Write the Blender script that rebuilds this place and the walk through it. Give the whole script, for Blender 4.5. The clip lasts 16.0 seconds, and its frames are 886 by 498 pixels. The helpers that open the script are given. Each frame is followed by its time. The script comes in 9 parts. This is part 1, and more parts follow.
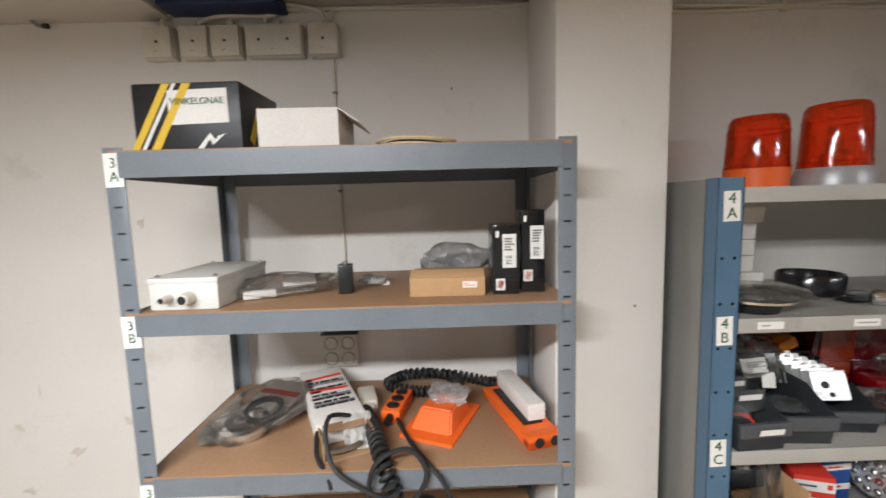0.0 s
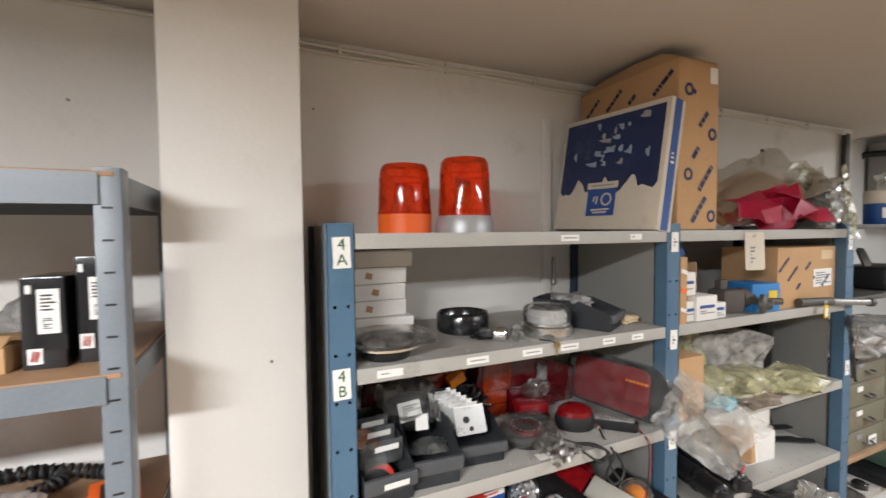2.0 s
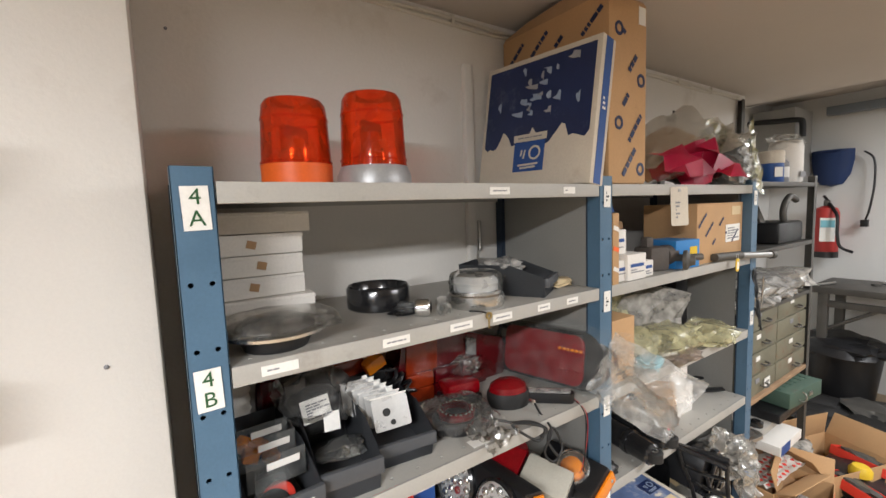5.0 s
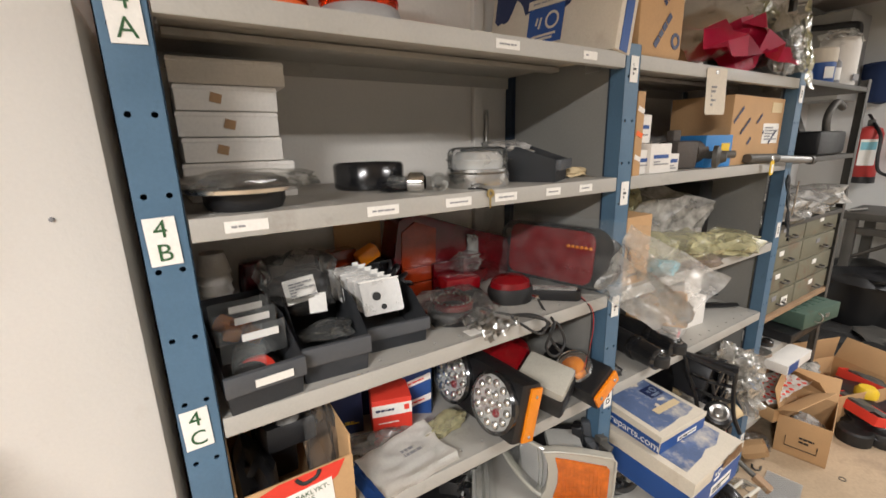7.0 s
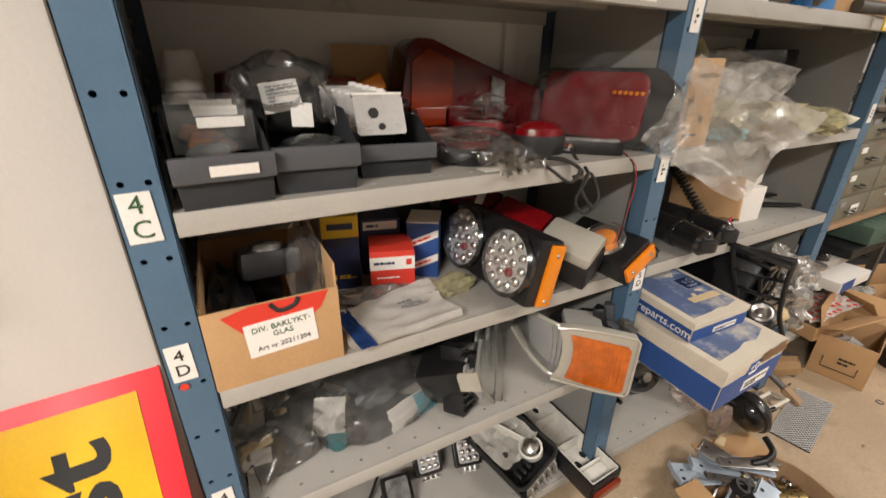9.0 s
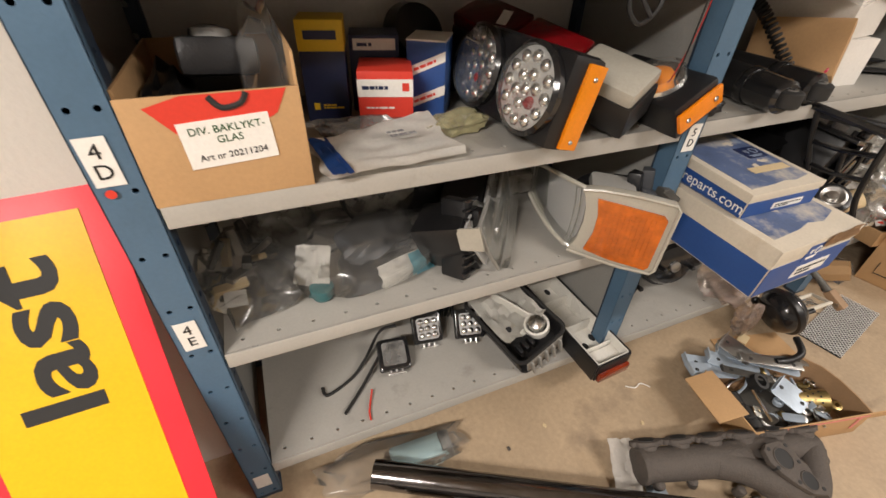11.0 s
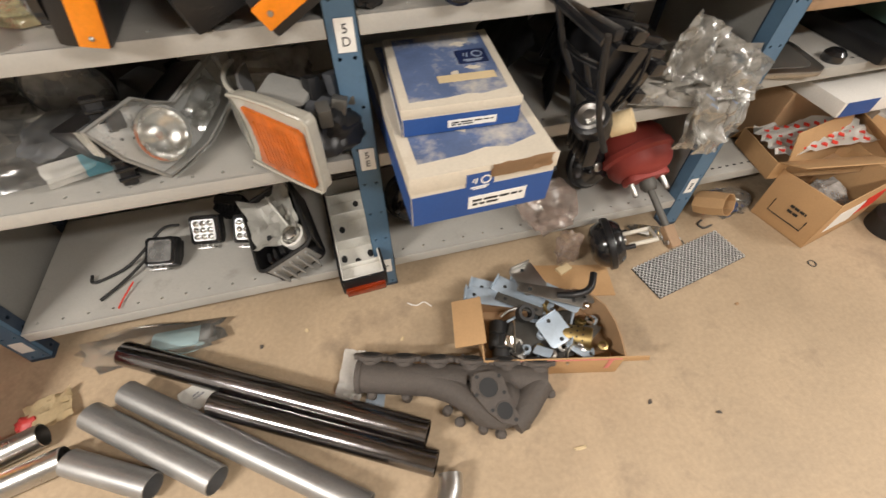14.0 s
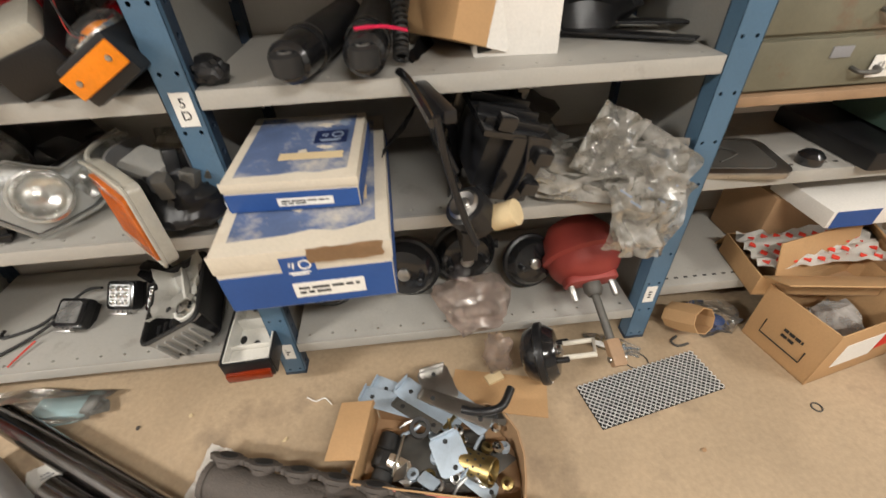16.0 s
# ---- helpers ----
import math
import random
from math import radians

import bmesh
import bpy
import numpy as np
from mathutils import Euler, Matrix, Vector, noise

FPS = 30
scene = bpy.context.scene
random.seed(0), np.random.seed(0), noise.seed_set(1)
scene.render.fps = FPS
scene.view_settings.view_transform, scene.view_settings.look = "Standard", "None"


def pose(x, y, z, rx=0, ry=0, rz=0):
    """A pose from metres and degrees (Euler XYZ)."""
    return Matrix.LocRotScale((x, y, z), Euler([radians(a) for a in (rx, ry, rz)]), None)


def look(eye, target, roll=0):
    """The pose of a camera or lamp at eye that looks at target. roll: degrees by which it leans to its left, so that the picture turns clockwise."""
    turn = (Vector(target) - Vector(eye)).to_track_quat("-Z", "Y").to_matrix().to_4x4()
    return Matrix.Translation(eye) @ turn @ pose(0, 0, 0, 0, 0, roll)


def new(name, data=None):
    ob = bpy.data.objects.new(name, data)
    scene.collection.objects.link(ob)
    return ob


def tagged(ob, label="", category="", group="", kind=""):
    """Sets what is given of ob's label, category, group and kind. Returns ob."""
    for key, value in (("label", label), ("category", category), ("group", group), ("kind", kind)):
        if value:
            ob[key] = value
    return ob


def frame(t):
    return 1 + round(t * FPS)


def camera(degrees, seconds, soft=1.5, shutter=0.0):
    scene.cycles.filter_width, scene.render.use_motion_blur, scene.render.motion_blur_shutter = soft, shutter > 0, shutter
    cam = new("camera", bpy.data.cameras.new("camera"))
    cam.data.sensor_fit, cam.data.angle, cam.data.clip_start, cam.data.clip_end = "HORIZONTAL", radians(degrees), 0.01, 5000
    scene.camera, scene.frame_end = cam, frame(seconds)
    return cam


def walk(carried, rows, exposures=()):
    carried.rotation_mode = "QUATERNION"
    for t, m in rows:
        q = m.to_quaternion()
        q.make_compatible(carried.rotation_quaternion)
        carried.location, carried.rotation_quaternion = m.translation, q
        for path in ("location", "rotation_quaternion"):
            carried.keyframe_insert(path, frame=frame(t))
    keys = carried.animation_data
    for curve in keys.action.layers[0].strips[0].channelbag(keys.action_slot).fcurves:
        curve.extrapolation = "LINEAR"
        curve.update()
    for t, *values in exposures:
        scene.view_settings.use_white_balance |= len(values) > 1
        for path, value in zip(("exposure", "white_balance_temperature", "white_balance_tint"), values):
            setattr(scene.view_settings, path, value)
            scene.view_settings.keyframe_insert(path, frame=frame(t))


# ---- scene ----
cam = camera(93.1, 16.0, soft=1.5, shutter=0.4)
PATH = [
    (0, (-0.625, -0.906, 1.707), (-0.596, 1.082, 1.489), -1.6),
    (0.5, (-0.54, -0.897, 1.71), (-0.297, 1.083, 1.555), -1.1),
    (1, (-0.387, -0.89, 1.716), (0.067, 1.055, 1.608), -0.7),
    (1.5, (-0.248, -0.891, 1.729), (0.387, 1.003, 1.636), -0.5),
    (2, (-0.138, -0.89, 1.724), (0.661, 0.942, 1.644), -0.5),
    (2.5, (-0.076, -0.891, 1.719), (0.855, 0.877, 1.63), -0.7),
    (3, (-0.047, -0.847, 1.716), (0.981, 0.866, 1.611), -0.9),
    (3.5, (-0.044, -0.782, 1.705), (1.044, 0.891, 1.58), -1.3),
    (3.7, (-0.04, -0.769, 1.7), (1.063, 0.895, 1.576), -1.7),
    (5.8, (-0.017, -0.707, 1.628), (1.07, 0.946, 1.333), -1.9),
    (6, (-0.001, -0.702, 1.612), (1.069, 0.956, 1.284), -1.8),
    (6.5, (0.022, -0.689, 1.561), (1.062, 0.971, 1.161), -1.7),
    (7, (0.039, -0.672, 1.523), (1.071, 0.971, 1.038), -1.4),
    (7.5, (0.048, -0.655, 1.483), (1.07, 0.97, 0.921), -1.0),
    (8, (0.061, -0.639, 1.428), (1.034, 0.98, 0.77), -0.7),
    (8.5, (0.095, -0.62, 1.354), (1.014, 0.995, 0.616), -0.2),
    (9, (0.113, -0.616, 1.292), (0.978, 0.999, 0.489), 0.6),
    (9.5, (0.118, -0.613, 1.232), (0.921, 0.982, 0.331), 1.3),
    (10, (0.134, -0.604, 1.185), (0.887, 0.955, 0.184), 2.0),
    (10.2, (0.138, -0.603, 1.165), (0.862, 0.94, 0.119), 1.9),
    (12.3, (0.462, -0.519, 1.08), (1.007, 0.764, -0.354), 2.8),
    (12.5, (0.521, -0.542, 1.073), (1.028, 0.718, -0.394), 2.4),
    (13, (0.672, -0.593, 1.108), (1.119, 0.643, -0.399), 1.8),
    (13.5, (0.813, -0.676, 1.115), (1.186, 0.549, -0.421), 0.5),
    (14, (0.994, -0.788, 1.125), (1.31, 0.436, -0.425), -0.4),
    (14.5, (1.106, -0.787, 1.141), (1.404, 0.495, -0.364), -0.6),
    (15, (1.21, -0.71, 1.146), (1.464, 0.625, -0.321), -0.9),
    (15.5, (1.307, -0.708, 1.146), (1.481, 0.738, -0.225), -2.3),
    (16, (1.405, -0.771, 1.045), (1.521, 0.779, -0.213), -2.6),
]
LOOKS = [(0.0, -0.42, 5850, 11), (1.0, -0.15, 5850, 11), (2.0, 0.08, 5850, 11), (3.5, 0.17, 5850, 11), (6.0, 0.04, 6100, 12), (7.5, -0.07, 6300, 13), (10.0, -0.25, 6700, 15), (13.0, -0.08, 6600, 14), (16.0, 0.0, 6450, 11)]
walk(cam, [(t, look(eye, target, roll)) for t, eye, target, roll in PATH], LOOKS)

# ---- light ----
world = bpy.data.worlds.new("world")
scene.world = world
world.use_nodes = True
world.node_tree.nodes["Background"].inputs[0].default_value = (0.9, 0.92, 1.0, 1)
world.node_tree.nodes["Background"].inputs[1].default_value = 0.01
scene.view_settings.exposure = 0.0


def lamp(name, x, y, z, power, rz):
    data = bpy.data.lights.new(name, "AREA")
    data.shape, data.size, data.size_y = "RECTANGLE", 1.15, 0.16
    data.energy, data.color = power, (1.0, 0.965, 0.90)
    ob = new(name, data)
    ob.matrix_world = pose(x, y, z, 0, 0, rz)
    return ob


# Unseen lamps: two set from shadow directions, the third added to brighten the far end.
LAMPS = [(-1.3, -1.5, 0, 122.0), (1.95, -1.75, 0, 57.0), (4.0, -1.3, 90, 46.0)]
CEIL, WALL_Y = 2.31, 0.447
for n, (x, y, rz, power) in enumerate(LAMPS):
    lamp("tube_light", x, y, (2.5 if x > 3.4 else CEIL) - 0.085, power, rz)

# ---- materials ----
MATS = {}


def mat(name, col, rough=0.55, metal=0.0, var=0.12, scale=6.0, grain=0.05, gscale=180.0, bump=0.05, bscale=220.0,
        stain=None, alpha=1.0, trans=0.0, coat=0.0, emit=0.0, spec=0.5, translucent=0.0, rand=0.0):
    """A surface with broad and fine variation of its colour, fine relief and, if wished, stains (colour, scale, amount)."""
    m = bpy.data.materials.new(name)
    m.use_nodes = True
    nt = m.node_tree
    N, L = nt.nodes, nt.links
    b = N["Principled BSDF"]
    co = N.new("ShaderNodeTexCoord")

    def noise_tex(sc, detail=4.0, ro=0.6):
        n = N.new("ShaderNodeTexNoise")
        n.inputs["Scale"].default_value, n.inputs["Detail"].default_value, n.inputs["Roughness"].default_value = sc, detail, ro
        L.new(co.outputs["Object"], n.inputs["Vector"])
        return n.outputs["Fac"]

    def maths(op, a, c, clamp=False):
        n = N.new("ShaderNodeMath")
        n.operation, n.use_clamp = op, clamp
        for k, v in enumerate((a, c)):
            if isinstance(v, (int, float)):
                n.inputs[k].default_value = v
            else:
                L.new(v, n.inputs[k])
        return n.outputs[0]

    big, fine = noise_tex(scale), noise_tex(gscale, 2.0)
    f = maths("ADD", maths("MULTIPLY", maths("SUBTRACT", big, 0.5), 4 * var), maths("MULTIPLY", maths("SUBTRACT", fine, 0.5), 4 * grain))
    if rand:
        info = N.new("ShaderNodeObjectInfo")
        f = maths("ADD", f, maths("MULTIPLY", maths("SUBTRACT", info.outputs["Random"], 0.5), 2 * rand))
    f = maths("ADD", f, 1.0)
    mul = N.new("ShaderNodeVectorMath")
    mul.operation = "SCALE"
    mul.inputs[0].default_value = col
    L.new(f, mul.inputs["Scale"])
    colour = mul.outputs[0]
    if stain:
        scol, ssc, amount = stain
        w = maths("MULTIPLY", maths("SUBTRACT", noise_tex(ssc, 6.0, 0.7), 0.62 - 0.2 * amount, True), 6.0, True)
        mix = N.new("ShaderNodeMix")
        mix.data_type = "RGBA"
        L.new(maths("MULTIPLY", w, min(1.0, 0.4 + amount)), mix.inputs[0])
        L.new(colour, mix.inputs[6])
        mix.inputs[7].default_value = (*scol, 1)
        colour = mix.outputs[2]
    L.new(colour, b.inputs["Base Color"])
    r = maths("ADD", maths("MULTIPLY", maths("SUBTRACT", big, 0.5), 0.3), rough, True)
    L.new(r, b.inputs["Roughness"])
    b.inputs["Metallic"].default_value = metal
    b.inputs["Specular IOR Level"].default_value = spec
    b.inputs["Alpha"].default_value = alpha
    b.inputs["Transmission Weight"].default_value = trans
    b.inputs["Coat Weight"].default_value = coat
    b.inputs["Coat Roughness"].default_value = 0.08
    if emit:
        L.new(colour, b.inputs["Emission Color"])
        b.inputs["Emission Strength"].default_value = emit
    if bump:
        bn = N.new("ShaderNodeBump")
        bn.inputs["Strength"].default_value, bn.inputs["Distance"].default_value = min(1.0, bump * 4), 0.004
        L.new(maths("ADD", maths("MULTIPLY", noise_tex(bscale, 3.0), 0.5), maths("MULTIPLY", noise_tex(bscale / 8, 3.0), 0.5)), bn.inputs["Height"])
        L.new(bn.outputs[0], b.inputs["Normal"])
    if translucent:
        tl = N.new("ShaderNodeBsdfTranslucent")
        L.new(colour, tl.inputs["Color"])
        mx = N.new("ShaderNodeMixShader")
        mx.inputs[0].default_value = translucent
        L.new(b.outputs[0], mx.inputs[1])
        L.new(tl.outputs[0], mx.inputs[2])
        L.new(mx.outputs[0], N["Material Output"].inputs["Surface"])
    MATS[name] = m
    return m


PLASTER = mat("plaster", (0.72, 0.69, 0.64), 0.85, var=0.05, scale=1.3, grain=0.02, bump=0.08, bscale=90, stain=((0.50, 0.44, 0.37), 3.1, 0.10))
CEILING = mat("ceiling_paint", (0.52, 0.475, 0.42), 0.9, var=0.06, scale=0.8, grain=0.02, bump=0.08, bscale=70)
# For walls out of view: dark so that less light bounces into the shelves.
UNSEEN_WALL = mat("unseen_wall_grey", (0.30, 0.29, 0.27), 0.8, var=0.06, scale=1.0, bump=0.05)
FAR_WALL = mat("far_wall_paint", (0.62, 0.62, 0.60), 0.8, var=0.05, scale=1.0, bump=0.05)
CONCRETE = mat("concrete_floor", (0.42, 0.315, 0.205), 0.58, var=0.13, scale=3.4, grain=0.09, gscale=75, bump=0.07, bscale=130, stain=((0.20, 0.15, 0.105), 3.3, 0.34))
BLUE = mat("blue_enamel", (0.075, 0.145, 0.225), 0.42, var=0.10, scale=8, bump=0.02, stain=((0.035, 0.06, 0.09), 16, 0.10))
# Same blue paint, darkened: the shade of folds and rear posts as colour.
BLUE_SHADED = mat("shaded_blue_enamel", (0.02, 0.035, 0.06), 0.5, var=0.15)
SHELF = mat("grey_enamel", (0.40, 0.385, 0.35), 0.5, var=0.08, scale=5, grain=0.04, bump=0.03, stain=((0.22, 0.195, 0.165), 9, 0.16))
PANEL = mat("panel_enamel", (0.27, 0.265, 0.245), 0.5, var=0.08, scale=3, bump=0.03)
GREY = mat("blue_grey_paint", (0.155, 0.175, 0.195), 0.38, var=0.08, scale=7, bump=0.02, stain=((0.08, 0.09, 0.10), 18, 0.06))
CHIP = mat("hardboard", (0.33, 0.195, 0.105), 0.55, var=0.10, scale=4, grain=0.08, gscale=120, bump=0.04)
CARD = mat("cardboard", (0.47, 0.285, 0.135), 0.8, var=0.08, scale=7, grain=0.05, bump=0.04, rand=0.06, stain=((0.28, 0.16, 0.08), 7, 0.08))
CARD_IN = mat("cardboard_inside", (0.38, 0.235, 0.125), 0.85, var=0.12, scale=7, bump=0.04)
WHITE = mat("white_card", (0.74, 0.71, 0.66), 0.7, var=0.05, scale=9, bump=0.03, stain=((0.52, 0.45, 0.37), 10, 0.08))
PAPER = mat("paper_label", (0.80, 0.78, 0.73), 0.7, var=0.03, bump=0.02)
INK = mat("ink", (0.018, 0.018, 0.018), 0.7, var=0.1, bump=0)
GREEN_INK = mat("green_ink", (0.025, 0.09, 0.03), 0.7, var=0.15, bump=0)
BAR = mat("grey_print", (0.24, 0.24, 0.25), 0.7, var=0.2, bump=0)
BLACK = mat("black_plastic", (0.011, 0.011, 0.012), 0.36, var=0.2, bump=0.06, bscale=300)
GLOSSY = mat("black_gloss", (0.012, 0.012, 0.013), 0.16, var=0.2, bump=0.02, coat=0.4)
RUBBER = mat("black_rubber", (0.014, 0.0135, 0.013), 0.6, var=0.2, bump=0.06)
BIN = mat("dark_grey_bin_plastic", (0.072, 0.076, 0.083), 0.5, var=0.08, bump=0.05, bscale=350)
STEEL = mat("steel", (0.50, 0.49, 0.47), 0.32, 1.0, var=0.12, scale=14, bump=0.03, stain=((0.25, 0.21, 0.17), 20, 0.08))
ALU = mat("aluminium", (0.68, 0.68, 0.67), 0.24, 1.0, var=0.08, scale=20, bump=0.03)
CHROME = mat("chrome", (0.80, 0.79, 0.77), 0.08, 1.0, var=0.06, scale=20, bump=0.015)
DARK_STEEL = mat("dark_polished_steel", (0.23, 0.22, 0.22), 0.17, 1.0, var=0.25, scale=9, bump=0.02, stain=((0.40, 0.38, 0.35), 12, 0.2))
GALV = mat("blued_zinc", (0.44, 0.52, 0.60), 0.38, 0.25, var=0.12, scale=16, bump=0.03)
IRON = mat("cast_iron", (0.098, 0.083, 0.072), 0.72, 0.2, var=0.14, scale=12, grain=0.1, bump=0.25, bscale=260)
RACK = mat("dark_rack_steel", (0.10, 0.095, 0.085), 0.55, 0.4, var=0.2, scale=10, bump=0.04, stain=((0.16, 0.08, 0.04), 9, 0.15))
MATT_PIPE = mat("matt_steel_pipe", (0.36, 0.355, 0.345), 0.42, 0.75, var=0.12, scale=9, bump=0.03, stain=((0.22, 0.2, 0.18), 9, 0.15))
GREY_BASE = mat("grey_metal_paint", (0.42, 0.42, 0.42), 0.35, 0.3, var=0.06)
ZINC_MESH = mat("zinc_mesh", (0.78, 0.78, 0.76), 0.35, 0.3, var=0.2, scale=60)
SATIN = mat("satin_reflector", (0.60, 0.60, 0.585), 0.3, 0.4, var=0.06, scale=20, bump=0.02)
DARK_TEAL = mat("dark_teal_plastic", (0.04, 0.14, 0.15), 0.3, var=0.1, bump=0.02)
BRASS = mat("brass", (0.44, 0.33, 0.14), 0.4, 1.0, var=0.15, scale=15)
AMBER = mat("amber_lens", (0.98, 0.31, 0.010), 0.16, var=0.08, scale=30, bump=0.10, bscale=120, coat=0.5, translucent=0.25)
DEEP_AMBER = mat("deep_amber_lens", (0.62, 0.135, 0.008), 0.12, var=0.3, scale=34, bump=0.22, bscale=90, coat=0.8, translucent=0.15)
ORANGE = mat("orange_plastic", (0.85, 0.14, 0.015), 0.45, var=0.06, bump=0.03)
RED_LENS = mat("red_lens", (0.25, 0.003, 0.007), 0.14, var=0.25, scale=26, bump=0.16, bscale=150, coat=0.8, translucent=0.2)
DEEP_RED = mat("deep_red_lens", (0.075, 0.002, 0.004), 0.14, var=0.15, scale=16, bump=0.08, bscale=90, coat=0.5)
RUST_LENS = mat("orange_red_lens_panel", (0.20, 0.022, 0.004), 0.16, var=0.3, scale=16, bump=0.08, bscale=90, coat=0.5)
RED = mat("red_paint", (0.42, 0.035, 0.03), 0.5, var=0.1, bump=0.04)
RED_CARD = mat("red_card", (0.68, 0.045, 0.025), 0.55, var=0.05, bump=0.02)
DULL_RED = mat("dull_red_paint", (0.30, 0.045, 0.035), 0.55, var=0.12, scale=9, bump=0.05)
CRIMSON = mat("crimson_plastic_film", (0.60, 0.015, 0.07), 0.35, var=0.1, bump=0.06)
BLUE_CARD = mat("blue_card", (0.02, 0.075, 0.27), 0.5, var=0.10, scale=10, bump=0.02)
PICTURE = mat("faded_picture_print", (0.10, 0.145, 0.27), 0.55, var=0.3, scale=14, bump=0.02, stain=((0.54, 0.50, 0.43), 7.5, 0.62))
FADED = mat("faded_blue_print", (0.22, 0.27, 0.36), 0.6, var=0.2, scale=30, bump=0.02)
NAVY_PICTURE = mat("navy_map_print", (0.012, 0.024, 0.085), 0.42, var=0.2, scale=9, bump=0.02, stain=((0.10, 0.13, 0.20), 11, 0.22))
NAVY_CARD = mat("navy_card", (0.012, 0.022, 0.075), 0.45, var=0.15, scale=10, bump=0.02)
CREAM = mat("cream_card", (0.60, 0.54, 0.44), 0.7, var=0.06, scale=10, bump=0.03, stain=((0.45, 0.36, 0.26), 9, 0.12))
YELLOW = mat("yellow_print", (0.72, 0.48, 0.02), 0.55, var=0.06, bump=0.02)
SIGN_YELLOW = mat("sign_yellow", (0.80, 0.47, 0.005), 0.45, var=0.05, bump=0.02)
SIGN_RED = mat("sign_red", (0.90, 0.03, 0.045), 0.45, var=0.04, bump=0.02)
GREEN = mat("green_paint", (0.06, 0.105, 0.078), 0.55, var=0.12, scale=9, bump=0.03, stain=((0.10, 0.06, 0.035), 12, 0.15))
DRAWER = mat("olive_green_paint", (0.165, 0.155, 0.108), 0.5, var=0.16, scale=7, bump=0.03, stain=((0.17, 0.06, 0.03), 6, 0.36))
WOOD = mat("worn_wood", (0.33, 0.21, 0.12), 0.65, var=0.2, scale=9, bump=0.06)


def film_mat(name, col, opacity, rough=0.16, gloss=1.0, bump=0.1, bscale=38.0, tint=None, edge=0.3):
    """Thin clear plastic: mostly see-through, a little body colour, and gloss on its creases."""
    m = bpy.data.materials.new(name)
    m.use_nodes = True
    N, L = m.node_tree.nodes, m.node_tree.links
    N.remove(N["Principled BSDF"])
    co, nz, bn = N.new("ShaderNodeTexCoord"), N.new("ShaderNodeTexNoise"), N.new("ShaderNodeBump")
    nz.inputs["Scale"].default_value, nz.inputs["Detail"].default_value = bscale, 3.0
    L.new(co.outputs["Object"], nz.inputs["Vector"])
    bn.inputs["Strength"].default_value, bn.inputs["Distance"].default_value = bump, 0.003
    cells, both = N.new("ShaderNodeTexVoronoi"), N.new("ShaderNodeMath")
    cells.feature = "DISTANCE_TO_EDGE"
    cells.inputs["Scale"].default_value = bscale * 0.4
    L.new(co.outputs["Object"], cells.inputs["Vector"])
    both.operation = "ADD"
    L.new(nz.outputs["Fac"], both.inputs[0])
    L.new(cells.outputs["Distance"], both.inputs[1])
    L.new(both.outputs[0], bn.inputs["Height"])
    clear, body, shine = N.new("ShaderNodeBsdfTransparent"), N.new("ShaderNodeBsdfDiffuse"), N.new("ShaderNodeBsdfGlossy")
    clear.inputs["Color"].default_value = (*(tint or [0.86 + 0.14 * c for c in col]), 1)
    body.inputs["Color"].default_value = (*col, 1)
    shine.inputs["Color"].default_value = (0.9, 0.9, 0.88, 1)
    shine.inputs["Roughness"].default_value = rough
    haze, ramp = N.new("ShaderNodeTexNoise"), N.new("ShaderNodeMapRange")
    haze.inputs["Scale"].default_value, haze.inputs["Detail"].default_value = 22.0, 4.0
    L.new(co.outputs["Object"], haze.inputs["Vector"])
    L.new(haze.outputs["Fac"], ramp.inputs["Value"])
    ramp.inputs["From Min"].default_value, ramp.inputs["From Max"].default_value = 0.3, 0.7
    ramp.inputs["To Min"].default_value, ramp.inputs["To Max"].default_value = opacity * 0.4, min(1.0, opacity * 1.6)
    a, b, w, k = N.new("ShaderNodeMixShader"), N.new("ShaderNodeMixShader"), N.new("ShaderNodeLayerWeight"), N.new("ShaderNodeMath")
    w.inputs["Blend"].default_value = edge
    k.operation, k.use_clamp, k.inputs[1].default_value = "MULTIPLY", True, gloss
    for n in (shine, w):
        L.new(bn.outputs[0], n.inputs["Normal"])
    L.new(ramp.outputs[0], a.inputs[0])
    L.new(clear.outputs[0], a.inputs[1])
    L.new(body.outputs[0], a.inputs[2])
    L.new(w.outputs["Fresnel"], k.inputs[0])
    L.new(k.outputs[0], b.inputs[0])
    L.new(a.outputs[0], b.inputs[1])
    L.new(shine.outputs[0], b.inputs[2])
    L.new(b.outputs[0], N["Material Output"].inputs["Surface"])
    return m


BEACON = film_mat("orange_red_lens", (0.95, 0.075, 0.01), 0.27, 0.05, 0.9, 0.02, 90, (1.0, 0.24, 0.07))
FRAME = mat("dull_clear_grey_plastic", (0.43, 0.41, 0.35), 0.22, var=0.08, scale=12, bump=0.03, coat=0.4)
CLEAR = film_mat("clear_lens", (0.80, 0.82, 0.80), 0.05, 0.05, 0.9, 0.05, 90, None, 0.18)
SMOKE = film_mat("grey_clear_plastic", (0.30, 0.295, 0.28), 0.55, 0.12, 0.9, 0.12)
FILM = film_mat("clear_film", (0.72, 0.71, 0.68), 0.06, 0.16, 0.9)
MILK_FILM = film_mat("milky_film", (0.78, 0.76, 0.72), 0.34, 0.25, 0.8)
GREY_FILM = film_mat("grey_film", (0.46, 0.435, 0.39), 0.62, 0.27, 0.8)
YELLOW_FILM = film_mat("yellow_film", (0.62, 0.58, 0.34), 0.46, 0.24, 0.7)
PINK_FILM = film_mat("pinkish_film", (0.52, 0.40, 0.34), 0.26, 0.2, 0.8)
TAN = mat("tan_paper", (0.62, 0.49, 0.29), 0.75, var=0.1, bump=0.06)
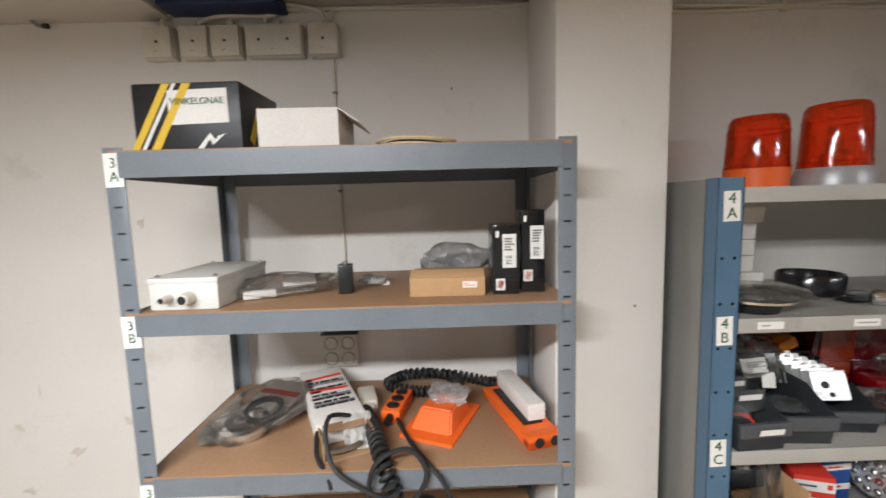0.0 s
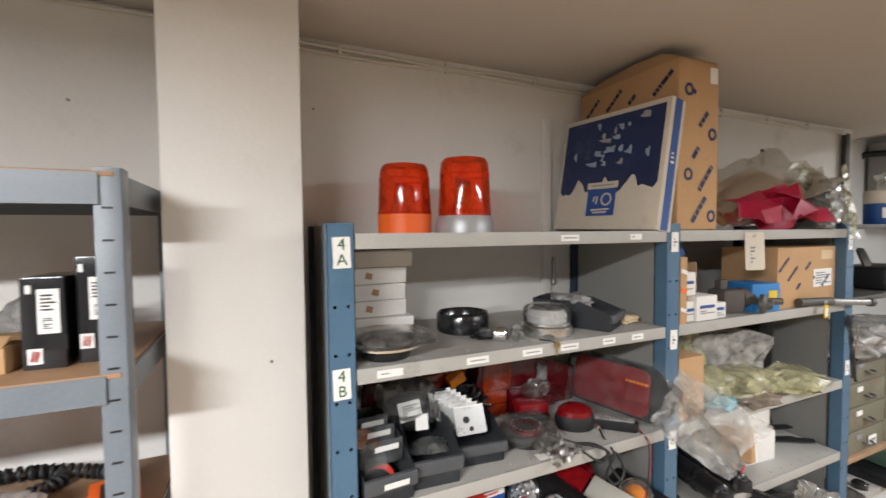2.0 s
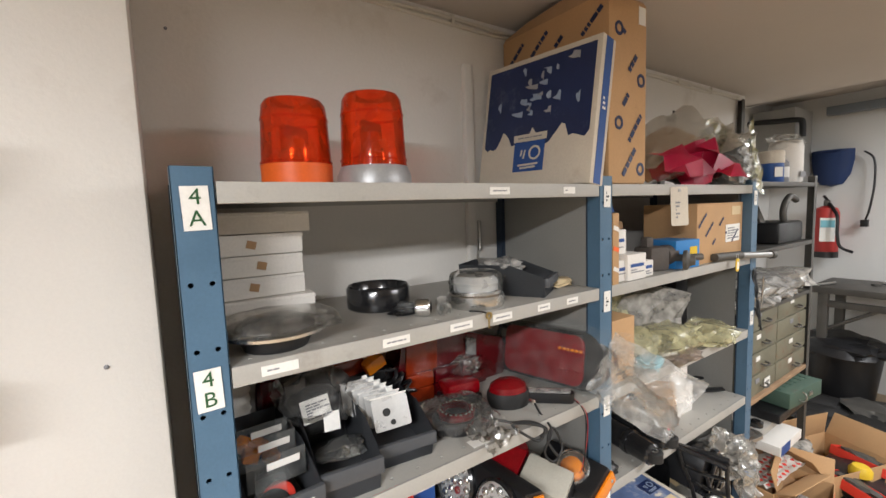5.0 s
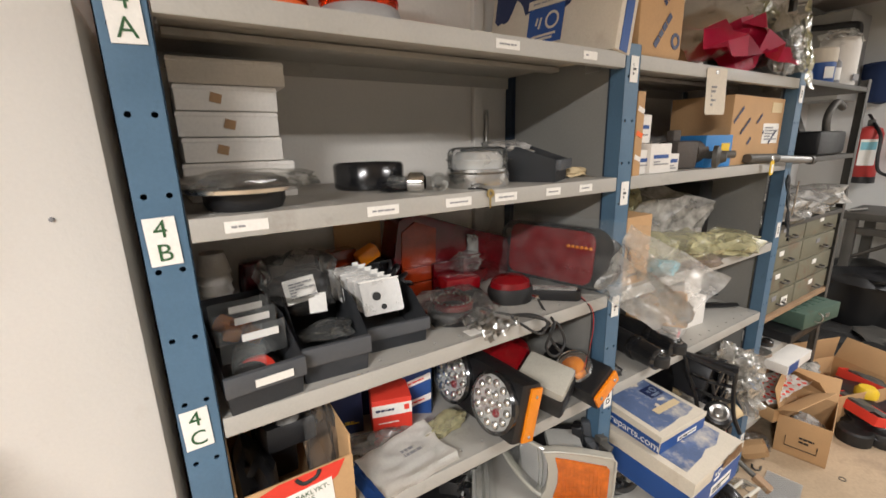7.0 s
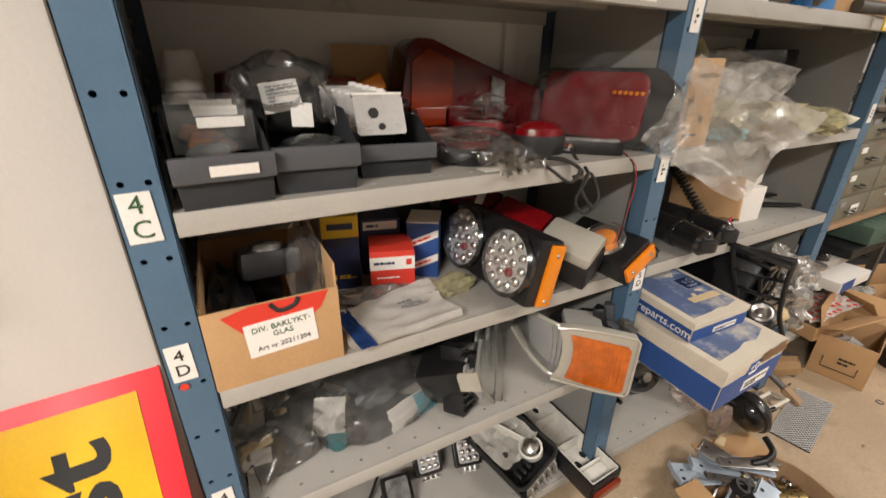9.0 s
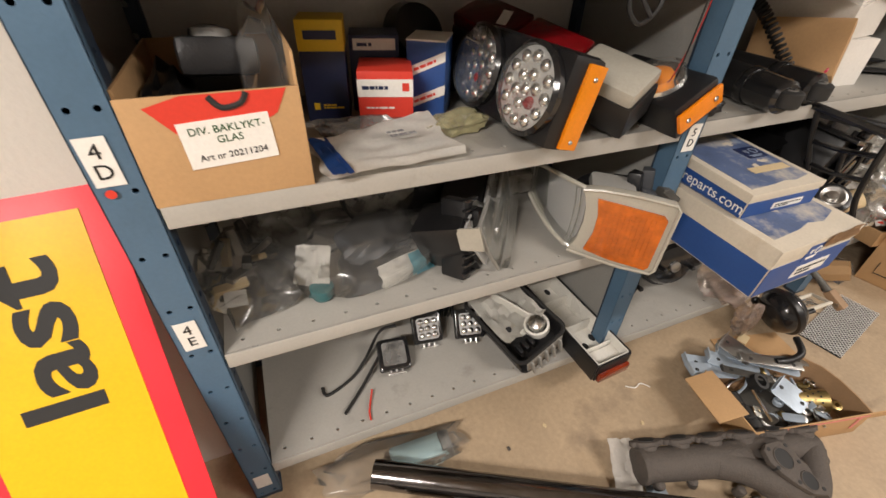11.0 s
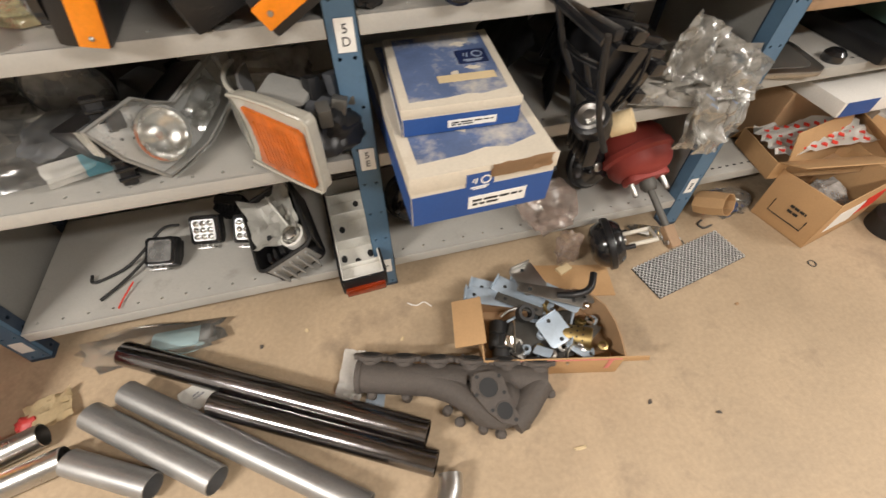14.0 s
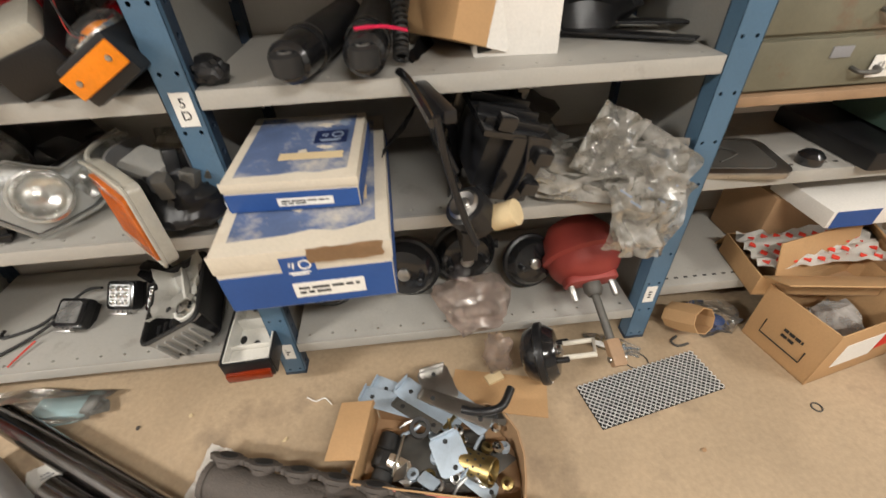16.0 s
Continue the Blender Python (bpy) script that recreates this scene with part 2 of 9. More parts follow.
TEAL_CARD = mat("teal_print", (0.20, 0.48, 0.56), 0.5, var=0.15, bump=0.02)
LIGHT_GREY = mat("light_grey_enamel", (0.66, 0.66, 0.62), 0.45, var=0.04, bump=0.02, stain=((0.45, 0.41, 0.33), 12, 0.08))
PINK_TAPE = mat("faded_red_tape", (0.62, 0.20, 0.17), 0.5, var=0.15, bump=0.03)
SCUFF = mat("scuffed_plaster", (0.60, 0.55, 0.48), 0.85, var=0.12, scale=30, bump=0.05, stain=((0.44, 0.37, 0.29), 40, 0.35))
BEIGE = mat("cream_plastic", (0.63, 0.59, 0.50), 0.5, var=0.04, bump=0.02)
LAMP_GLASS = mat("tube_glass", (1.0, 0.9, 0.77), 0.5, var=0, bump=0, emit=3.0)
SILVER = mat("silver_reflector", (0.88, 0.88, 0.86), 0.24, 1.0, var=0.06, scale=40, bump=0.12, bscale=60)
HOUSING = mat("white_reflector_plastic", (0.70, 0.68, 0.62), 0.3, var=0.06, bump=0.03, stain=((0.36, 0.31, 0.25), 14, 0.12))
CAP_BLUE = mat("dark_blue_cloth", (0.012, 0.03, 0.10), 0.8, var=0.15, bump=0.1)

# ---- mesh tools ----


def put(bm, m=None):
    if m is not None:
        bm.transform(m)
    return bm


def join(bm, other, m=None):
    """Adds other to bm, at the pose m, and frees it."""
    put(other, m)
    me = bpy.data.meshes.new("tmp")
    other.to_mesh(me)
    other.free()
    bm.from_mesh(me)
    bpy.data.meshes.remove(me)
    return bm


def box(sx, sy, sz, bevel=0.002, x=0.0, y=0.0, z=0.0):
    """A box that stands on z, centred on x, y."""
    bm = bmesh.new()
    bmesh.ops.create_cube(bm, size=1.0, matrix=Matrix.Translation((x, y, z + sz / 2)) @ Matrix.Diagonal((sx, sy, sz, 1)))
    if bevel:
        bmesh.ops.bevel(bm, geom=bm.edges[:], offset=min(bevel, 0.45 * min(sx, sy, sz)), segments=2, affect="EDGES", profile=0.6)
    return bm


def rev(profile, seg=28, cap=True):
    """A turned shape from (radius, height) pairs, round z."""
    bm = bmesh.new()
    rings = [[bm.verts.new((r * math.cos(2 * math.pi * k / seg), r * math.sin(2 * math.pi * k / seg), z)) for k in range(seg)] for r, z in profile]
    for a, b in zip(rings, rings[1:]):
        for k in range(seg):
            bm.faces.new((a[k], a[(k + 1) % seg], b[(k + 1) % seg], b[k]))
    if cap:
        bm.faces.new(rings[0][::-1])
        bm.faces.new(rings[-1])
    bmesh.ops.recalc_face_normals(bm, faces=bm.faces[:])
    return bm


def spline(points, steps=6):
    pts = [Vector(p) for p in points]
    out = []
    for k in range(len(pts) - 1):
        p0, p1, p2, p3 = pts[max(k - 1, 0)], pts[k], pts[k + 1], pts[min(k + 2, len(pts) - 1)]
        for s in range(steps):
            u = s / steps
            out.append(0.5 * (2 * p1 + (p2 - p0) * u + (2 * p0 - 5 * p1 + 4 * p2 - p3) * u * u + (3 * p1 - p0 - 3 * p2 + p3) * u ** 3))
    return out + [pts[-1]]


def tube(points, r, seg=8, smooth=True, steps=6):
    """A round bar or cable along points."""
    pts = spline(points, steps) if smooth else [Vector(p) for p in points]
    bm = bmesh.new()
    rings, side = [], None
    for k, p in enumerate(pts):
        d = (pts[min(k + 1, len(pts) - 1)] - pts[max(k - 1, 0)]).normalized()
        if side is None:
            side = d.orthogonal().normalized()
        side = (side - d * side.dot(d)).normalized()
        up = d.cross(side)
        rings.append([bm.verts.new(p + r * (math.cos(2 * math.pi * j / seg) * side + math.sin(2 * math.pi * j / seg) * up)) for j in range(seg)])
    for a, b in zip(rings, rings[1:]):
        for j in range(seg):
            bm.faces.new((a[j], a[(j + 1) % seg], b[(j + 1) % seg], b[j]))
    bm.faces.new(rings[0][::-1])
    bm.faces.new(rings[-1])
    return bm


def slab(outline, thick, bevel=0.0):
    """A plate with that outline in x, y, from z = 0 up."""
    bm = bmesh.new()
    face = bm.faces.new([bm.verts.new((x, y, 0)) for x, y in outline])
    made = bmesh.ops.extrude_face_region(bm, geom=[face])
    bmesh.ops.translate(bm, verts=[v for v in made["geom"] if isinstance(v, bmesh.types.BMVert)], vec=(0, 0, thick))
    bmesh.ops.recalc_face_normals(bm, faces=bm.faces[:])
    if bevel:
        bmesh.ops.bevel(bm, geom=bm.edges[:], offset=bevel, segments=2, affect="EDGES", profile=0.6)
    return bm


def rounded(w, h, r, n=5):
    """The outline of a rounded rectangle round the origin."""
    pts = []
    for cx, cy, a in ((w / 2 - r, h / 2 - r, 0), (-w / 2 + r, h / 2 - r, 90), (-w / 2 + r, -h / 2 + r, 180), (w / 2 - r, -h / 2 + r, 270)):
        pts += [(cx + r * math.cos(radians(a + 90 * k / n)), cy + r * math.sin(radians(a + 90 * k / n))) for k in range(n + 1)]
    return pts


def ring_outline(rx, ry, n=32):
    return [(rx * math.cos(2 * math.pi * k / n), ry * math.sin(2 * math.pi * k / n)) for k in range(n)]


def lump(sx, sy, sz, seed, rough=0.25, fold=0.12, detail=4, flat=True):
    """A crumpled bag or wad, about that big, lying on z = 0."""
    bm = bmesh.new()
    bmesh.ops.create_icosphere(bm, subdivisions=min(detail, 3) if fold >= 0.18 else detail, radius=1.0)
    off = Vector((seed * 7.3, seed * 3.1, seed * 1.7))
    for v in bm.verts:
        p = v.co.copy()
        k = 1 + rough * noise.noise(p * 1.6 + off) * 2 + fold * (0.5 - abs(noise.noise(p * 2.6 + off))) * 1.1 + fold * 0.25 * (0.5 - abs(noise.noise(p * 6.0 + off)))
        if fold >= 0.18:
            k += fold * 0.9 * noise.noise(p * 3.1 + off) + fold * 0.8 * noise.noise(p * 9.0 + off)
        q = Vector((math.copysign(abs(p.x) ** 0.75, p.x), math.copysign(abs(p.y) ** 0.75, p.y), p.z)) * k
        z = q.z * sz / 2 + sz / 2
        v.co = (q.x * sx / 2, q.y * sy / 2, max(z, 0.004 * noise.noise(p * 5 + off) + 0.003) if flat else z)
    return bm


def strip(plan, low, high, thick):
    """A curved upright wall over a line in plan, with its own lower and upper edge at each point."""
    bm = bmesh.new()
    rows = []
    for k, (x, y) in enumerate(plan):
        a, b = Vector(plan[max(k - 1, 0)]), Vector(plan[min(k + 1, len(plan) - 1)])
        n = Vector((-(b - a).y, (b - a).x)).normalized() * thick
        rows.append([bm.verts.new(p) for p in ((x, y, low[k]), (x, y, high[k]), (x + n.x, y + n.y, high[k]), (x + n.x, y + n.y, low[k]))])
    for a, b in zip(rows, rows[1:]):
        for j in range(4):
            bm.faces.new((a[j], b[j], b[(j + 1) % 4], a[(j + 1) % 4]))
    bm.faces.new(rows[0])
    bm.faces.new(rows[-1][::-1])
    bmesh.ops.recalc_face_normals(bm, faces=bm.faces[:])
    return bm


def film(w, h, seed, amp=0.02, nx=28, ny=20, thick=0.0012, shape=None):
    """A crumpled sheet of film, w by h, in x, y, with a ragged edge; shape(u, v) lifts it."""
    bm = bmesh.new()
    off = Vector((seed * 5.1, seed * 2.3, 0))
    if amp >= 0.015:
        nx, ny = min(nx, 13), min(ny, 13)
    grid = []
    for i in range(nx + 1):
        row = []
        for j in range(ny + 1):
            u, v = i / nx - 0.5, j / ny - 0.5
            e = 1 + 0.07 * noise.noise(Vector((u * 5, v * 5, seed)))
            p = Vector((u * w * e, v * h * e, 0))
            z = amp * (0.5 - abs(noise.noise(Vector((u * 4, v * 4, 0)) + off))) * 2 + amp * 0.12 * (0.5 - abs(noise.noise(Vector((u * 10, v * 10, 3)) + off)))
            if amp >= 0.015:
                z += 0.5 * amp * noise.noise(Vector((u * 17, v * 17, 2)) + off)
            if shape:
                z += shape(u, v)
            row.append(bm.verts.new((p.x, p.y, z)))
        grid.append(row)
    for i in range(nx):
        for j in range(ny):
            bm.faces.new((grid[i][j], grid[i + 1][j], grid[i + 1][j + 1], grid[i][j + 1]))
    bmesh.ops.solidify(bm, geom=bm.faces[:], thickness=thick)
    return bm


def holed(cells, w, step, r, thick, cols=1):
    """A plate in x, z: cols columns and cells rows of cells, each with a round hole through it; its front is at y = 0."""
    bm = bmesh.new()
    n = 8
    for c in range(cols):
        for k in range(cells):
            cx, cz, hw, hh = (c + 0.5) * w - cols * w / 2, (k + 0.5) * step, w / 2, step / 2
            outer = [(hw, 0), (hw, hh), (0, hh), (-hw, hh), (-hw, 0), (-hw, -hh), (0, -hh), (hw, -hh)]
            o = [bm.verts.new((cx + a, 0, cz + b)) for a, b in outer]
            i = [bm.verts.new((cx + r * math.cos(2 * math.pi * j / n), 0, cz + r * math.sin(2 * math.pi * j / n))) for j in range(n)]
            d = [bm.verts.new(v.co + Vector((0, thick, 0))) for v in i]
            for j in range(n):
                q = (j + 1) % n
                bm.faces.new((o[j], i[j], i[q], o[q]))
                bm.faces.new((i[j], d[j], d[q], i[q]))
    bmesh.ops.remove_doubles(bm, verts=bm.verts[:], dist=1e-5)
    return bm


def shade(me):
    me.polygons.foreach_set("use_smooth", [True] * len(me.polygons))
    me.set_sharp_from_angle(angle=radians(38))


def part(name, bm, material, parent, label="", m=None):
    put(bm, m)
    me = bpy.data.meshes.new(name)
    bm.to_mesh(me)
    bm.free()
    shade(me)
    me.materials.append(material)
    ob = new(name, me)
    ob.parent = parent
    return tagged(ob, label)


def thing(name, label, category, m=None, group=""):
    ob = new(name)
    ob.empty_display_size = 0.05
    ob.matrix_world = m or Matrix()
    return tagged(ob, label, category, group)


def structure(name, bm, material, label, category):
    ob = part(name, bm, material, None, label)
    return tagged(ob, "", category, "", "structure")


def one(name, bm, material, label, category, m=None, group=""):
    """A thing of a single mesh."""
    ob = part(name, bm, material, None, label)
    ob.matrix_world = m or Matrix()
    return tagged(ob, "", category, group)


def letters(text, size, m, material, parent, name="writing", align="CENTER", lines=1.0, upright="CENTER", bold=0.0):
    cu = bpy.data.curves.new("text", "FONT")
    cu.body, cu.size, cu.extrude, cu.align_x, cu.align_y, cu.space_line = text, size, 0.0004, align, upright, lines
    cu.offset = bold
    cu.resolution_u = 3
    tmp = bpy.data.objects.new("text", cu)
    me = bpy.data.meshes.new_from_object(tmp)
    bpy.data.objects.remove(tmp)
    bm = bmesh.new()
    bm.from_mesh(me)
    bpy.data.meshes.remove(me)
    return part(name, bm, material, parent, m=m)


def bars(w, h, rows, seed=0):
    """Rows of unreadable print, in x, z, facing -y."""
    rng = random.Random(seed)
    bm = bmesh.new()
    for k in range(rows):
        x, top = -w / 2, h / 2 - (k + 0.5) * h / rows
        while x < w / 2 - 0.004:
            run = min(rng.uniform(0.08, 0.3) * w, w / 2 - x)
            join(bm, box(run, 0.0006, 0.5 * h / rows, 0, x + run / 2, 0, top - 0.25 * h / rows))
            x += run + 0.04 * w
            if rng.random() < 0.15:
                break
    return bm


FACES = {"-y": (0, 0), "+x": (90, 0), "+y": (180, 0), "-x": (-90, 0), "+z": (0, -90)}


def face_pose(size, side, u, v):
    """The pose of a patch on the side of a box of that size that stands on its thing's origin; u to the right, v up from the side's middle."""
    sx, sy, sz = size
    if side == "+z":
        return pose(u, v, sz + 0.0008, -90, 0, 0)
    turn = pose(0, 0, 0, 0, 0, FACES[side][0])
    depth = sy / 2 if side in ("-y", "+y") else sx / 2
    return turn @ pose(u, -depth - 0.0008, sz / 2 + v)


def patch(parent, size, side, u, v, w, h, material, name="printed_panel", tilt=0.0, label=""):
    return part(name, box(w, 0.0012, h, 0, 0, 0, -h / 2), material, parent, label, face_pose(size, side, u, v) @ pose(0, 0, 0, 0, tilt, 0))


def print_on(parent, size, side, u, v, w, h, rows, material=None, seed=0, tilt=0.0):
    return part("print", bars(w, h, rows, seed), material or BAR, parent, m=face_pose(size, side, u, v) @ pose(0, -0.0012, 0, 0, tilt, 0))


def carton(name, label, m, size, material, bevel=0.003, category="box", group=""):
    ob = thing(name, label, category, m, group)
    part("body", box(*size, bevel), material, ob)
    return ob


def open_carton(name, label, m, size, flaps=(30, 40, 60, 50), flap=0.5, material=None, thick=0.004):
    """An open cardboard box: bottom, four sides and four flaps bent out by these degrees (front, right, back, left)."""
    sx, sy, sz = size
    material = material or CARD
    ob = thing(name, label, "box", m)
    part("bottom", box(sx, sy, thick, 0), CARD_IN, ob)
    for k, (w, d) in enumerate(((sx, sy), (sy, sx), (sx, sy), (sy, sx))):
        turn = pose(0, 0, 0, 0, 0, 90 * k)
        part("side", box(w - (0 if k % 2 == 0 else 2 * thick), thick, sz, 0.0008), material, ob, m=turn @ pose(0, -d / 2 + thick / 2, 0))
        if flaps[k] is not None:
            part("flap", box(w * 0.96, thick, flap * min(sx, sy), 0.0008), material, ob, m=turn @ pose(0, -d / 2 + thick / 2, sz) @ pose(0, 0, 0, flaps[k], 0, 0))
    return ob

# ---- the room ----


def room():
    structure("floor", box(9.0, 4.6, 0.1, 0, 1.0, -1.45, -0.1), CONCRETE, "worn tan concrete floor with dark stains and dust", "floor")
    wall = structure("wall_north", box(5.6, 0.15, 2.7, 0, 0.3, WALL_Y + 0.075, 0), PLASTER, "off-white painted plaster wall with scuffs", "wall")
    structure("wall_north_recess", box(2.0, 0.15, 2.7, 0, 4.1, 0.95, 0), FAR_WALL, "pale grey painted wall in the recess", "wall")
    structure("wall_recess_side", box(0.1, 0.28, 2.7, 0, 3.05, 0.735, 0), PLASTER, "short off-white return wall beside the rack", "wall")
    structure("wall_east", box(0.15, 4.6, 2.7, 0, 4.93, -1.35, 0), FAR_WALL, "pale grey-white painted end wall", "wall")
    # Unseen walls, added with a dark colour to hold down the fill.
    structure("wall_west", box(0.15, 4.6, 2.7, 0, -2.55, -1.4, 0), UNSEEN_WALL, "unseen near-end wall, darkened to cut bounced light", "wall")
    structure("wall_south", box(7.4, 0.15, 2.7, 0, 1.15, -3.5, 0), UNSEEN_WALL, "unseen wall behind the aisle, darkened to cut bounced light", "wall")
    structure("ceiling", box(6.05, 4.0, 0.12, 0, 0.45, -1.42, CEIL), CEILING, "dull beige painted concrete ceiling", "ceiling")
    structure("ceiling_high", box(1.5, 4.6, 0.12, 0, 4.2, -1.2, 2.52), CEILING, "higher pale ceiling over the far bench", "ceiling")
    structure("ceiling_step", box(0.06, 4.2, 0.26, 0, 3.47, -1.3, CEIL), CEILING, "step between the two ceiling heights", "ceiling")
    structure("column", box(0.283, WALL_Y - 0.145, CEIL, 0.008, -0.1845, (WALL_Y + 0.145) / 2, 0), PLASTER, "square off-white plastered column with worn corners", "column")
    structure("soffit", box(1.06, 0.45, 0.034, 0.003, -1.935, WALL_Y - 0.226, CEIL - 0.034), CEILING, "shallow painted drop of the ceiling beside the wall", "ceiling")
    structure("beam", box(0.08, 1.9, 0.07, 0.004, 4.75, -0.5, 2.34), GREY, "thin grey steel rail high on the end wall", "beam")
    structure("trim", box(0.035, 0.02, 1.15, 0.003, 0.875, WALL_Y - 0.01, 1.0), PLASTER, "narrow painted cover strip on the wall", "trim")
    rng = random.Random(8)
    for x, z, w, h, turn in ((-1.952, 1.130, 0.012, 0.060, 4), (-1.850, 0.908, 0.075, 0.035, -20), (-2.034, 0.999, 0.050, 0.030, 30), (-1.562, 1.670, 0.030, 0.045, 12), (-1.673, 1.012, 0.030, 0.050, -30), (-2.027, 0.772, 0.060, 0.030, 10)):
        pts = [(a * rng.uniform(0.35, 1.1), b * rng.uniform(0.35, 1.1)) for a, b in ring_outline(w / 2, h / 2, 15)]
        part("scuff", put(slab(pts, 0.0006), pose(0, 0, 0, 90, turn, 0)), SCUFF, wall, "brownish scuff on the plaster", pose(x, WALL_Y - 0.0004, z))
    # cables along the corner of wall and ceiling
    run = thing("cable_run", "two grey painted cables clipped under the ceiling", "cable")
    for k, z in enumerate((CEIL - 0.02, CEIL - 0.034)):
        part("cable", tube([(-0.02 + 0.25 * i, WALL_Y - 0.01, z - 0.004 * ((i * 7 + k) % 3)) for i in range(13)], 0.006, 6), BEIGE, run)
    for i in range(8):
        part("clip", box(0.012, 0.016, 0.035, 0.002, 0.1 + 0.36 * i, WALL_Y - 0.01, CEIL - 0.045), BEIGE, run)
    run = thing("cable_run", "grey cable along the top of the wall", "cable")
    part("cable", tube([(-2.0 + 0.28 * i, WALL_Y - 0.01, CEIL - 0.012 - 0.004 * (i % 2)) for i in range(7)], 0.006, 6), BEIGE, run)
    run = thing("wall_cable", "thin cable running down the wall to the socket", "cable")
    part("cable", tube([(-0.925, WALL_Y - 0.006, 2.18), (-0.925, WALL_Y - 0.005, 1.8), (-0.92, WALL_Y - 0.005, 1.5), (-0.92, WALL_Y - 0.006, 1.30)], 0.0045, 6), BEIGE, run)
    for z in (2.05, 1.75, 1.52):
        part("clip", box(0.014, 0.012, 0.008, 0.002, -0.925, WALL_Y - 0.006, z), BAR, run)
    for x, z in ((-0.565, 2.06), (0.02, 2.1), (-0.12, 1.43), (1.5, 2.0)):
        y = 0.145 if -0.3 < x < -0.05 else WALL_Y
        one("wall_plug", rev([(0.0035, 0), (0.0035, 0.003), (0.002, 0.004)], 10), BAR, "small grey screw plug in the wall", "screw", pose(x, y, z, 90, 0, 0))
    # assumed ceiling lights, out of view, one at each lamp
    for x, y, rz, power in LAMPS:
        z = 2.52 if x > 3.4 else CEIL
        fx = thing("ceiling_light", "assumed white twin tube ceiling light, out of view", "lamp", pose(x, y, z - 0.075, 0, 0, rz), "ceiling lights")
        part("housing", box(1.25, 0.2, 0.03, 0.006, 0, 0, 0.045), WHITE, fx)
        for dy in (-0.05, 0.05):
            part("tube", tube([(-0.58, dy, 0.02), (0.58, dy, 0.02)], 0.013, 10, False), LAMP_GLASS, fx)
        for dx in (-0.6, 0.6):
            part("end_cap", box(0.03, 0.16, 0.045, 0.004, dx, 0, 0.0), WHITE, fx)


room()


# ---- the shelving ----
LEVELS = (1.723, 1.43, 1.113, 0.817, 0.517, 0.13)
ZA, ZB, ZC, ZD, ZE, ZF = LEVELS


def sticker(parent, x, z, w, h, text, tilt=0.0, size=0.03, ink=None, y=-0.002):
    lab = part("sticker", box(w, 0.001, h, 0, 0, 0, -h / 2), PAPER, parent, "white paper shelf label", pose(x, y, z, 0, tilt, 0))
    if text:
        letters(text, size, pose(x, y - 0.001, z, 90, tilt, 0), ink or GREEN_INK, lab, lines=0.95)
    return lab


def blue_post(parent, x, top, front=True):
    """A blue upright of folded sheet, 57 mm wide, its left edge at x."""
    y = 0.0 if front else WALL_Y - 0.035
    rows = int(top / 0.1)
    if front:
        bm = holed(17, 0.0285, 0.103, 0.0042, 0.003, 2)
        put(bm, pose(x + 0.0285, y, -0.0285))
        join(bm, box(0.057, 0.0015, top - 1.7225, 0, x + 0.0285, y + 0.00075, 1.7225))
        join(bm, box(0.0015, 0.04, top, 0, x + 0.00075, y + 0.02, 0))
        join(bm, box(0.0015, 0.012, top, 0, x + 0.056, y + 0.006, 0))
        ob = part("post", bm, BLUE, parent, "blue enamelled steel upright with bolt holes")
        side = holed(rows * 2, 0.034, top / rows / 2, 0.006, 0.003, 1)
        # Inner folds take the darkened copy of the post's blue, as if in shade.
        part("slotted_flange", side, BLUE_SHADED, parent, "", pose(x + 0.0562, y + 0.029, 0, 0, 0, 90))
        part("slotted_flange", box(0.034, 0.0015, top, 0), BLUE_SHADED, parent, "", pose(x + 0.003, y + 0.03, 0, 0, 0, 90))
        part("back_fold", box(0.05, 0.0015, top, 0), BLUE_SHADED, parent, "", pose(x + 0.0285, y + 0.045, 0))
        part("foot", box(0.06, 0.045, 0.012, 0.002), BLUE_SHADED, parent, "", pose(x + 0.0285, y + 0.022, 0))
    else:
        bm = holed(rows * 2, 0.04, top / rows / 2, 0.006, 0.003, 1)
        put(bm, pose(x + 0.0285, y, 0))
        join(bm, box(0.0015, 0.03, top, 0, x + 0.008, y + 0.015, 0))
        join(bm, box(0.0015, 0.03, top, 0, x + 0.048, y + 0.015, 0))
        ob = part("rear_post", bm, BLUE_SHADED, parent, "blue slotted rear upright, shade put into its colour")
    return ob


def steel_shelf(parent, x0, x1, z, depth=0.425, lip=0.034):
    """A folded steel shelf with a row of holes behind its front lip; its top is at z."""
    w = x1 - x0
    n = round(w / 0.062)
    mid = (x0 + x1) / 2
    shelf = part("shelf", box(w, depth - 0.055, 0.0012, 0, mid, 0.055 + (depth - 0.055) / 2, z - 0.0012), SHELF, parent, "grey enamelled steel shelf, dusty and scratched")
    part("holed_edge", holed(n, 0.05, w / n, 0.0042, -0.006, 1), SHELF, shelf, m=pose(x0, 0.03, z, 90, 0, 0) @ pose(0, 0, 0, 0, 90, 0))
    part("stiffener", box(w - 0.02, 0.03, 0.012, 0.001, mid, depth / 2, z - 0.016), SHELF, shelf)
    part("rear_lip", box(w, 0.003, lip, 0, mid, depth - 0.002, z - lip), SHELF, shelf)
    bm = bmesh.new()
    join(bm, box(w, 0.0045, lip, 0.0015, (x0 + x1) / 2, 0.0027, z - lip))
    join(bm, box(w, 0.018, 0.0015, 0, (x0 + x1) / 2, 0.012, z - lip))
    part("front_lip", bm, SHELF, shelf)
    return shelf


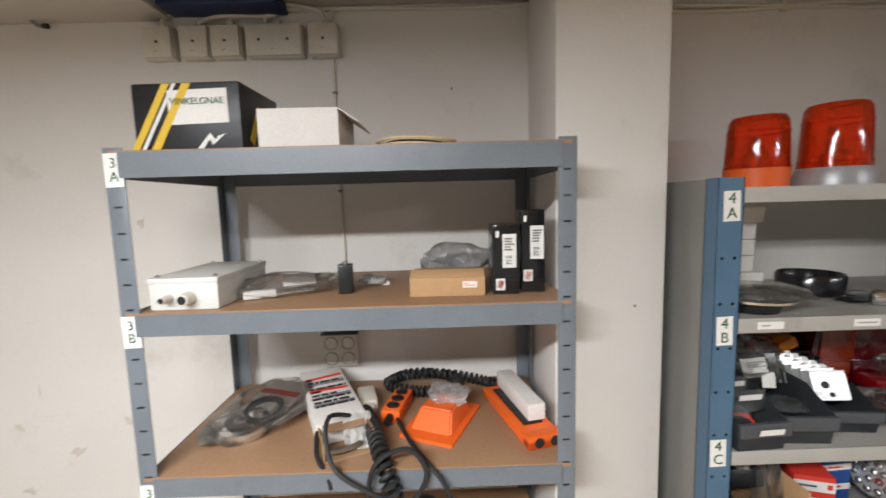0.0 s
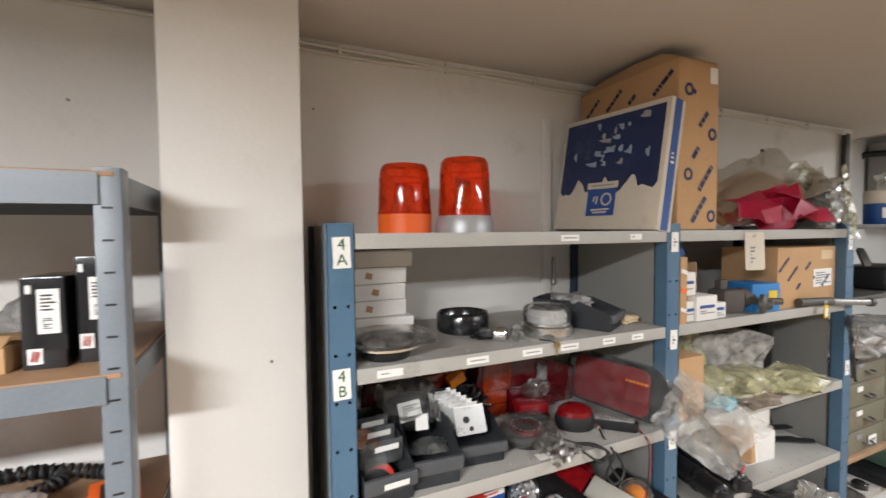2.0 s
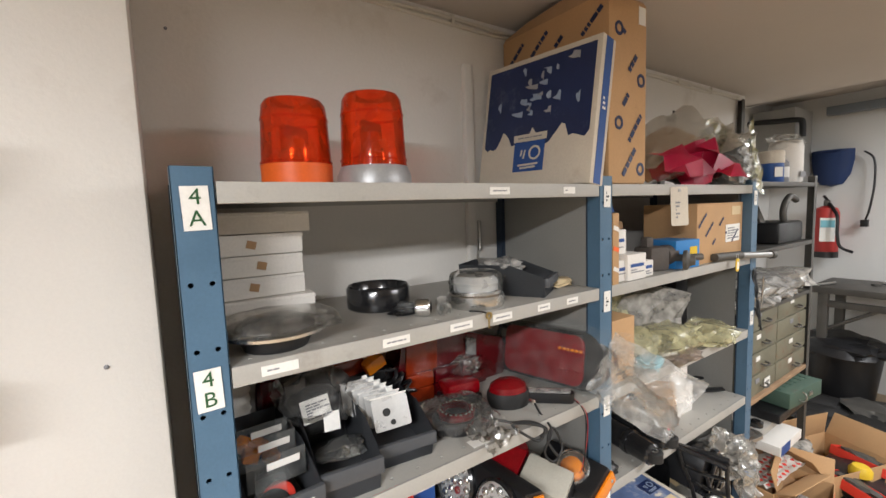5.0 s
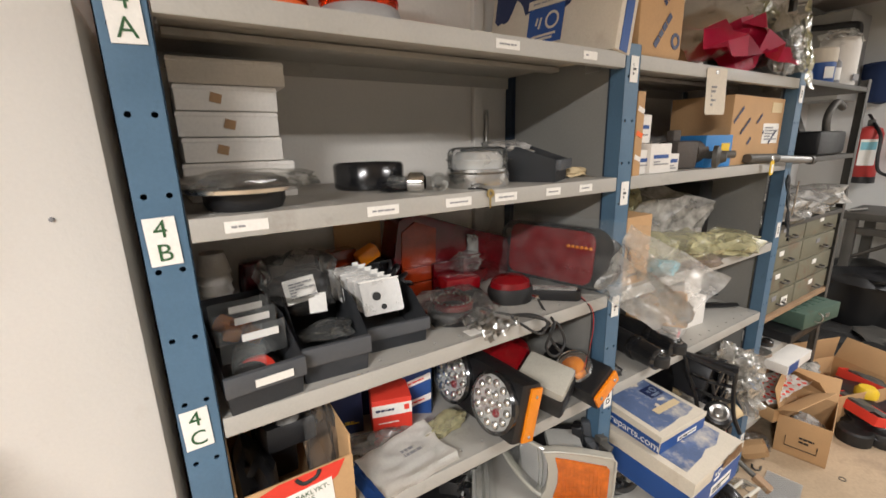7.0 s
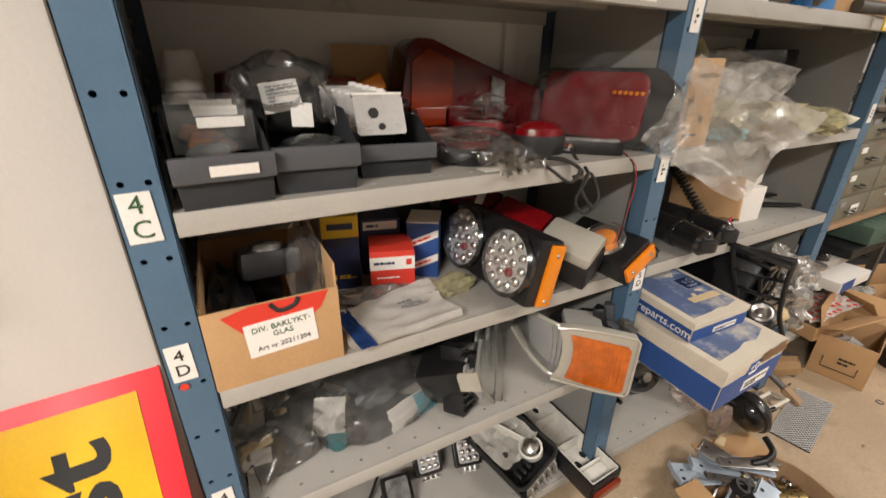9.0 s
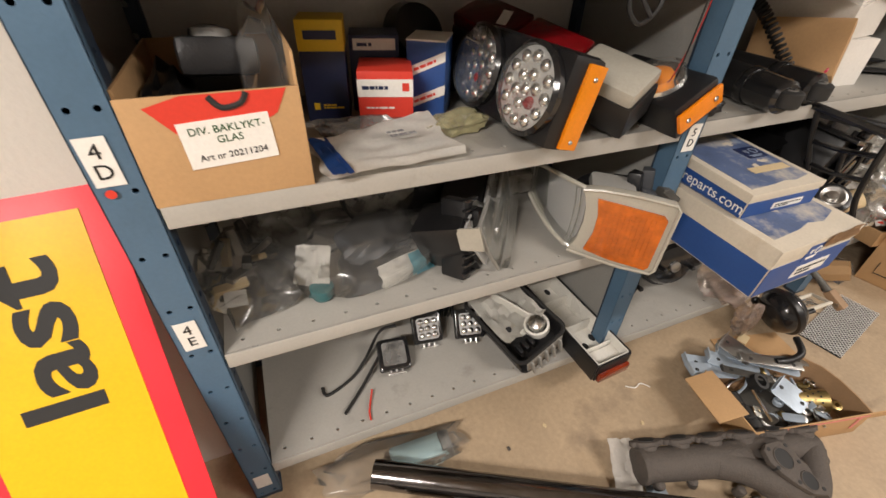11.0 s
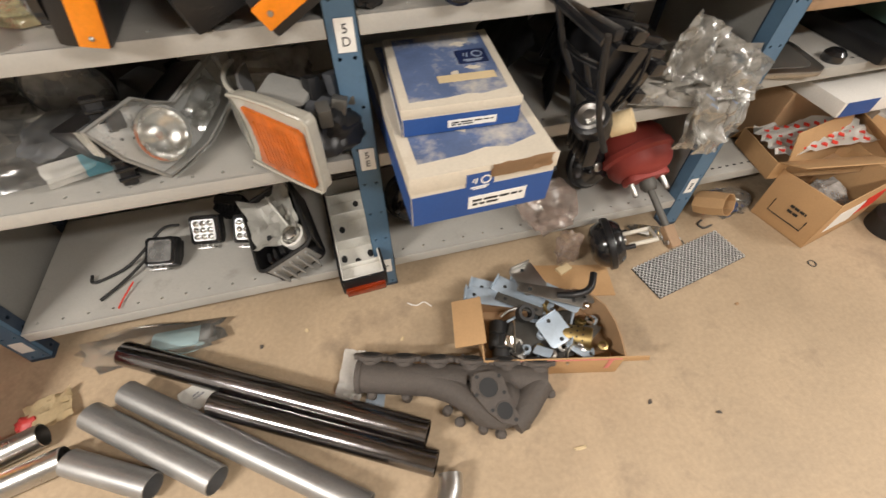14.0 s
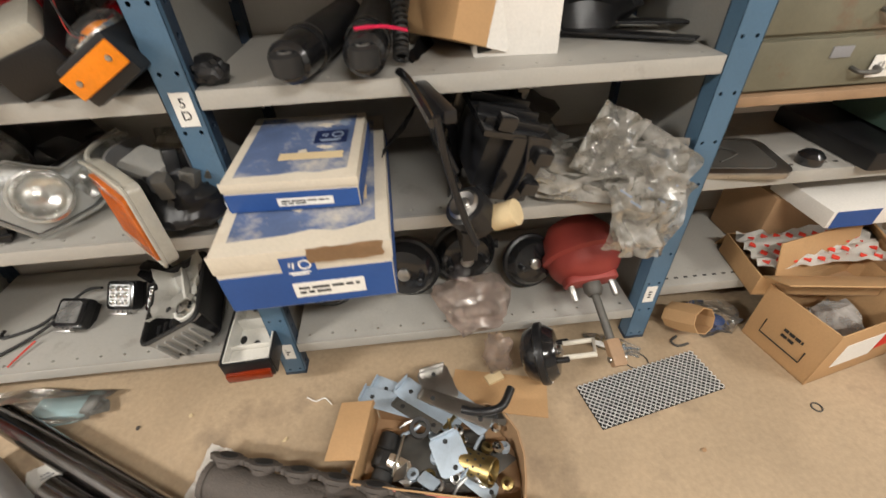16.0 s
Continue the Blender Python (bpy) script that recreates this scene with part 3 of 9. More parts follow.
def bay(name_label, x0, x1, top):
    ob = thing("steel_shelving", name_label, "shelf", None, "bays of blue shelving")
    blue_post(ob, x0 - 0.012, top)
    blue_post(ob, x0 - 0.012, top, False)
    part("side_panel", box(0.002, WALL_Y - 0.09, top - 0.03, 0), PANEL, ob, "grey steel side panel", pose(x0 + 0.012, (WALL_Y + 0.03) / 2, 0.03))
    for z in LEVELS:
        steel_shelf(ob, x0 + 0.047, x1 - 0.013, z)
        for x in (x0 + 0.05, x1 - 0.016):
            part("shelf_clip", box(0.004, 0.05, 0.022, 0.001), STEEL, ob, "", pose(x, 0.09, z - 0.032))
    return ob


BAY4 = bay("blue and grey steel shelving bay crowded with vehicle lamps", 0.0, 1.0, 1.745)
BAY5 = bay("blue and grey steel shelving bay crowded with boxes and brake parts", 1.0, 2.02, 1.745)
blue_post(BAY5, 2.008, 1.745)
blue_post(BAY5, 2.008, 1.745, False)
part("side_panel", box(0.002, WALL_Y - 0.09, 1.71, 0), PANEL, BAY5, "grey steel side panel", pose(2.03, (WALL_Y + 0.03) / 2, 0.03))
for z, text, dx in ((1.683, "4\nA", 0.018), (1.404, "4\nB", 0.014), (1.113, "4\nC", 0.012), (0.889, "4\nD", 0.01), (0.585, "4\nE", 0.014)):
    sticker(BAY4, dx, z, 0.037 if z > 1 else 0.032, 0.066 if z > 1 else 0.062, text, -1.5, 0.034 if z > 1 else 0.027, GREEN_INK if z > 1 else INK)
sticker(BAY4, 0.016, 0.08, 0.033, 0.05, "", 0)
for z, text in ((1.688, ""), (1.388, ""), (1.075, ""), (0.787, "5\nD"), (0.51, "5\nE"), (0.105, "")):
    s = sticker(BAY5, 1.02, z, 0.034 if text else 0.03, 0.06, text, 1.0, 0.024, INK)
    if not text:
        part("print", bars(0.012, 0.03, 3, 4), INK, s, m=pose(1.02, -0.0035, z))
for z in (1.67, 1.16, 0.19):
    s = sticker(BAY5, 2.035, z, 0.03, 0.06, "", 0)
    part("print", bars(0.012, 0.03, 3, 5), INK, s, m=pose(2.035, -0.0035, z))
for x, z in ((0.12, ZB), (0.34, ZB), (0.5, ZB), (0.62, ZB), (0.76, ZB), (0.87, ZB), (0.62, ZA), (0.86, ZA)):
    w = 0.06 if x < 0.7 else 0.045
    lab = part("lip_label", box(w, 0.001, 0.017, 0, 0, 0, -0.0085), PAPER, BAY4, "small white label on the shelf lip", pose(x, -0.0004, z - 0.017))
    part("print", bars(w * 0.7, 0.006, 1, int(x * 100)), BAR, lab, m=pose(x, -0.0013, z - 0.017))

part("red_dot", rev([(0.006, 0), (0.006, 0.001)], 14), RED_CARD, BAY4, "red sticker dot", pose(0.006, -0.003, 0.848, 90, 0, 0))


def grey_rack():
    """The bolted angle-post rack with hardboard shelves."""
    ob = thing("boltless_rack", "blue-grey steel rack with brown hardboard shelves", "shelf")
    x0, x1, y0, y1, top = -1.272, -0.34, -0.06, 0.40, 1.832
    for x, sx in ((x0, 1), (x1, -1)):
        for y, sy in ((y0, 1), (y1, -1)):
            bm = box(0.038, 0.002, top, 0.0005, x + sx * 0.019, y + sy * 0.001, 0)
            join(bm, box(0.002, 0.038, top, 0.0005, x + sx * 0.001, y + sy * 0.019, 0))
            post = part("post", bm, GREY, ob, "blue-grey slotted steel angle post")
            for k in range(34):
                part("slot", box(0.015, 0.0016, 0.0035, 0, x + sx * 0.02, y - sy * 0.0004, 0.05 + 0.052 * k), BLACK, post)
    for z, lip in ((1.823, 0.05), (1.497, 0.045), (1.14, 0.042), (0.75, 0.042), (0.3, 0.042)):
        for y, d in ((y0 + 0.001, -0.004), (y1, 0.004)):
            s = 1 if d < 0 else -1
            prof = [(0, 0), (s * 0.009, 0), (s * 0.009, 0.004), (s * 0.003, 0.004), (s * 0.003, lip - 0.012), (s * 0.026, lip - 0.012), (s * 0.026, lip - 0.009), (s * 0.003, lip - 0.009), (s * 0.003, lip), (0, lip)]
            bm = put(slab(prof, x1 - x0 - 0.06), pose(x0 + 0.03, y + 1.4 * d, z - lip, 90, 0, 90))
            part("beam", bm, GREY, ob, "blue-grey steel shelf beam")
        for x in (x0 + 0.004, x1 - 0.004):
            part("side_beam", box(0.003, y1 - y0 - 0.06, lip, 0.001, x, (y0 + y1) / 2, z - lip), GREY, ob)
        part("hardboard_shelf", box(x1 - x0 - 0.02, y1 - y0 + 0.004, 0.008, 0.001, (x0 + x1) / 2, (y0 + y1) / 2, z - 0.005), CHIP, ob, "brown hardboard shelf board")
    for z, text in ((1.788, "3\nA"), (1.462, "3\nB"), (1.095, "3\nC")):
        sticker(ob, x0 + 0.02, z, 0.036, 0.066, text, -1, 0.028, GREEN_INK, y0 - 0.003)


grey_rack()


def dark_rack():
    """The dark rack past the blue shelving, with its shelves."""
    ob = thing("dark_steel_rack", "dark grey steel rack with loosely filled shelves", "shelf")
    x0, x1, y0, y1 = 2.09, 3.0, 0.05, 0.41
    for x, y, top in ((x1, y0, 1.78), (x0, y1, 1.78), (x1, y1, 2.27)):
        bm = box(0.04, 0.003, top, 0.001, x - 0.02, y, 0)
        join(bm, box(0.003, 0.04, top, 0.001, x, y + 0.02, 0))
        part("post", bm, RACK, ob, "dark slotted angle post")
    for z in (1.745, 1.43, 1.15, 0.715):
        part("shelf", box(x1 - x0, y1 - y0, 0.022, 0.003, (x0 + x1) / 2, (y0 + y1) / 2, z - 0.024), WOOD if z < 0.8 else RACK, ob, "worn dark shelf board")
    for z in (ZE, 0.155):
        bm = box(0.95, 0.36, 0.003, 0.001, 2.52, 0.235, z - 0.003)
        join(bm, box(0.95, 0.004, 0.034, 0.001, 2.52, 0.055, z - 0.034))
        shelf = part("shelf", bm, SHELF, ob, "grey enamelled steel shelf")
        dots = bmesh.new()
        for k in range(30):
            join(dots, box(0.012, 0.006, 0.0008, 0, 2.08 + 0.03 * k, 0.085, z - 0.0002))
        part("slot", dots, INK, shelf)


dark_rack()


def drawer_cabinet(x, z, w, h, cols, rows):
    size = (w, 0.33, h)
    ob = thing("drawer_cabinet", "olive green metal drawer cabinet, rusty, with labelled drawers", "cabinet", pose(x, 0.235, z))
    part("body", box(*size, 0.004), DRAWER, ob)
    cw, rh = w / cols, h / rows
    k = 0
    for c in range(cols):
        for r in range(rows):
            u, v = (c + 0.5) * cw - w / 2, (r + 0.5) * rh
            d = part("drawer", box(cw - 0.012, 0.014, rh - 0.012, 0.003), DRAWER, ob, "", pose(u, -0.168, v - rh / 2 + 0.006))
            part("label_holder", box(0.045, 0.003, 0.022, 0.0005), PAPER if k % 3 else BAR, d, "white drawer label", pose(u - 0.02, -0.1765, v + 0.01))
            bm = tube([(u + 0.02, -0.176, v - 0.012), (u + 0.025, -0.197, v - 0.016), (u + 0.065, -0.197, v - 0.016), (u + 0.07, -0.176, v - 0.012)], 0.005, 6)
            part("handle", bm, RACK, d, "small dark pull handle")
            k += 1
    return ob, size


CAB, CAB_SIZE = drawer_cabinet(2.535, 0.715, 0.86, 0.435, 2, 4)
lab = part("code_label", box(0.07, 0.001, 0.045, 0), PAPER, CAB, "white card with a drawer code", pose(-0.12, -0.179, 0.02))
letters("6L04", 0.024, pose(-0.12, -0.1802, 0.042, 90, 0, 0), INK, lab)

# ---- things on the grey rack ----


def coil(path, r, turns, wire, per=10):
    """A coiled cable along a path."""
    pts = spline(path, 12)
    out = []
    total = turns * per
    for k in range(total + 1):
        u = k / total * (len(pts) - 1)
        a = int(min(u, len(pts) - 2))
        p = pts[a].lerp(pts[a + 1], u - a)
        d = (pts[a + 1] - pts[a]).normalized()
        s = d.cross(Vector((0.3, 0.2, 1))).normalized()
        t = d.cross(s)
        ang = 2 * math.pi * k / per
        out.append(p + r * (math.cos(ang) * s + math.sin(ang) * t))
    return tube(out, wire, 6, False)


def rack_top():
    z = 1.826
    size = (0.222, 0.19, 0.138)
    ob = carton("grinder_box", "black and yellow box for an angle grinder, white note taped on", pose(-1.122, 0.075, z, 0, 0, -2), size, BLACK, 0.006)
    for k, (u, w, m) in enumerate(((-0.075, 0.016, YELLOW), (-0.054, 0.008, PAPER), (-0.034, 0.018, YELLOW))):
        part("stripe", slab([(u - 0.045, 0.002), (u - 0.045 + w, 0.002), (u + 0.03 + w, 0.135), (u + 0.03, 0.135)], 0.0012), m, ob, "", pose(0, -0.0955, 0, 90, 0, 0))
    note = patch(ob, size, "-y", 0.025, 0.02, 0.122, 0.068, PAPER, "taped_note", -1, "white paper note with green handwriting")
    letters("VINKELGNAE", 0.0185, face_pose(size, "-y", 0.024, 0.03) @ pose(0, -0.0015, 0, 90, 0, 0), GREEN_INK, note)
    part("zigzag", slab([(0.005, 0.002), (0.018, 0.002), (0.034, 0.024), (0.04, 0.012), (0.068, 0.034), (0.052, 0.03), (0.046, 0.022), (0.036, 0.036)], 0.0012), PAPER, ob, "", pose(0.01, -0.0955, 0, 90, 0, 0))
    for u in (-0.03, 0.02):
        patch(ob, size, "+x", u, -0.01, 0.02, 0.09, YELLOW, "stripe", 30)
    ob = open_carton("small_white_box", "small white cardboard box with a torn open lid", pose(-0.902, 0.065, z), (0.165, 0.17, 0.082), (None, 125, 172, None), 0.3, WHITE, 0.0025)
    ob = thing("belt_coil", "flat coil of grey and tan drive belts", "belt", pose(-0.665, 0.1, z))
    for k, (r, m) in enumerate(((0.098, STEEL), (0.085, TAN), (0.07, RUBBER), (0.09, TAN))):
        part("belt", tube([(r * math.cos(a / 12 * 2 * math.pi), 0.8 * r * math.sin(a / 12 * 2 * math.pi), 0.006 + 0.006 * k + 0.002 * math.sin(a)) for a in range(13)], 0.0048, 6), m, ob)


def wall_boxes():
    for x, w, marks in ((-1.435, 0.088, 1), (-1.328, 0.086, 1), (-1.235, 0.088, 1), (-1.092, 0.168, 2), (-0.945, 0.09, 1)):
        ob = thing("junction_box", "cream plastic cable junction box on the wall", "electrical box", pose(x, WALL_Y, 2.157), "junction boxes in a row")
        part("base", box(w, 0.03, 0.092, 0.003, 0, -0.015), BEIGE, ob)
        part("lid", box(w - 0.004, 0.012, 0.088, 0.004, 0, -0.036, 0.002), BEIGE, ob)
        for k in range(marks):
            u = (k - (marks - 1) / 2) * 0.085
            part("screw", rev([(0.004, 0), (0.004, 0.002), (0.002, 0.003)], 10), BLACK, ob, "", pose(u, -0.042, 0.046, 90, 0, 0))
        part("print", bars(0.02, 0.003, 1, 3), BAR, ob, m=pose(0, -0.0425, 0.02))
        part("gland", rev([(0.011, 0), (0.011, 0.015), (0.007, 0.018)], 12), BEIGE, ob, "", pose(0.01, -0.018, 0.092))
    ob = thing("cable_bundle", "bundle of cream cables looping above the junction boxes", "cable")
    y = WALL_Y - 0.02
    runs = [[(-1.42, y, 2.26), (-1.41, y, 2.285), (-1.3, y, 2.292), (-1.12, y, 2.29), (-1.02, y, 2.31)],
            [(-1.32, y, 2.26), (-1.25, y - 0.01, 2.275), (-1.1, y, 2.278), (-1.05, y, 2.31)],
            [(-1.23, y, 2.26), (-1.2, y, 2.3)], [(-1.12, y, 2.26), (-1.1, y - 0.005, 2.285), (-1.0, y, 2.3)],
            [(-0.94, y, 2.26), (-0.96, y, 2.29), (-1.05, y - 0.01, 2.305)], [(-0.925, y + 0.01, 2.26), (-0.92, y + 0.01, 2.3)]]
    for r in runs:
        part("cable", tube(r, 0.006, 6), BEIGE, ob)
    one("cable_tray_end", box(0.34, 0.09, 0.03, 0.004), NAVY_CARD, "small dark blue box tucked under the ceiling", "box", pose(-1.22, WALL_Y - 0.06, 2.279))
    ob = thing("hanging_cable", "cut grey cable hanging from the ceiling", "cable")
    part("wire", tube([(-1.79, 0.42, 2.31), (-1.80, 0.42, 2.28), (-1.785, 0.42, 2.262), (-1.765, 0.42, 2.26)], 0.005, 6), BAR, ob)
    part("end_sleeve", tube([(-1.768, 0.42, 2.26), (-1.755, 0.42, 2.259)], 0.008, 8, False), BLACK, ob)
    ob = thing("wall_socket", "four-way cream wall socket", "socket", pose(-0.949, WALL_Y, 1.187))
    part("plate", box(0.116, 0.03, 0.106, 0.005, 0, -0.015), BEIGE, ob)
    part("upper_edge", box(0.118, 0.034, 0.006, 0.001, 0, -0.017, 0.106), BLACK, ob)
    for u in (-0.027, 0.027):
        for v in (0.028, 0.078):
            s = part("socket", rev([(0.021, 0), (0.021, 0.003), (0.017, 0.003), (0.016, -0.006)], 20), BEIGE, ob, "", pose(u, -0.031, v, 90, 0, 0))
            # Grey ring paints the shading round the socket's recess.
            part("socket_ring", rev([(0.0215, 0.0005), (0.0215, 0.0034), (0.0195, 0.0034), (0.0195, 0.0005)], 20, False), BAR, ob, "", pose(u, -0.031, v, 90, 0, 0))
            for du in (-0.007, 0.007):
                part("pin_hole", rev([(0.0032, 0), (0.0032, 0.001)], 8), INK, s, "", pose(u + du, -0.027, v, 90, 0, 0))


def rack_middle():
    z = 1.5
    size = (0.142, 0.25, 0.058)
    ob = carton("control_enclosure", "light grey metal enclosure with two cable glands", pose(-1.154, 0.085, z), size, LIGHT_GREY, 0.004, "enclosure")
    part("lid", box(0.146, 0.254, 0.012, 0.003, 0, 0, 0.056), LIGHT_GREY, ob, "light grey lid")
    for u, r in ((-0.03, 0.009), (0.012, 0.014)):
        g = part("cable_gland", rev([(r, 0), (r, 0.012), (r * 0.9, 0.014), (r * 0.85, 0.026), (r * 0.6, 0.028)], 14), BEIGE, ob, "", pose(u, -0.125, 0.026, 90, 0, 0))
        part("plug", rev([(r * 0.62, 0), (r * 0.62, 0.03)], 12), BLACK, g, "", pose(u, -0.125, 0.026, 90, 0, 0))
    for u in (-0.06, 0.06):
        for v in (-0.11, 0.11):
            part("screw", rev([(0.005, 0), (0.005, 0.004), (0.003, 0.005)], 10), STEEL, ob, "", pose(u, v, 0.068))
    ob = thing("bagged_fitting", "clear plastic bag with a white card and small fittings", "bag", pose(-0.98, 0.1, z, 0, 0, 22))
    part("bag", lump(0.2, 0.11, 0.05, 3, 0.2, 0.2), FILM, ob)
    part("card", box(0.075, 0.05, 0.002, 0), PAPER, ob, "white card insert", pose(0.02, 0.01, 0.03, 22, 0, 0))
    part("fitting", box(0.07, 0.022, 0.018, 0.004), WHITE, ob, "", pose(-0.07, -0.03, 0.002))
    ob = thing("small_relay", "small black relay block", "relay", pose(-0.845, 0.09, z, 0, 0, 8))
    part("body", box(0.034, 0.04, 0.068, 0.003), BLACK, ob)
    part("stud", rev([(0.005, 0), (0.005, 0.008)], 8), STEEL, ob, "", pose(0, 0, 0.068))
    ob = thing("bulb_packet", "tiny clear packet with a bulb", "bag", pose(-0.79, 0.17, z))
    part("packet", lump(0.06, 0.035, 0.025, 5, 0.25, 0.3, 3), SMOKE, ob)
    part("tip", box(0.02, 0.014, 0.01, 0.003, 0.03), PAPER, ob)
    size = (0.168, 0.13, 0.045)
    ob = carton("flat_carton", "flat brown cardboard carton with a small label", pose(-0.602, 0.075, z, 0, 0, -2), size, CARD)
    patch(ob, size, "-y", 0.05, 0.004, 0.032, 0.014, PAPER, "label")
    print_on(ob, size, "-y", 0.05, 0.004, 0.024, 0.008, 2, ORANGE, 2)
    part("lid_flap", box(0.165, 0.003, 0.03, 0.001), CARD, ob, "", pose(0, -0.066, 0.043, -62, 0, 0))
    one("grey_bag", lump(0.18, 0.06, 0.085, 8, 0.2, 0.2), SMOKE, "grey plastic bag behind the carton", "bag", pose(-0.565, 0.32, z))
    for x, w, h, y in ((-0.47, 0.06, 0.155, 0.07), (-0.405, 0.052, 0.187, 0.085)):
        size = (w, 0.11, h)
        ob = carton("parts_box", "tall black carton with white barcode label and red mark", pose(x, y, z, 0, 0, -3), size, GLOSSY, 0.002, "box", "tall black cartons")
        patch(ob, size, "-y", 0.008, 0.02, 0.03, 0.075, PAPER, "label")
        print_on(ob, size, "-y", 0.008, 0.035, 0.02, 0.03, 5, INK, int(h * 1000))
        print_on(ob, size, "-y", 0.008, 0.0, 0.016, 0.02, 6, INK, 9)
        patch(ob, size, "-y", -0.012, -0.055, 0.02, 0.026, PAPER, "label")
        patch(ob, size, "-y", -0.012, -0.055, 0.012, 0.018, RED_CARD, "red_mark", 12)
        patch(ob, size, "-y", -0.018, h / 2 - 0.02, 0.007, 0.014, PAPER, "label")


def rack_lower():
    z = 1.143
    ob = thing("bagged_bearing", "clear plastic bag holding a steel ring and printed card", "bag", pose(-1.095, 0.19, z, 0, 0, -20))
    part("bag", lump(0.185, 0.31, 0.06, 12, 0.15, 0.2), FILM, ob)
    part("header_card", box(0.13, 0.11, 0.003, 0.001), PAPER, ob, "white and red header card", pose(0, 0.06, 0.04, 6, 0, 0))
    part("red_band", box(0.12, 0.02, 0.003, 0), RED_CARD, ob, "", pose(0, 0.05, 0.0435, 6, 0, 0))
    ring = rev([(0.06, 0), (0.06, 0.022), (0.045, 0.024), (0.045, 0.002), (0.06, 0)], 32, False)
    part("steel_ring", ring, CHROME, ob, "bright steel ring", pose(0, -0.08, 0.006, 8, 0, 0))
    part("seal_ring", rev([(0.05, 0), (0.05, 0.012), (0.038, 0.012), (0.038, 0), (0.05, 0)], 28, False), RUBBER, ob, "", pose(0.015, -0.03, 0.03, 12, 4, 0))
    size = (0.125, 0.36, 0.055)
    ob = thing("torn_parts_pouch", "torn white and red printed carton with its contents showing", "box", pose(-0.935, 0.215, z, 0, 0, 24))
    part("body", put(box(*size, 0.01), None), WHITE, ob)
    for k in range(5):
        patch(ob, size, "+z", 0.0, 0.1 - 0.045 * k, 0.105, 0.013, (RED_CARD, BAR, RED_CARD, BAR, BAR)[k], "printed_band", 6 * (k % 3 - 1))
    print_on(ob, size, "+z", 0, 0.0, 0.1, 0.2, 9, INK, 4)
    part("torn_end", open_end(0.12, 0.08, 0.055), CARD_IN, ob, "", pose(0, -0.21, 0))
    part("loose_paper", film(0.07, 0.09, 6, 0.012, 10, 10), PAPER, ob, "", pose(0.03, -0.2, 0.03, 40, 10, 0))
    part("hook_handle", tube([(-0.05, -0.17, 0.03), (-0.05, -0.24, 0.025), (-0.01, -0.245, 0.02), (0.03, -0.235, 0.02)], 0.006, 8), STEEL, ob)
    part("black_strap", tube([(-0.06, -0.18, 0.04), (-0.07, -0.235, 0.015), (-0.055, -0.275, -0.015), (-0.05, -0.28, -0.04)], 0.006, 6), RUBBER, ob)
    ob = thing("pendant_control", "orange and black crane pendant with three buttons", "remote control", pose(-0.745, 0.195, z, 0, 0, -12))
    part("body", box(0.052, 0.135, 0.034, 0.007), ORANGE, ob)
    for k in range(3):
        part("button", put(rev([(0.017, 0), (0.017, 0.006), (0.014, 0.008)], 18), Matrix.Diagonal((1, 0.8, 1, 1))), BLACK, ob, "", pose(0, -0.04 + 0.04 * k, 0.033))
    part("strain_relief", rev([(0.011, 0), (0.009, 0.03)], 12), BLACK, ob, "", pose(0, -0.066, 0.017, 90, 0, 0))
    ob = thing("cable_connector", "cream plug-in connector on a coiled cable", "connector", pose(-0.835, 0.235, z, 0, 0, 14))
    part("body", box(0.05, 0.1, 0.035, 0.006), BEIGE, ob)
    part("neck", box(0.03, 0.03, 0.028, 0.006, 0, -0.06, 0.003), BEIGE, ob)
    ob = thing("coiled_cable", "heavy black coiled cable hanging over the shelf edge", "cable")
    part("coil", coil([(-0.83, 0.16, z + 0.02), (-0.80, 0.08, z + 0.025), (-0.775, 0.0, z + 0.03), (-0.745, -0.075, z + 0.0), (-0.72, -0.085, z - 0.09), (-0.70, -0.08, z - 0.2)], 0.016, 26, 0.0055), RUBBER, ob)
    part("loop", tube([(-0.82, 0.1, z + 0.03), (-0.88, 0.0, z + 0.09), (-0.86, -0.07, z + 0.02), (-0.78, -0.09, z - 0.03), (-0.70, -0.085, z - 0.06), (-0.66, -0.08, z + 0.0), (-0.70, -0.07, z + 0.05), (-0.77, -0.08, z + 0.02), (-0.78, -0.09, z - 0.08), (-0.73, -0.085, z - 0.16)], 0.0055, 7), RUBBER, ob)
    part("tail", tube([(-0.74, 0.12, z + 0.015), (-0.70, 0.02, z + 0.012), (-0.66, -0.06, z + 0.012), (-0.62, -0.085, z - 0.03), (-0.58, -0.09, z - 0.16)], 0.0055, 7), RUBBER, ob)
    ob = thing("spiral_cable", "black spiral cable coiled on the shelf", "cable")
    part("coil", coil([(-0.79 + 0.0, 0.33, z + 0.02), (-0.74, 0.38, z + 0.022), (-0.64, 0.385, z + 0.024), (-0.57, 0.34, z + 0.02), (-0.62, 0.28, z + 0.018), (-0.70, 0.27, z + 0.02), (-0.78, 0.30, z + 0.03), (-0.72, 0.35, z + 0.04), (-0.60, 0.36, z + 0.03), (-0.5, 0.34, z + 0.016), (-0.44, 0.3, z + 0.014)], 0.013, 62, 0.0045), RUBBER, ob)
    ob = thing("wheel_chock", "orange plastic wedge-shaped housing", "housing", pose(-0.625, 0.13, z, 0, 0, -24))
    bm = slab(rounded(0.14, 0.21, 0.006), 0.008)
    part("base_plate", bm, ORANGE, ob)
    bm = box(0.11, 0.15, 0.045, 0.0, 0, 0, 0.006)
    for v in bm.verts:
        if v.co.z > 0.03:
            v.co.x *= 0.75
            v.co.y = v.co.y * 0.6 + 0.01
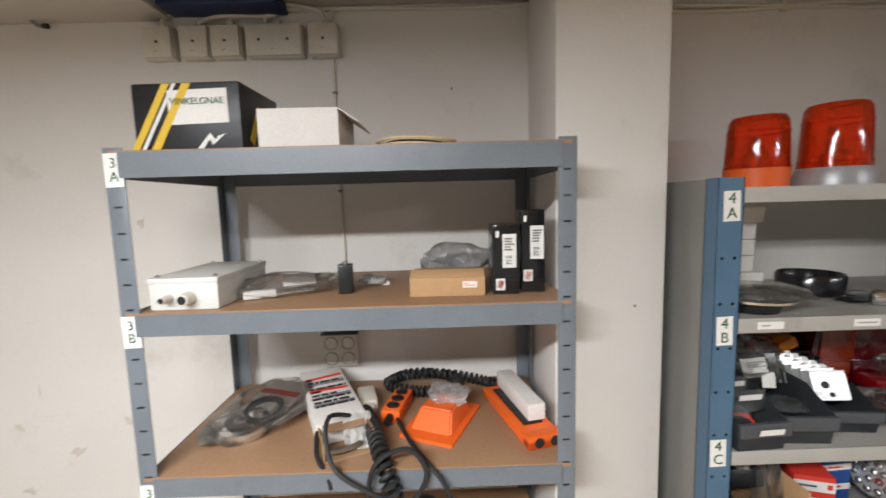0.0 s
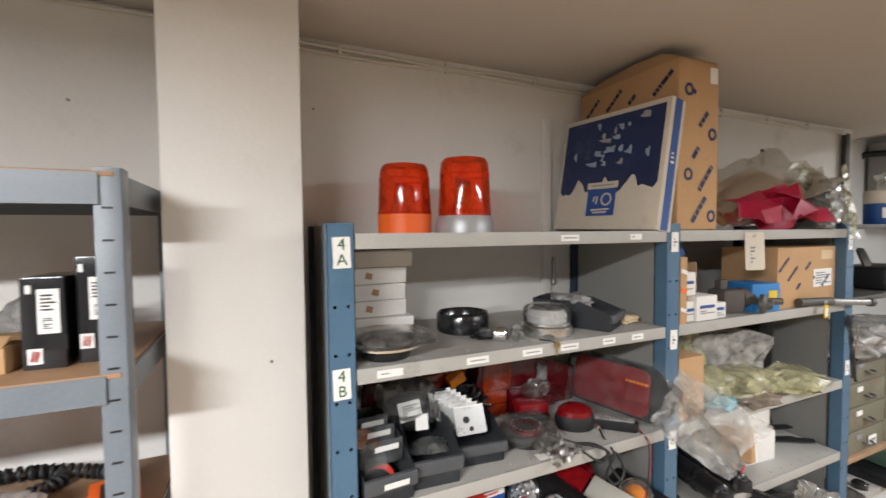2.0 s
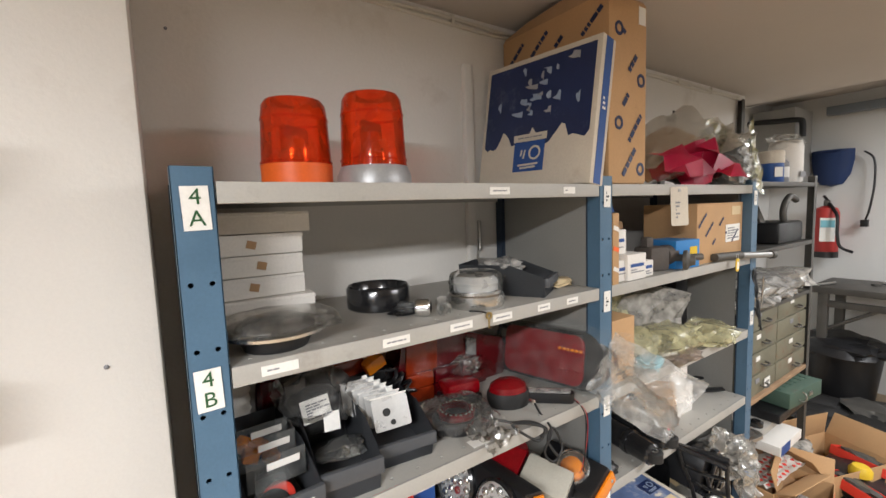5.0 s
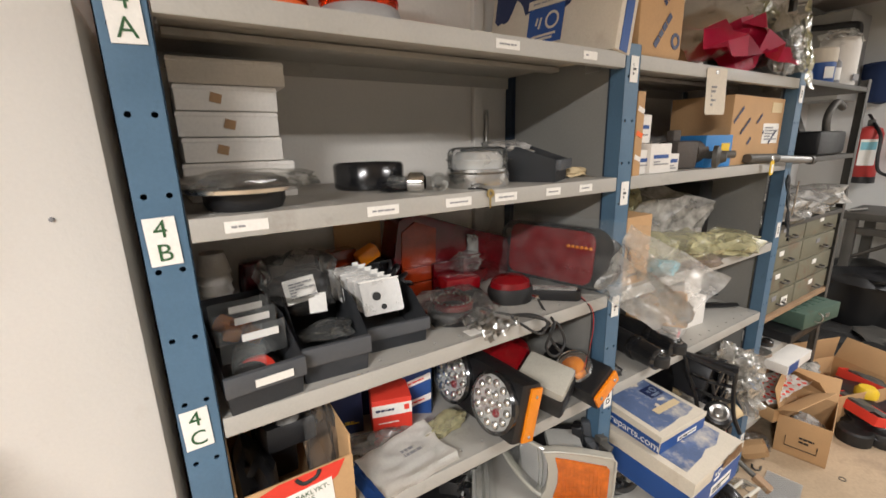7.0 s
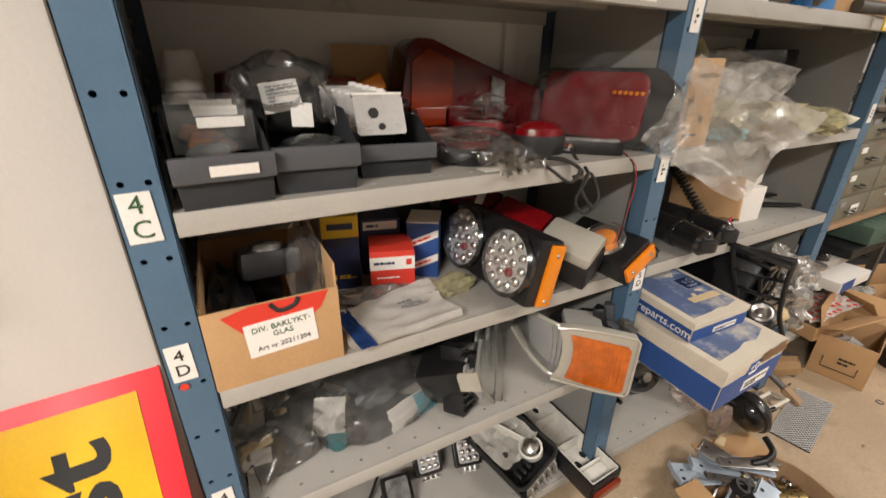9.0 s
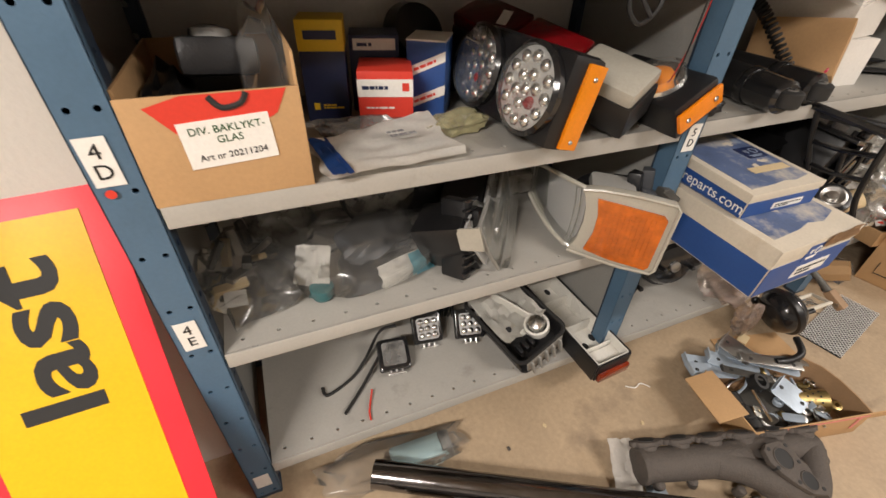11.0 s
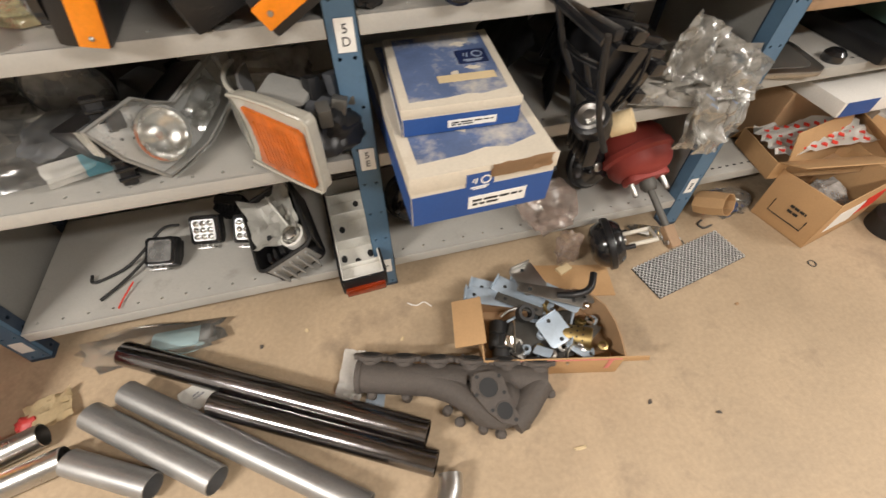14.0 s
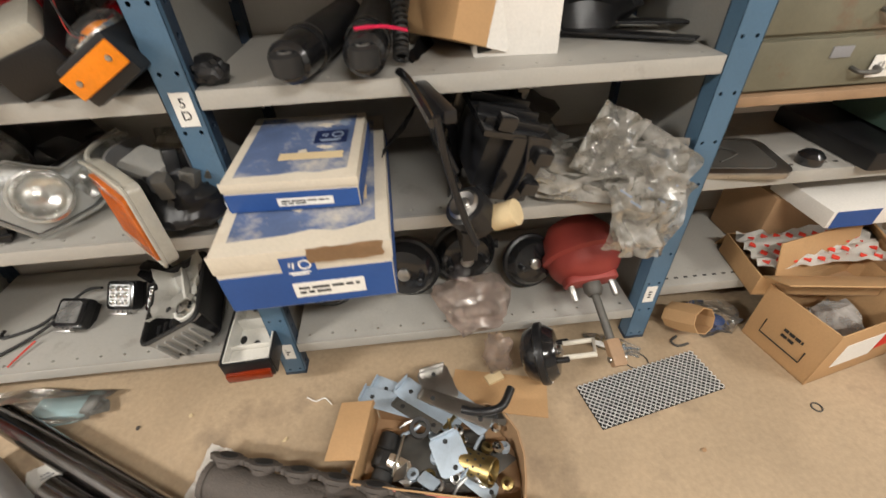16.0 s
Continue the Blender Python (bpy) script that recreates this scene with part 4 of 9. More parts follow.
    bmesh.ops.bevel(bm, geom=bm.edges[:], offset=0.004, segments=2, affect="EDGES")
    part("raised_body", bm, ORANGE, ob)
    one("small_packet", lump(0.1, 0.085, 0.03, 15, 0.15, 0.25), MILK_FILM, "small milky plastic packet on the orange housing", "bag", pose(-0.605, 0.165, z + 0.045, 6, 4, -10))
    ob = thing("reflector_holder", "orange plastic holder with black tray", "holder", pose(-0.422, 0.14, z, 0, 0, 14))
    bm = box(0.092, 0.3, 0.022, 0.004)
    part("body", bm, ORANGE, ob)
    part("tray", box(0.05, 0.2, 0.006, 0.002, 0, 0.02, 0.021), BLACK, ob)
    part("end_block", box(0.092, 0.03, 0.032, 0.004, 0, -0.135, 0.0), ORANGE, ob)
    for u in (-0.02, 0.02):
        part("round_hole", rev([(0.012, 0), (0.012, 0.001)], 16), INK, ob, "", pose(u, -0.1505, 0.016, 90, 0, 0))
    ob = carton("white_carton", "slim white carton lying on the orange holder", pose(-0.415, 0.175, z + 0.028, 0, 0, 12), (0.045, 0.22, 0.042), WHITE)
    for x, y, h, s in ((-0.7, 0.2, 0.08, 21), (-0.9, 0.15, 0.1, 22), (-0.5, 0.1, 0.06, 23)):
        one("wrapped_part", lump(0.16, 0.2, h, s), (BLACK, GREY_FILM, PINK_FILM)[s % 3], "part in creased plastic wrap on a low shelf", "bag", pose(x, y, 0.753))


def open_end(w, d, h, t=0.003):
    """A short open sleeve of card: bottom, two sides and a torn top."""
    bm = box(w, d, t, 0)
    for sx in (-1, 1):
        join(bm, box(t, d, h * 0.9, 0, sx * (w / 2 - t), 0, 0))
    join(bm, box(w * 0.8, d * 0.5, t, 0, 0, d * 0.22, h * 0.9))
    return bm


rack_top()
wall_boxes()
rack_middle()
rack_lower()


# ---- things on the first blue bay ----


def beacon(label, x, y, r, h, base_mat, base_h, flare):
    ob = thing("warning_beacon", label, "beacon lamp", pose(x, y, ZA), "warning beacons")
    part("base", rev([(r * flare, 0), (r * flare, base_h * 0.55), (r * 1.01, base_h), (r * 0.9, base_h)], 36), base_mat, ob)
    prof = [(r, base_h), (r * 0.985, h * 0.3), (r * 0.96, h * 0.55), (r * 0.93, h * 0.8), (r * 0.89, h * 0.93), (r * 0.8, h * 0.985), (r * 0.6, h), (0.001, h)]
    part("dome", rev(prof, 40), BEACON, ob, "translucent orange-red dome")
    part("ridge", rev([(r * 0.99, h * 0.28), (r * 1.015, h * 0.285), (r * 1.015, h * 0.30), (r * 0.985, h * 0.305)], 40, False), BEACON, ob)
    part("dome_band", rev([(r * 0.935, h * 0.76), (r * 0.955, h * 0.77), (r * 0.95, h * 0.785), (r * 0.93, h * 0.79)], 40, False), BEACON, ob)
    inner = rev([(r * 0.5, base_h), (r * 0.5, base_h + 0.03), (r * 0.25, base_h + 0.05), (r * 0.2, h * 0.6), (r * 0.1, h * 0.62)], 20)
    part("bulb_holder", inner, CHROME, ob)
    part("mirror", put(slab(rounded(r * 1.1, h * 0.45, 0.01), 0.002), pose(0, 0.01, h * 0.5, 90, 0, 30)), CHROME, ob)
    return ob


beacon("orange-red warning beacon with an orange base on the top shelf", 0.229, 0.212, 0.0735, 0.186, ORANGE, 0.05, 1.0)
beacon("orange-red warning beacon with a grey metal base on the top shelf", 0.384, 0.155, 0.0735, 0.203, GREY_BASE, 0.045, 1.12)


def badge(ob, m, w, ground, ink):
    """A printed emblem: a plate with a ring and slanted strokes, facing -y."""
    part("badge", box(w, 0.001, w * 0.8, 0, 0, 0, -w * 0.4), ground, ob, "dark blue printed emblem", m)
    part("badge_mark", rev([(w * 0.19, 0), (w * 0.19, 0.001), (w * 0.14, 0.001), (w * 0.14, 0)], 20, False), ink, ob, "", m @ pose(w * 0.2, -0.0008, w * 0.08, 90, 0, 0))
    for k, (u, v, l) in enumerate(((-0.24, 0.1, 0.16), (-0.14, 0.06, 0.24), (0.0, -0.22, 0.66), (0.0, -0.3, 0.5))):
        part("badge_mark", box(w * 0.05, 0.001, w * l, 0, 0, 0, -w * l / 2), ink, ob, "", m @ pose(u * w, -0.0009, v * w, 0, 12 if k < 2 else 88, 0))


def display_box():
    size = (0.42, 0.068, 0.405)
    ob = thing("catalogue_box", "large flat blue and cream carton standing on edge", "box", pose(0.945, 0.205, ZA + 0.001, 0, 9, 0) @ pose(0, 0, 0, 0, 0, -84))
    part("body", box(*size, 0.004), CREAM, ob)
    rng = random.Random(4)
    low = [(-0.195 + 0.013 * k, -0.03 - 0.04 * abs(math.sin(0.37 * k + 0.8)) + rng.uniform(-0.014, 0.014)) for k in range(31)]
    part("blue_print", slab(low + [(0.195, 0.185), (-0.195, 0.185)], 0.001), NAVY_PICTURE, ob, "dark blue printed map", face_pose(size, "-y", 0, 0) @ pose(0, 0, 0, 90, 0, 0))
    for k in range(22):
        pts = [(x * rng.uniform(0.4, 1.5), y * rng.uniform(0.4, 1.5)) for x, y in ring_outline(rng.uniform(0.006, 0.03), rng.uniform(0.005, 0.016), 11)]
        u, v = rng.gauss(0.0, 0.07), rng.gauss(0.09, 0.04)
        part("pale_print", slab(pts, 0.0006), FADED if k % 3 else BAR, ob, "", face_pose(size, "-y", u, max(0.02, min(0.16, v))) @ pose(0, -0.001, 0, 90, 0, 25))
    badge(ob, face_pose(size, "-y", -0.005, -0.11) @ pose(0, -0.0012, 0), 0.115, BLUE_CARD, CREAM)
    patch(ob, size, "-y", -0.005, -0.052, 0.125, 0.022, CREAM, "printed_strip").location += Vector((0, -0.0012, 0))
    print_on(ob, size, "-y", -0.005, -0.052, 0.09, 0.008, 1, BAR, 6).location += Vector((0, -0.0014, 0))
    patch(ob, size, "+x", 0, 0, 0.034, 0.4, BLUE_CARD, "blue_strip")
    print_on(ob, size, "+x", 0, 0.02, 0.018, 0.04, 3, PAPER, 7)


def shelf_b():
    z = ZB
    rng = random.Random(2)
    for k in range(6):
        h = 0.0425 if k else 0.026
        size = (0.165 + 0.02 * (k in (0, 1, 5)), 0.2, h)
        zz = z + (0 if k == 0 else 0.027 + (k - 1) * 0.044)
        ob = carton("flat_white_box", "flat white cardboard box in a stack", pose(0.062 + size[0] / 2 - 0.004, 0.29 + rng.uniform(-0.01, 0.01), zz, 0, 0, rng.uniform(-2.5, 2.5)), size, WHITE, 0.0025, "box", "stack of flat white boxes")
        if k in (2, 3, 4):
            patch(ob, size, "-y", -0.02 + 0.02 * (k % 2), 0.0, 0.018, 0.016, CARD_IN, "tape", 15)
        part("lid_edge", box(size[0] + 0.002, 0.202, 0.004, 0.001, 0, 0, h - 0.008), WHITE, ob)
    ob = thing("round_work_lamp", "round clear-fronted lamp lying in a plastic bag", "lamp", pose(0.133, 0.078, z) @ Matrix.Diagonal((0.93, 0.93, 1, 1)))
    part("base", rev([(0.06, 0), (0.066, 0.012), (0.066, 0.03)], 32), BLACK, ob)
    part("rim", rev([(0.066, 0.026), (0.098, 0.03), (0.1, 0.036), (0.092, 0.04), (0.07, 0.036)], 40, False), ALU, ob, "bright metal rim")
    part("lens", rev([(0.075, 0.038), (0.07, 0.046), (0.05, 0.054), (0.02, 0.057), (0.001, 0.057)], 36), SMOKE, ob)
    part("bag", put(lump(0.205, 0.2, 0.03, 31, 0.05, 0.2), pose(0.012, 0, 0.03)), FILM, ob)
    for x, y in ((0.415, 0.235),):
        ob = thing("rubber_mount", "black plastic ring-shaped lamp mount", "mount", pose(x, y, z), "black ring mounts")
        part("ring", rev([(0.074, 0), (0.078, 0.004), (0.079, 0.05), (0.075, 0.056), (0.07, 0.05), (0.068, 0.004), (0.074, 0)], 36, False), GLOSSY, ob)
        part("floor_disc", rev([(0.069, 0.03), (0.069, 0.034)], 28), BLACK, ob)
    ob = thing("bulb_socket", "chrome bulb socket lying on the shelf", "bulb", pose(0.435, 0.085, z + 0.02, 0, 90, -40))
    part("sleeve", rev([(0.016, 0), (0.02, 0.005), (0.02, 0.03), (0.014, 0.035), (0.014, 0.01)], 20), CHROME, ob)
    part("glass", rev([(0.012, -0.005), (0.015, -0.03), (0.01, -0.04), (0.001, -0.042)], 16), CLEAR, ob)
    ob = thing("small_bottle", "small clear glass bottle lying on its side", "bottle", pose(0.5, 0.07, z + 0.018, 0, 90, 60))
    part("glass", rev([(0.017, -0.035), (0.018, 0.02), (0.01, 0.035), (0.009, 0.045)], 18), CLEAR, ob)
    one("loose_gasket", lump(0.07, 0.035, 0.02, 33, 0.2, 0.3, 3), BLACK, "crumpled black rubber gasket", "gasket", pose(0.43, 0.115, z))
    ob = thing("clear_beacon", "flat clear beacon lamp on a bright aluminium base", "beacon lamp", pose(0.607, 0.082, z))
    part("base", rev([(0.068, 0), (0.07, 0.004), (0.07, 0.03), (0.066, 0.034), (0.066, 0.04)], 40), ALU, ob)
    part("lens", rev([(0.0655, 0.04), (0.066, 0.072), (0.062, 0.08), (0.05, 0.085), (0.001, 0.086)], 40), CLEAR, ob)
    part("inner_dome", rev([(0.055, 0.04), (0.056, 0.06), (0.045, 0.075), (0.001, 0.078)], 32), SATIN, ob)
    part("ring", rev([(0.066, 0.055), (0.0685, 0.057), (0.0685, 0.06), (0.066, 0.062)], 40, False), CLEAR, ob)
    bin_box(0.775, 0.15, z, 0.13, 0.25, 0.082, 30, "dark grey plastic bin holding crumpled film")
    one("crumpled_film", lump(0.1, 0.12, 0.05, 35, 0.2, 0.3), MILK_FILM, "crumpled clear film in the bin", "film", pose(0.765, 0.165, z + 0.045))
    one("bagged_screws", lump(0.07, 0.06, 0.025, 36, 0.2, 0.3, 3), TAN, "small bag of fittings", "bag", pose(0.93, 0.1, z))
    ob = thing("brass_key", "small brass key hanging on the shelf lip", "key", pose(0.575, 0.0, z))
    part("bow", rev([(0.009, 0), (0.009, 0.003), (0.004, 0.003), (0.004, 0), (0.009, 0)], 14, False), BRASS, ob, "", pose(0, -0.003, -0.006, 90, 0, 0))
    part("shank", box(0.004, 0.002, 0.024, 0.0005, 0, -0.004, -0.036), BRASS, ob)
    part("cord", tube([(-0.03, 0.03, 0.003), (-0.015, 0.005, 0.004), (0, -0.003, -0.002)], 0.002, 5), BLACK, ob)
    ob = thing("wall_bolt", "bright steel bolt on the wall strip", "bolt", pose(0.905, WALL_Y - 0.018, 1.52))
    part("shaft", rev([(0.007, 0), (0.007, 0.1), (0.005, 0.105)], 12), STEEL, ob)
    part("bracket", box(0.022, 0.016, 0.012, 0.002, 0, 0.008, 0.03), STEEL, ob)


def bin_box(x, y, z, w, d, h, rz, label, material=None, labels=()):
    """A picking bin with a low front and a lip round it."""
    ob = thing("picking_bin", label, "bin", pose(x, y, z, 0, 0, rz), "dark grey picking bins")
    material = material or BIN
    t = 0.003
    part("bottom", box(w * 0.88, d * 0.94, t, 0.001), material, ob)

    def wall(a, b, h0, h1):
        """A slightly flared wall from a to b, with its heights at both ends."""
        (ax, ay), (bx, by) = a, b
        k = 1.1
        bm = bmesh.new()
        o = [bm.verts.new(p) for p in ((ax, ay, 0), (bx, by, 0), (bx * k, by * 1.03, h1), (ax * k, ay * 1.03, h0))]
        bm.faces.new(o)
        bmesh.ops.solidify(bm, geom=bm.faces[:], thickness=t)
        return bm

    hw, hd = w * 0.44, d * 0.47
    part("front", wall((-hw, -hd), (hw, -hd), h * 0.62, h * 0.62), material, ob)
    part("back", wall((hw, hd), (-hw, hd), h, h), material, ob)
    for sgn in (-1, 1):
        bm = bmesh.new()
        k = 1.1
        prof = [(-hd, 0), (hd, 0), (hd * 1.03, h), (-hd * 0.25, h), (-hd * 1.03, h * 0.62)]
        bm.faces.new([bm.verts.new((sgn * hw * (1 + (k - 1) * zz / h), yy, zz)) for yy, zz in prof])
        bmesh.ops.solidify(bm, geom=bm.faces[:], thickness=t)
        part("side", bm, material, ob)
    part("front_lip", box(w * 0.98, 0.012, h * 0.3, 0.003, 0, -hd * 1.03 - 0.004, h * 0.33), material, ob)
    for k, (yy, zz) in enumerate(labels):
        if k:
            part("divider", box(w * 0.82, 0.002, h * 0.5, 0.0005, 0, yy + 0.003, zz - h * 0.36), CLEAR, ob, "clear plastic divider")
        lab = part("label", box(w * 0.46, 0.001, 0.014, 0), PAPER, ob, "white printed bin label", pose(0.01, yy - (0.003 if k else 0.0), zz - 0.007, 8, 0, 0))
    return ob


def shelf_c():
    z = ZC
    bin_box(0.108, 0.14, z, 0.128, 0.29, 0.112, 4, "dark grey picking bin with clear dividers and labels", None, ((-0.153, 0.052), (-0.085, 0.105), (-0.03, 0.115), (0.02, 0.12)))
    bin_box(0.249, 0.14, z, 0.13, 0.25, 0.112, -4, "dark grey picking bin with bagged lamp parts")
    bin_box(0.397, 0.175, z, 0.14, 0.24, 0.09, -6, "dark grey picking bin full of metal reflectors")
    for k, (x, y, zz) in enumerate(((0.085, 0.2, 0.075), (0.105, 0.22, 0.08), (0.075, 0.24, 0.085), (0.12, 0.19, 0.07))):
        one("amber_lens", put(box(0.032, 0.03, 0.026, 0.006), pose(0, 0, 0, 12 * k, 20 - 9 * k, 30 * k)), AMBER, "small amber lens block in the bin", "lens", pose(x, y, z + zz - 0.03), "amber lens blocks")
    for k in range(6):
        one("clear_lens", slab(rounded(0.055, 0.05, 0.01), 0.003), CLEAR, "thin clear lens disc standing in the bin", "lens", pose(0.1 + 0.002 * k, 0.055 + 0.012 * k, z + 0.045, 78, 0, 0), "row of clear lenses")
    one("rubber_disc", rev([(0.03, 0), (0.03, 0.008), (0.025, 0.011)], 28), RUBBER, "black rubber disc in the bin", "disc", pose(0.1, 0.045, z + 0.03, 40, 0, 0))
    one("red_disc", rev([(0.029, 0), (0.029, 0.004), (0.026, 0.006)], 28), RED_CARD, "red plastic disc in the bin", "disc", pose(0.113, 0.058, z + 0.036, 40, 0, 0))
    ob = thing("lamp_in_bag", "black lamp in a clear bag with white barcode label", "bag", pose(0.235, 0.235, z + 0.06))
    part("bag", lump(0.14, 0.13, 0.13, 41, 0.2, 0.25), FILM, ob)
    part("lamp_body", lump(0.11, 0.09, 0.09, 42, 0.15, 0.15, 3), BLACK, ob)
    lab = part("label", box(0.062, 0.001, 0.05, 0), PAPER, ob, "white barcode label", pose(-0.01, -0.072, 0.045, -18, -8, -8))
    part("print", bars(0.05, 0.035, 6, 5), BAR, lab, m=pose(-0.01, -0.0735, 0.072, -18, -8, -8))
    part("label", box(0.036, 0.001, 0.04, 0), PAPER, ob, "", pose(0.015, -0.085, 0.02, -18, 4, 0))
    one("clear_scoop", lump(0.09, 0.06, 0.03, 43, 0.15, 0.25, 3), CLEAR, "clear plastic scrap in the bin", "plastic", pose(0.255, 0.11, z + 0.04))
    for k in range(6):
        ob = thing("reflector_plate", "bright pressed-metal lamp reflector", "reflector", pose(0.374 - 0.006 * k, 0.098 + 0.022 * k, z + 0.066 + 0.002 * k, -24, 0, -4), "row of metal reflectors")
        if k == 0:
            bm = slab(rounded(0.088, 0.07, 0.006), 0.002)
            put(bm, pose(0, 0, 0.035, 90, 0, 0))
            part("plate", bm, SATIN, ob)
            part("bulb_hole", rev([(0.009, 0), (0.009, 0.002)], 16), INK, ob, "", pose(-0.012, -0.0025, 0.038, 90, 0, 0))
            part("bulb_hole", rev([(0.006, 0), (0.006, 0.002)], 12), INK, ob, "", pose(0.0, -0.0025, 0.014, 90, 0, 0))
            part("folded_edge", box(0.09, 0.012, 0.004, 0.001, 0, 0.004, 0.07), PAPER, ob)
        else:
            part("plate", put(slab(rounded(0.088, 0.07, 0.012), 0.002), pose(0, 0, 0.035, 90, 0, 0)), SATIN, ob)
            part("edge", box(0.088, 0.004, 0.004, 0.001, 0, 0, 0.067), PAPER, ob)
            part("tab", box(0.014, 0.003, 0.01, 0.001, 0.02, 0, 0.068), PAPER, ob)
    for k in range(6):
        one("stacked_cup", rev([(0.024, 0), (0.032, 0.04), (0.034, 0.043), (0.03, 0.043), (0.022, 0.004)], 24), WHITE, "white plastic cup in an upturned stack", "cup", pose(0.082, 0.32, z + 0.045 + 0.022 * k + 0.043, 180, 0, 0), "stack of white cups")
    one("cup_stand_box", box(0.1, 0.08, 0.044, 0.003), CARD_IN, "small brown box behind the bins", "box", pose(0.09, 0.33, z))
    one("red_lamp_glass", rev([(0.034, 0), (0.036, 0.01), (0.035, 0.06), (0.03, 0.1), (0.024, 0.105), (0.001, 0.106)], 28), DEEP_RED, "dark red lamp glass", "lens", pose(0.162, 0.34, z + 0.06))
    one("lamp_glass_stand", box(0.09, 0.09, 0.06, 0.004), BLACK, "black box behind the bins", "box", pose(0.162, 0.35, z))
    one("side_lamp", box(0.1, 0.05, 0.045, 0.01), RUST_LENS, "orange-red marker lamp lens", "lamp", pose(0.36, 0.36, z + 0.11, 0, 0, 8))
    one("marker_lamp", put(box(0.06, 0.045, 0.035, 0.008), pose(0, 0, 0, 0, -25, 0)), AMBER, "faceted amber marker lamp", "lamp", pose(0.44, 0.33, z + 0.12))
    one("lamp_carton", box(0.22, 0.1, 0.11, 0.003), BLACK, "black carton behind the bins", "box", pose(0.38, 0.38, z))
    one("upright_card", box(0.135, 0.004, 0.22, 0.001), CARD, "brown cardboard sheet against the wall", "cardboard", pose(0.445, 0.415, z))
    one("tangled_lead", coil([(0.46, 0.22, z + 0.02), (0.5, 0.26, z + 0.06), (0.47, 0.29, z + 0.1), (0.49, 0.24, z + 0.03)], 0.022, 9, 0.005), BLACK, "tangled black lamp leads", "cable")
    # the tall wedge-shaped rear lamp
    ob = thing("rear_lamp", "large wedge-shaped red and orange rear lamp", "lamp", pose(0.0, 0.3, 0.0))
    prof = [(0.50, 1.115), (0.495, 1.22), (0.515, 1.33), (0.54, 1.347), (0.575, 1.345), (0.70, 1.30), (0.885, 1.238), (0.90, 1.20), (0.89, 1.115)]
    bm = put(slab(prof, 0.09, 0.006), pose(0, 0.09, 0, 90, 0, 0))
    part("housing", bm, DEEP_RED, ob, "deep red moulded lens")
    part("amber_field", put(slab([(0.515, 1.18), (0.52, 1.3), (0.56, 1.325), (0.625, 1.3), (0.62, 1.19)], 0.006, 0.002), pose(0, 0.0, 0, 90, 0, 0)), RUST_LENS, ob, "orange lens field")
    part("clear_field", put(slab([(0.73, 1.21), (0.73, 1.27), (0.77, 1.258), (0.77, 1.205)], 0.006, 0.002), pose(0, 0.0, 0, 90, 0, 0)), SMOKE, ob, "small clear field")
    for k, (x, w) in enumerate(((0.545, 0.085), (0.64, 0.09), (0.74, 0.09))):
        for j in range(2):
            part("lens_block", box(w, 0.022, 0.04, 0.004, x + 0.01, -0.011, 1.12 + 0.043 * j), RUST_LENS if k == 0 else DEEP_RED, ob)
    # lamps lying in front
    ob = thing("ring_lamp", "round red ring lamp in a clear bag", "lamp", pose(0.565, 0.125, z))
    part("body", rev([(0.062, 0), (0.064, 0.02), (0.058, 0.03)], 32), BLACK, ob)
    part("red_ring", rev([(0.05, 0.03), (0.05, 0.042), (0.045, 0.046), (0.034, 0.046), (0.032, 0.03)], 36, False), RED_LENS, ob, "red ring lens")
    for k in range(20):
        a = 2 * math.pi * k / 20
        part("led", rev([(0.004, 0), (0.003, 0.003), (0.001, 0.004)], 8), SILVER, ob, "", pose(0.042 * math.cos(a), 0.042 * math.sin(a), 0.045))
    part("bag", lump(0.17, 0.15, 0.062, 51, 0.12, 0.25), FILM, ob)
    part("bag_mouth", film(0.11, 0.1, 52, 0.02), FILM, ob, "", pose(0.03, -0.1, 0.01, 18, -8, 10))
    part("slip", box(0.045, 0.03, 0.001, 0), PAPER, ob, "", pose(-0.01, -0.1, 0.002))
    ob = thing("red_marker_lamp", "red marker lamp with a clear edge", "lamp", pose(0.655, 0.235, z, 0, 0, -8))
    part("base", box(0.11, 0.08, 0.025, 0.006), BLACK, ob)
    part("lens", box(0.105, 0.075, 0.04, 0.012, 0, 0, 0.024), RED_LENS, ob)
    part("film", put(lump(0.08, 0.06, 0.05, 53, 0.2, 0.3, 3), pose(0.04, 0.03, 0.06)), FILM, ob)
    ob = thing("oval_rear_lamp", "oval red lamp on a black rubber base with a lead", "lamp", pose(0.755, 0.135, z, 0, 0, -20))
    part("base", put(rev([(0.06, 0), (0.062, 0.03), (0.058, 0.04)], 32), Matrix.Diagonal((1, 0.8, 1, 1))), RUBBER, ob)
    part("lens", put(rev([(0.056, 0.038), (0.052, 0.055), (0.035, 0.066), (0.001, 0.07)], 32), Matrix.Diagonal((1, 0.8, 1, 1))), RED_LENS, ob)
    part("plug", rev([(0.008, 0), (0.008, 0.014), (0.004, 0.018)], 12), CHROME, ob, "", pose(0.045, -0.05, 0.02, 90, 0, 20))
    part("lead", tube([(0.05, -0.065, 0.02), (0.055, -0.09, 0.0), (0.06, -0.14, -0.02), (0.035, -0.15, -0.07), (0.06, -0.15, -0.1), (0.09, -0.14, -0.07), (0.07, -0.13, -0.02), (0.05, -0.14, -0.05), (0.075, -0.15, -0.09)], 0.0035, 6), RUBBER, ob)
    ob = thing("lamp_lead", "looped black lamp lead on the shelf edge", "cable")
